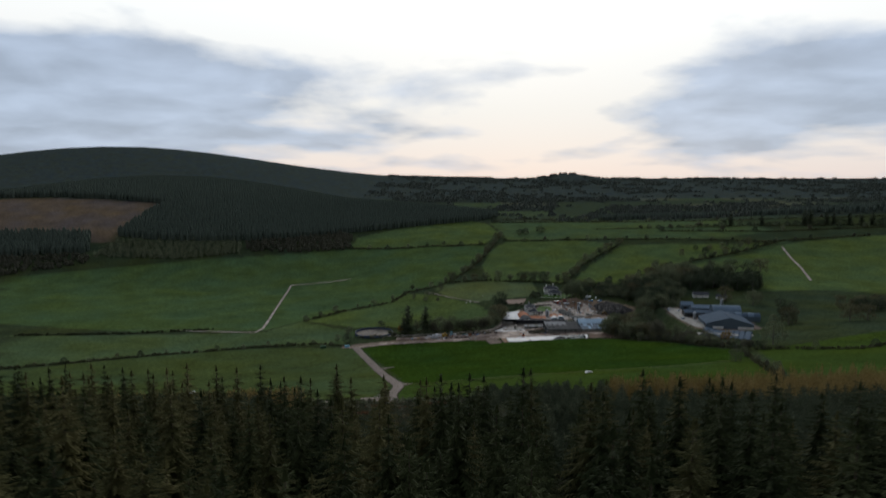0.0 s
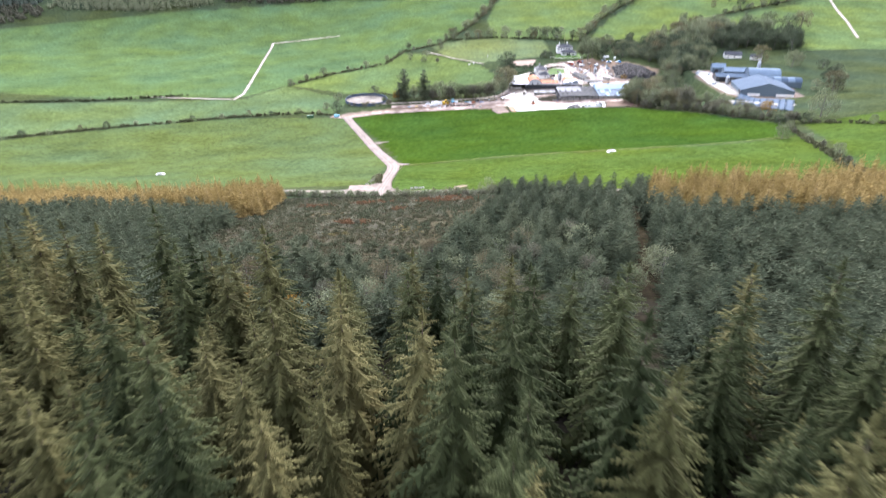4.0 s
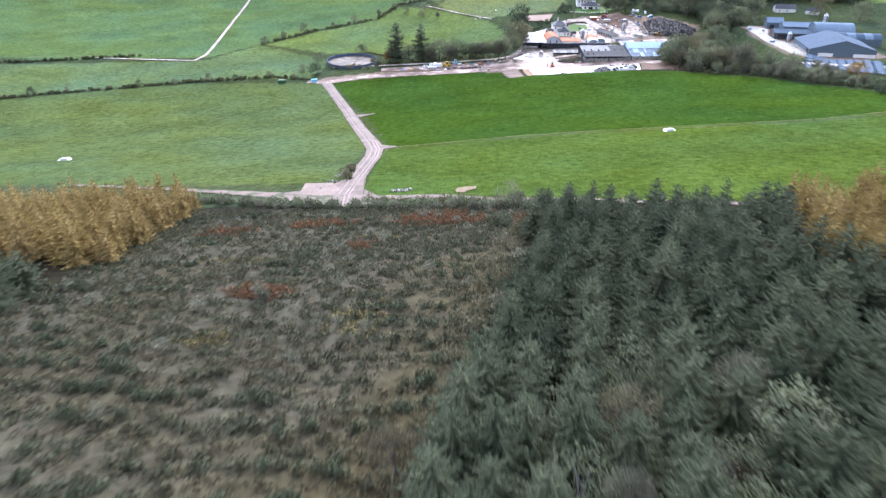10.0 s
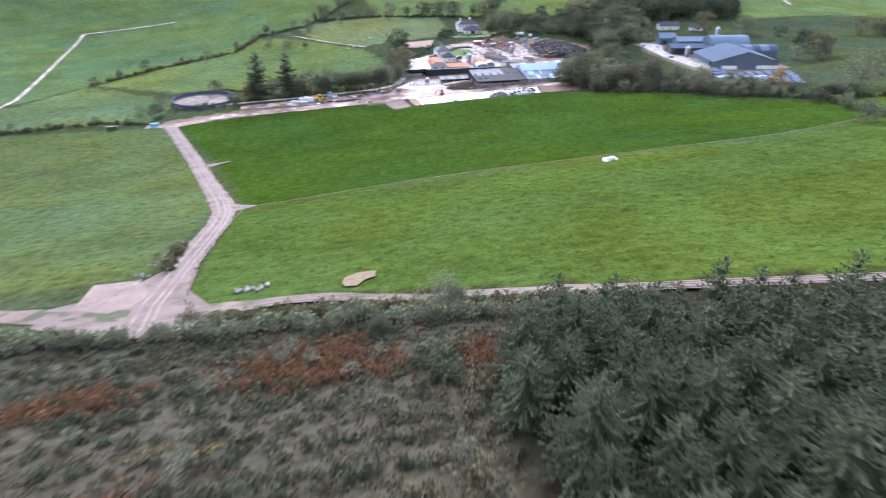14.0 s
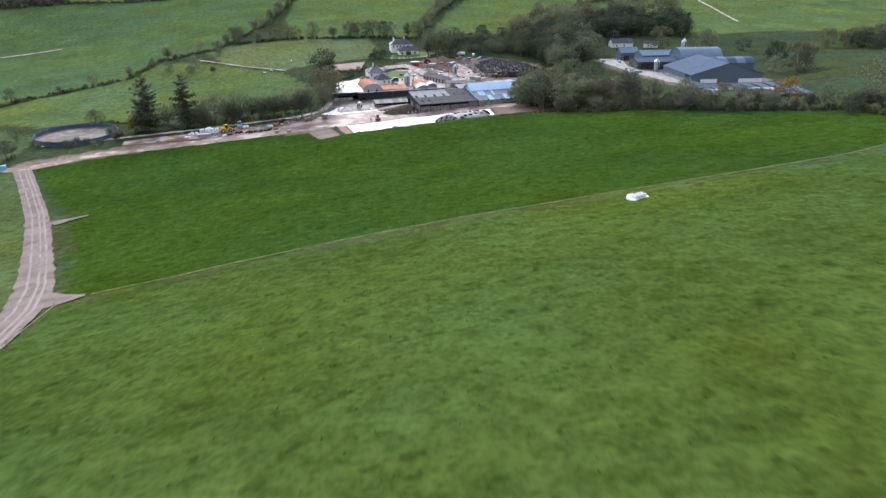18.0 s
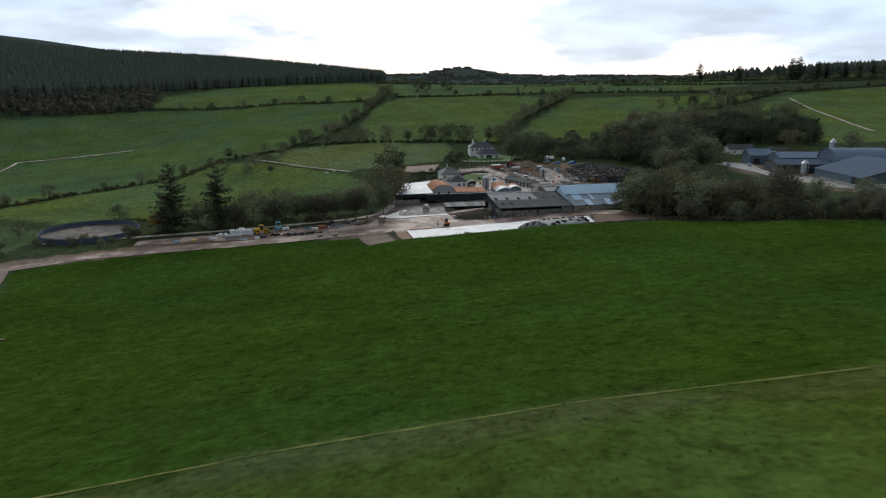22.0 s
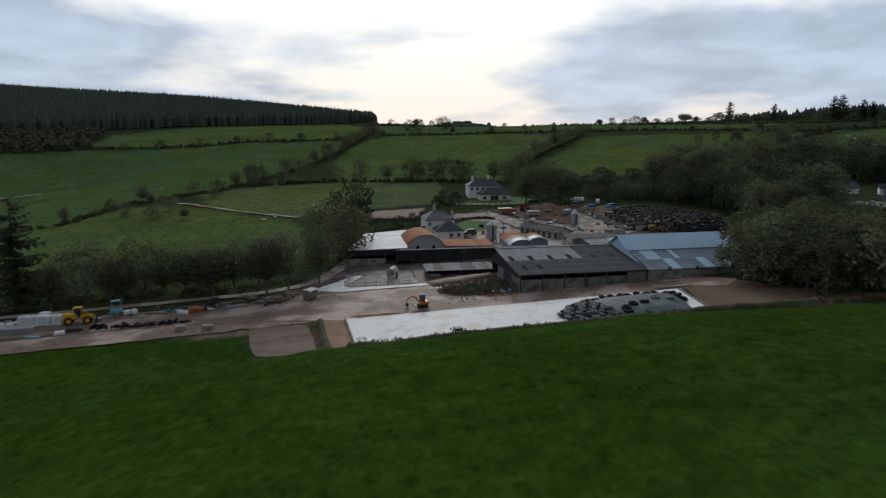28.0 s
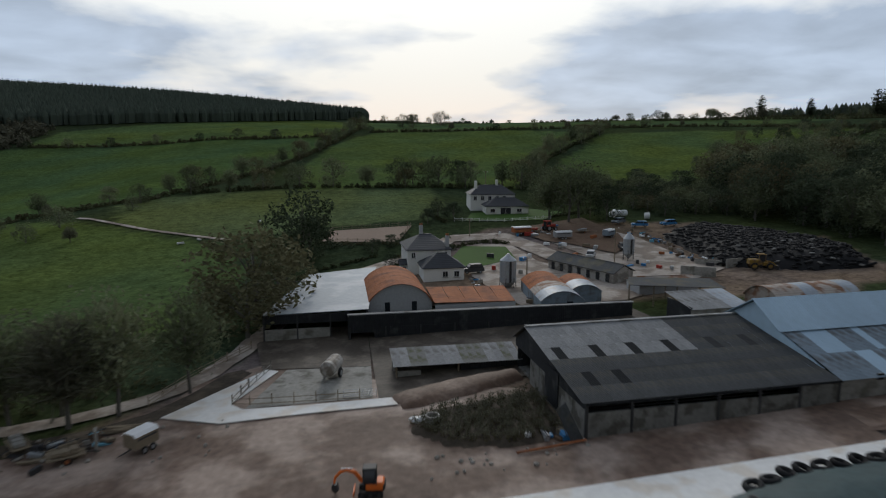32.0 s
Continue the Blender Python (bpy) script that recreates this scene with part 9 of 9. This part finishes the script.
for k in range(60):
    u = rng.random()
    x, y = np.interp(u, [0, 1], [-27, -21.4]) + rng.normal(0, 0.4) + (0 if u > 0.35 else 1.2), np.interp(u, [0, 1], [191, 224]) + rng.normal(0, 0.6)
    bm = bmesh.new(); bmesh.ops.create_icosphere(bm, subdivisions=1, radius=rng.uniform(0.15, 0.38))
    for v in bm.verts:
        v.co *= rng.uniform(0.75, 1.2)
    part("stone", bm, M["stone"], thing("stone", "pale rubble stone along the track edge", "stone", (x, y, gz(x, y) + 0.12), 0, "rubble by the track"))

# drinking troughs in the fields
def trough(x, y, label):
    ob = thing("water_trough", label, "trough", (x, y, gz(x, y) + 0.05), 0.2)
    part("pad", tube(bmesh.new(), [(0, 0, -0.2), (0, 0, 0.12)], [2.1, 2.1], 18), M["slab"], ob)
    part("tub", box(bmesh.new(), 0, 0, 0.45, 2.6, 1.3, 0.7, 0.12), M["slab"], ob)
    part("water", boxm(0, 0, 0.805, 2.2, 0.95, 0.02), M["window"], ob)


trough(80.4, 251.2, "white concrete water trough on a round pad in the field")
trough(-126, 257, "white concrete water trough in the sloping field")
for x, y in ((49.4, 571.3), (32.1, 548.8), (36, 552)):
    ob = thing("feed_trough", "small pale feed trough in the paddock", "trough", (x, y, gz(x, y)), rng.uniform(0, 3), "paddock troughs")
    part("tub", box(bmesh.new(), 0, 0, 0.3, 1.7, 0.7, 0.5, 0.1), M["slab"], ob)
    part("feed", boxm(0, 0, 0.56, 1.4, 0.45, 0.02), M["mud"], ob)
# poles
def pole(x, y, h, arms=True):
    ob = thing("power_pole", "weathered wooden electricity pole", "pole", (x, y, gz(x, y)))
    part("shaft", tube(bmesh.new(), [(0, 0, -0.5), (0, 0, h)], [0.15, 0.1], 8), M["timber"], ob)
    if arms:
        part("crossarm", boxm(0, 0, h - 0.4, 1.6, 0.12, 0.12), M["timber"], ob)
        for k in (-0.7, 0, 0.7):
            part("insulator", tube(bmesh.new(), [(k, 0, h - 0.34), (k, 0, h - 0.1)], [0.06, 0.04], 6), M["white_paint"], ob)


for x, y, h in ((104.5, 491, 6), (144.5, 556, 8.5), (128.6, 505.5, 8), (105, 541, 5), (124, 600, 9), (137, 625, 8)):
    pole(x, y, h)
rail_fence([(-260, 465), (-205, 473)], "thin post and wire fence in the field", (0.9,), 8, "timber", 1.2)

# odds and ends about the upper yard
for k in range(60):
    x, y = rng.uniform(98, 148), rng.uniform(482, 548)
    if not inside([(98, 482), (118, 479), (134, 487), (147, 496), (147, 530), (140, 548), (122, 550), (116, 536), (104, 534)], x, y) or 110 < x < 124 and 486 < y < 512:
        continue
    c = ("steel", "rust", "plastic", "timber", "dark_steel", "blue", "concrete", "red")[k % 8]
    block(*(("oil_drum", "old steel drum standing in the yard", "drum") if k % 3 == 0 else ("scrap", "piece of farm scrap lying in the yard", "scrap")), x, y, rng.uniform(0.5, 2.2), rng.uniform(0.4, 1.0), rng.uniform(0.3, 1.1), c, rng.uniform(0, 3), 0.06)

def cart(x, y, turn, load, label):
    """A flat two-wheeled cart with a raised frame and its load of boards or scrap."""
    ob = thing("flat_cart", label, "cart", (x, y, level(x, y)), turn, "farm carts")
    part("bed", box(bmesh.new(), 0, 0, 0.75, 3.2, 1.6, 0.14, 0.02), M["timber"], ob)
    part("drawbar", tube(bmesh.new(), [(1.6, 0, 0.7), (2.8, 0, 0.4)], [0.07, 0.05], 6), M["dark_steel"], ob)
    for s in (-0.75, 0.75):
        wheel(ob, 0, s, 0.38, 0.38, 0.22, "y", "rust")
        part("side_rail", boxm(0, s, 1.15, 3.1, 0.05, 0.12), M["timber"], ob)
    for k in range(3):
        part("load", box(bmesh.new(), -0.9 + 0.8 * k, rng.normal(0, 0.15), 1.05, 0.7, 1.0, 0.4 + 0.15 * k, 0.05), M[load], ob)


cart(44.2, 440.6, 0.4, "timber", "old timber cart loaded with grey boards")
cart(38.6, 444.2, 2.2, "concrete", "flat cart loaded with grey blocks")
cart(134.6, 537.5, 0.3, "steel", "flat cart of steel fittings in the upper yard")
cart(122.5, 541.5, -0.2, "red", "red-loaded flat cart on the earth bank")
for x, y, t_, l_, m_, lab in ((118.6, 539.8, 0.1, 5.0, "rust", "rust-red livestock trailer on the earth bank"), (139, 531, 0.7, 4.0, "grey_sheet", "dull grey box trailer by the silo")):
    livestock_trailer(x, y, t_, l_, m_, lab)
car("parked_car", 152.5, 541, radians(-20), "blue", "dark blue car at the edge of the tyre clamp", 0.95)
car("parked_car", 149, 546.5, radians(30), "grey_sheet", "grey car at the edge of the tyre clamp", 0.95)
car("parked_car", 136.4, 517.5, radians(75), "dark_steel", "dark car parked by the slim silo", 0.95)
BITS = (("plastic", "pale"), ("earth", "muddy brown"), ("steel", "grey"), ("timber", "weathered timber"), ("blue", "blue"), ("dark_steel", "dark"), ("stone", "stony"), ("teal", "faded blue"))
for k, (x, y, sx, sy) in enumerate([(148, 524, 3, 14)] * 22 + [(147, 505, 2.5, 7)] * 12 + [(121, 541, 7, 2)] * 16 + [(108, 483, 6, 2)] * 10 + [(43, 443.5, 6, 1.6)] * 22 + [(88.5, 433.6, 2, 1.2)] * 8 + [(96, 497, 1.2, 5)] * 6 + [(28, 440.5, 9, 1.4)] * 16):
    m_, word = BITS[int(rng.integers(len(BITS)))]
    px_, py_ = x + rng.normal(0, 0.5) * sx, y + rng.normal(0, 0.5) * sy
    ob = thing("scrap", "%s scrap lying about the farmyard" % word, "scrap", (px_, py_, level(px_, py_) + 0.1), rng.uniform(0, 3), "yard scrap")
    w_, d_, h_ = rng.uniform(0.5, 1.7), rng.uniform(0.3, 0.9), rng.uniform(0.15, 0.75)
    part("panel", box(bmesh.new(), 0, 0, h_ / 2, w_, d_, h_, 0.05, Euler((rng.normal(0, 0.12), rng.normal(0, 0.12), 0)).to_matrix().to_4x4()), M[m_], ob)
    part("bar", tube(bmesh.new(), [(-w_ * 0.7, 0.1, h_), (w_ * 0.7, -0.1, h_ + 0.12)], [0.05, 0.05], 5), M["dark_steel"], ob)
pts = np.c_[rng.uniform(64, 98, 60), rng.uniform(524, 541, 60)]
pts = pts[away([(66, 541), (86, 537), (98, 531)], *pts.T) < 4]
scatter("garden_shrubs", "dark rounded shrubs about the farmhouse garden", "shrub", pts, bush_arrays(90, 2.4, 2.0, 0.2, 75), "leaf_dark", (0.6, 1.4), (0.5, 1.3), 76)

# rough tufts that give the meadow its nap
pts = grid_in([(-12, 182), (44, 166), (95, 160), (130, 250), (125, 395), (60, 400), (0, 420), (-40, 410), (-14, 262)], 1.9, 0.9, 0.2, 0.6, 81)
scatter("meadow_tufts", "coarse tufts of grass in the meadow", "grass", pts, bush_arrays(12, 1.0, 0.07, 0.08, 82), "tuft", (0.5, 1.6), (0.5, 1.4), 83)
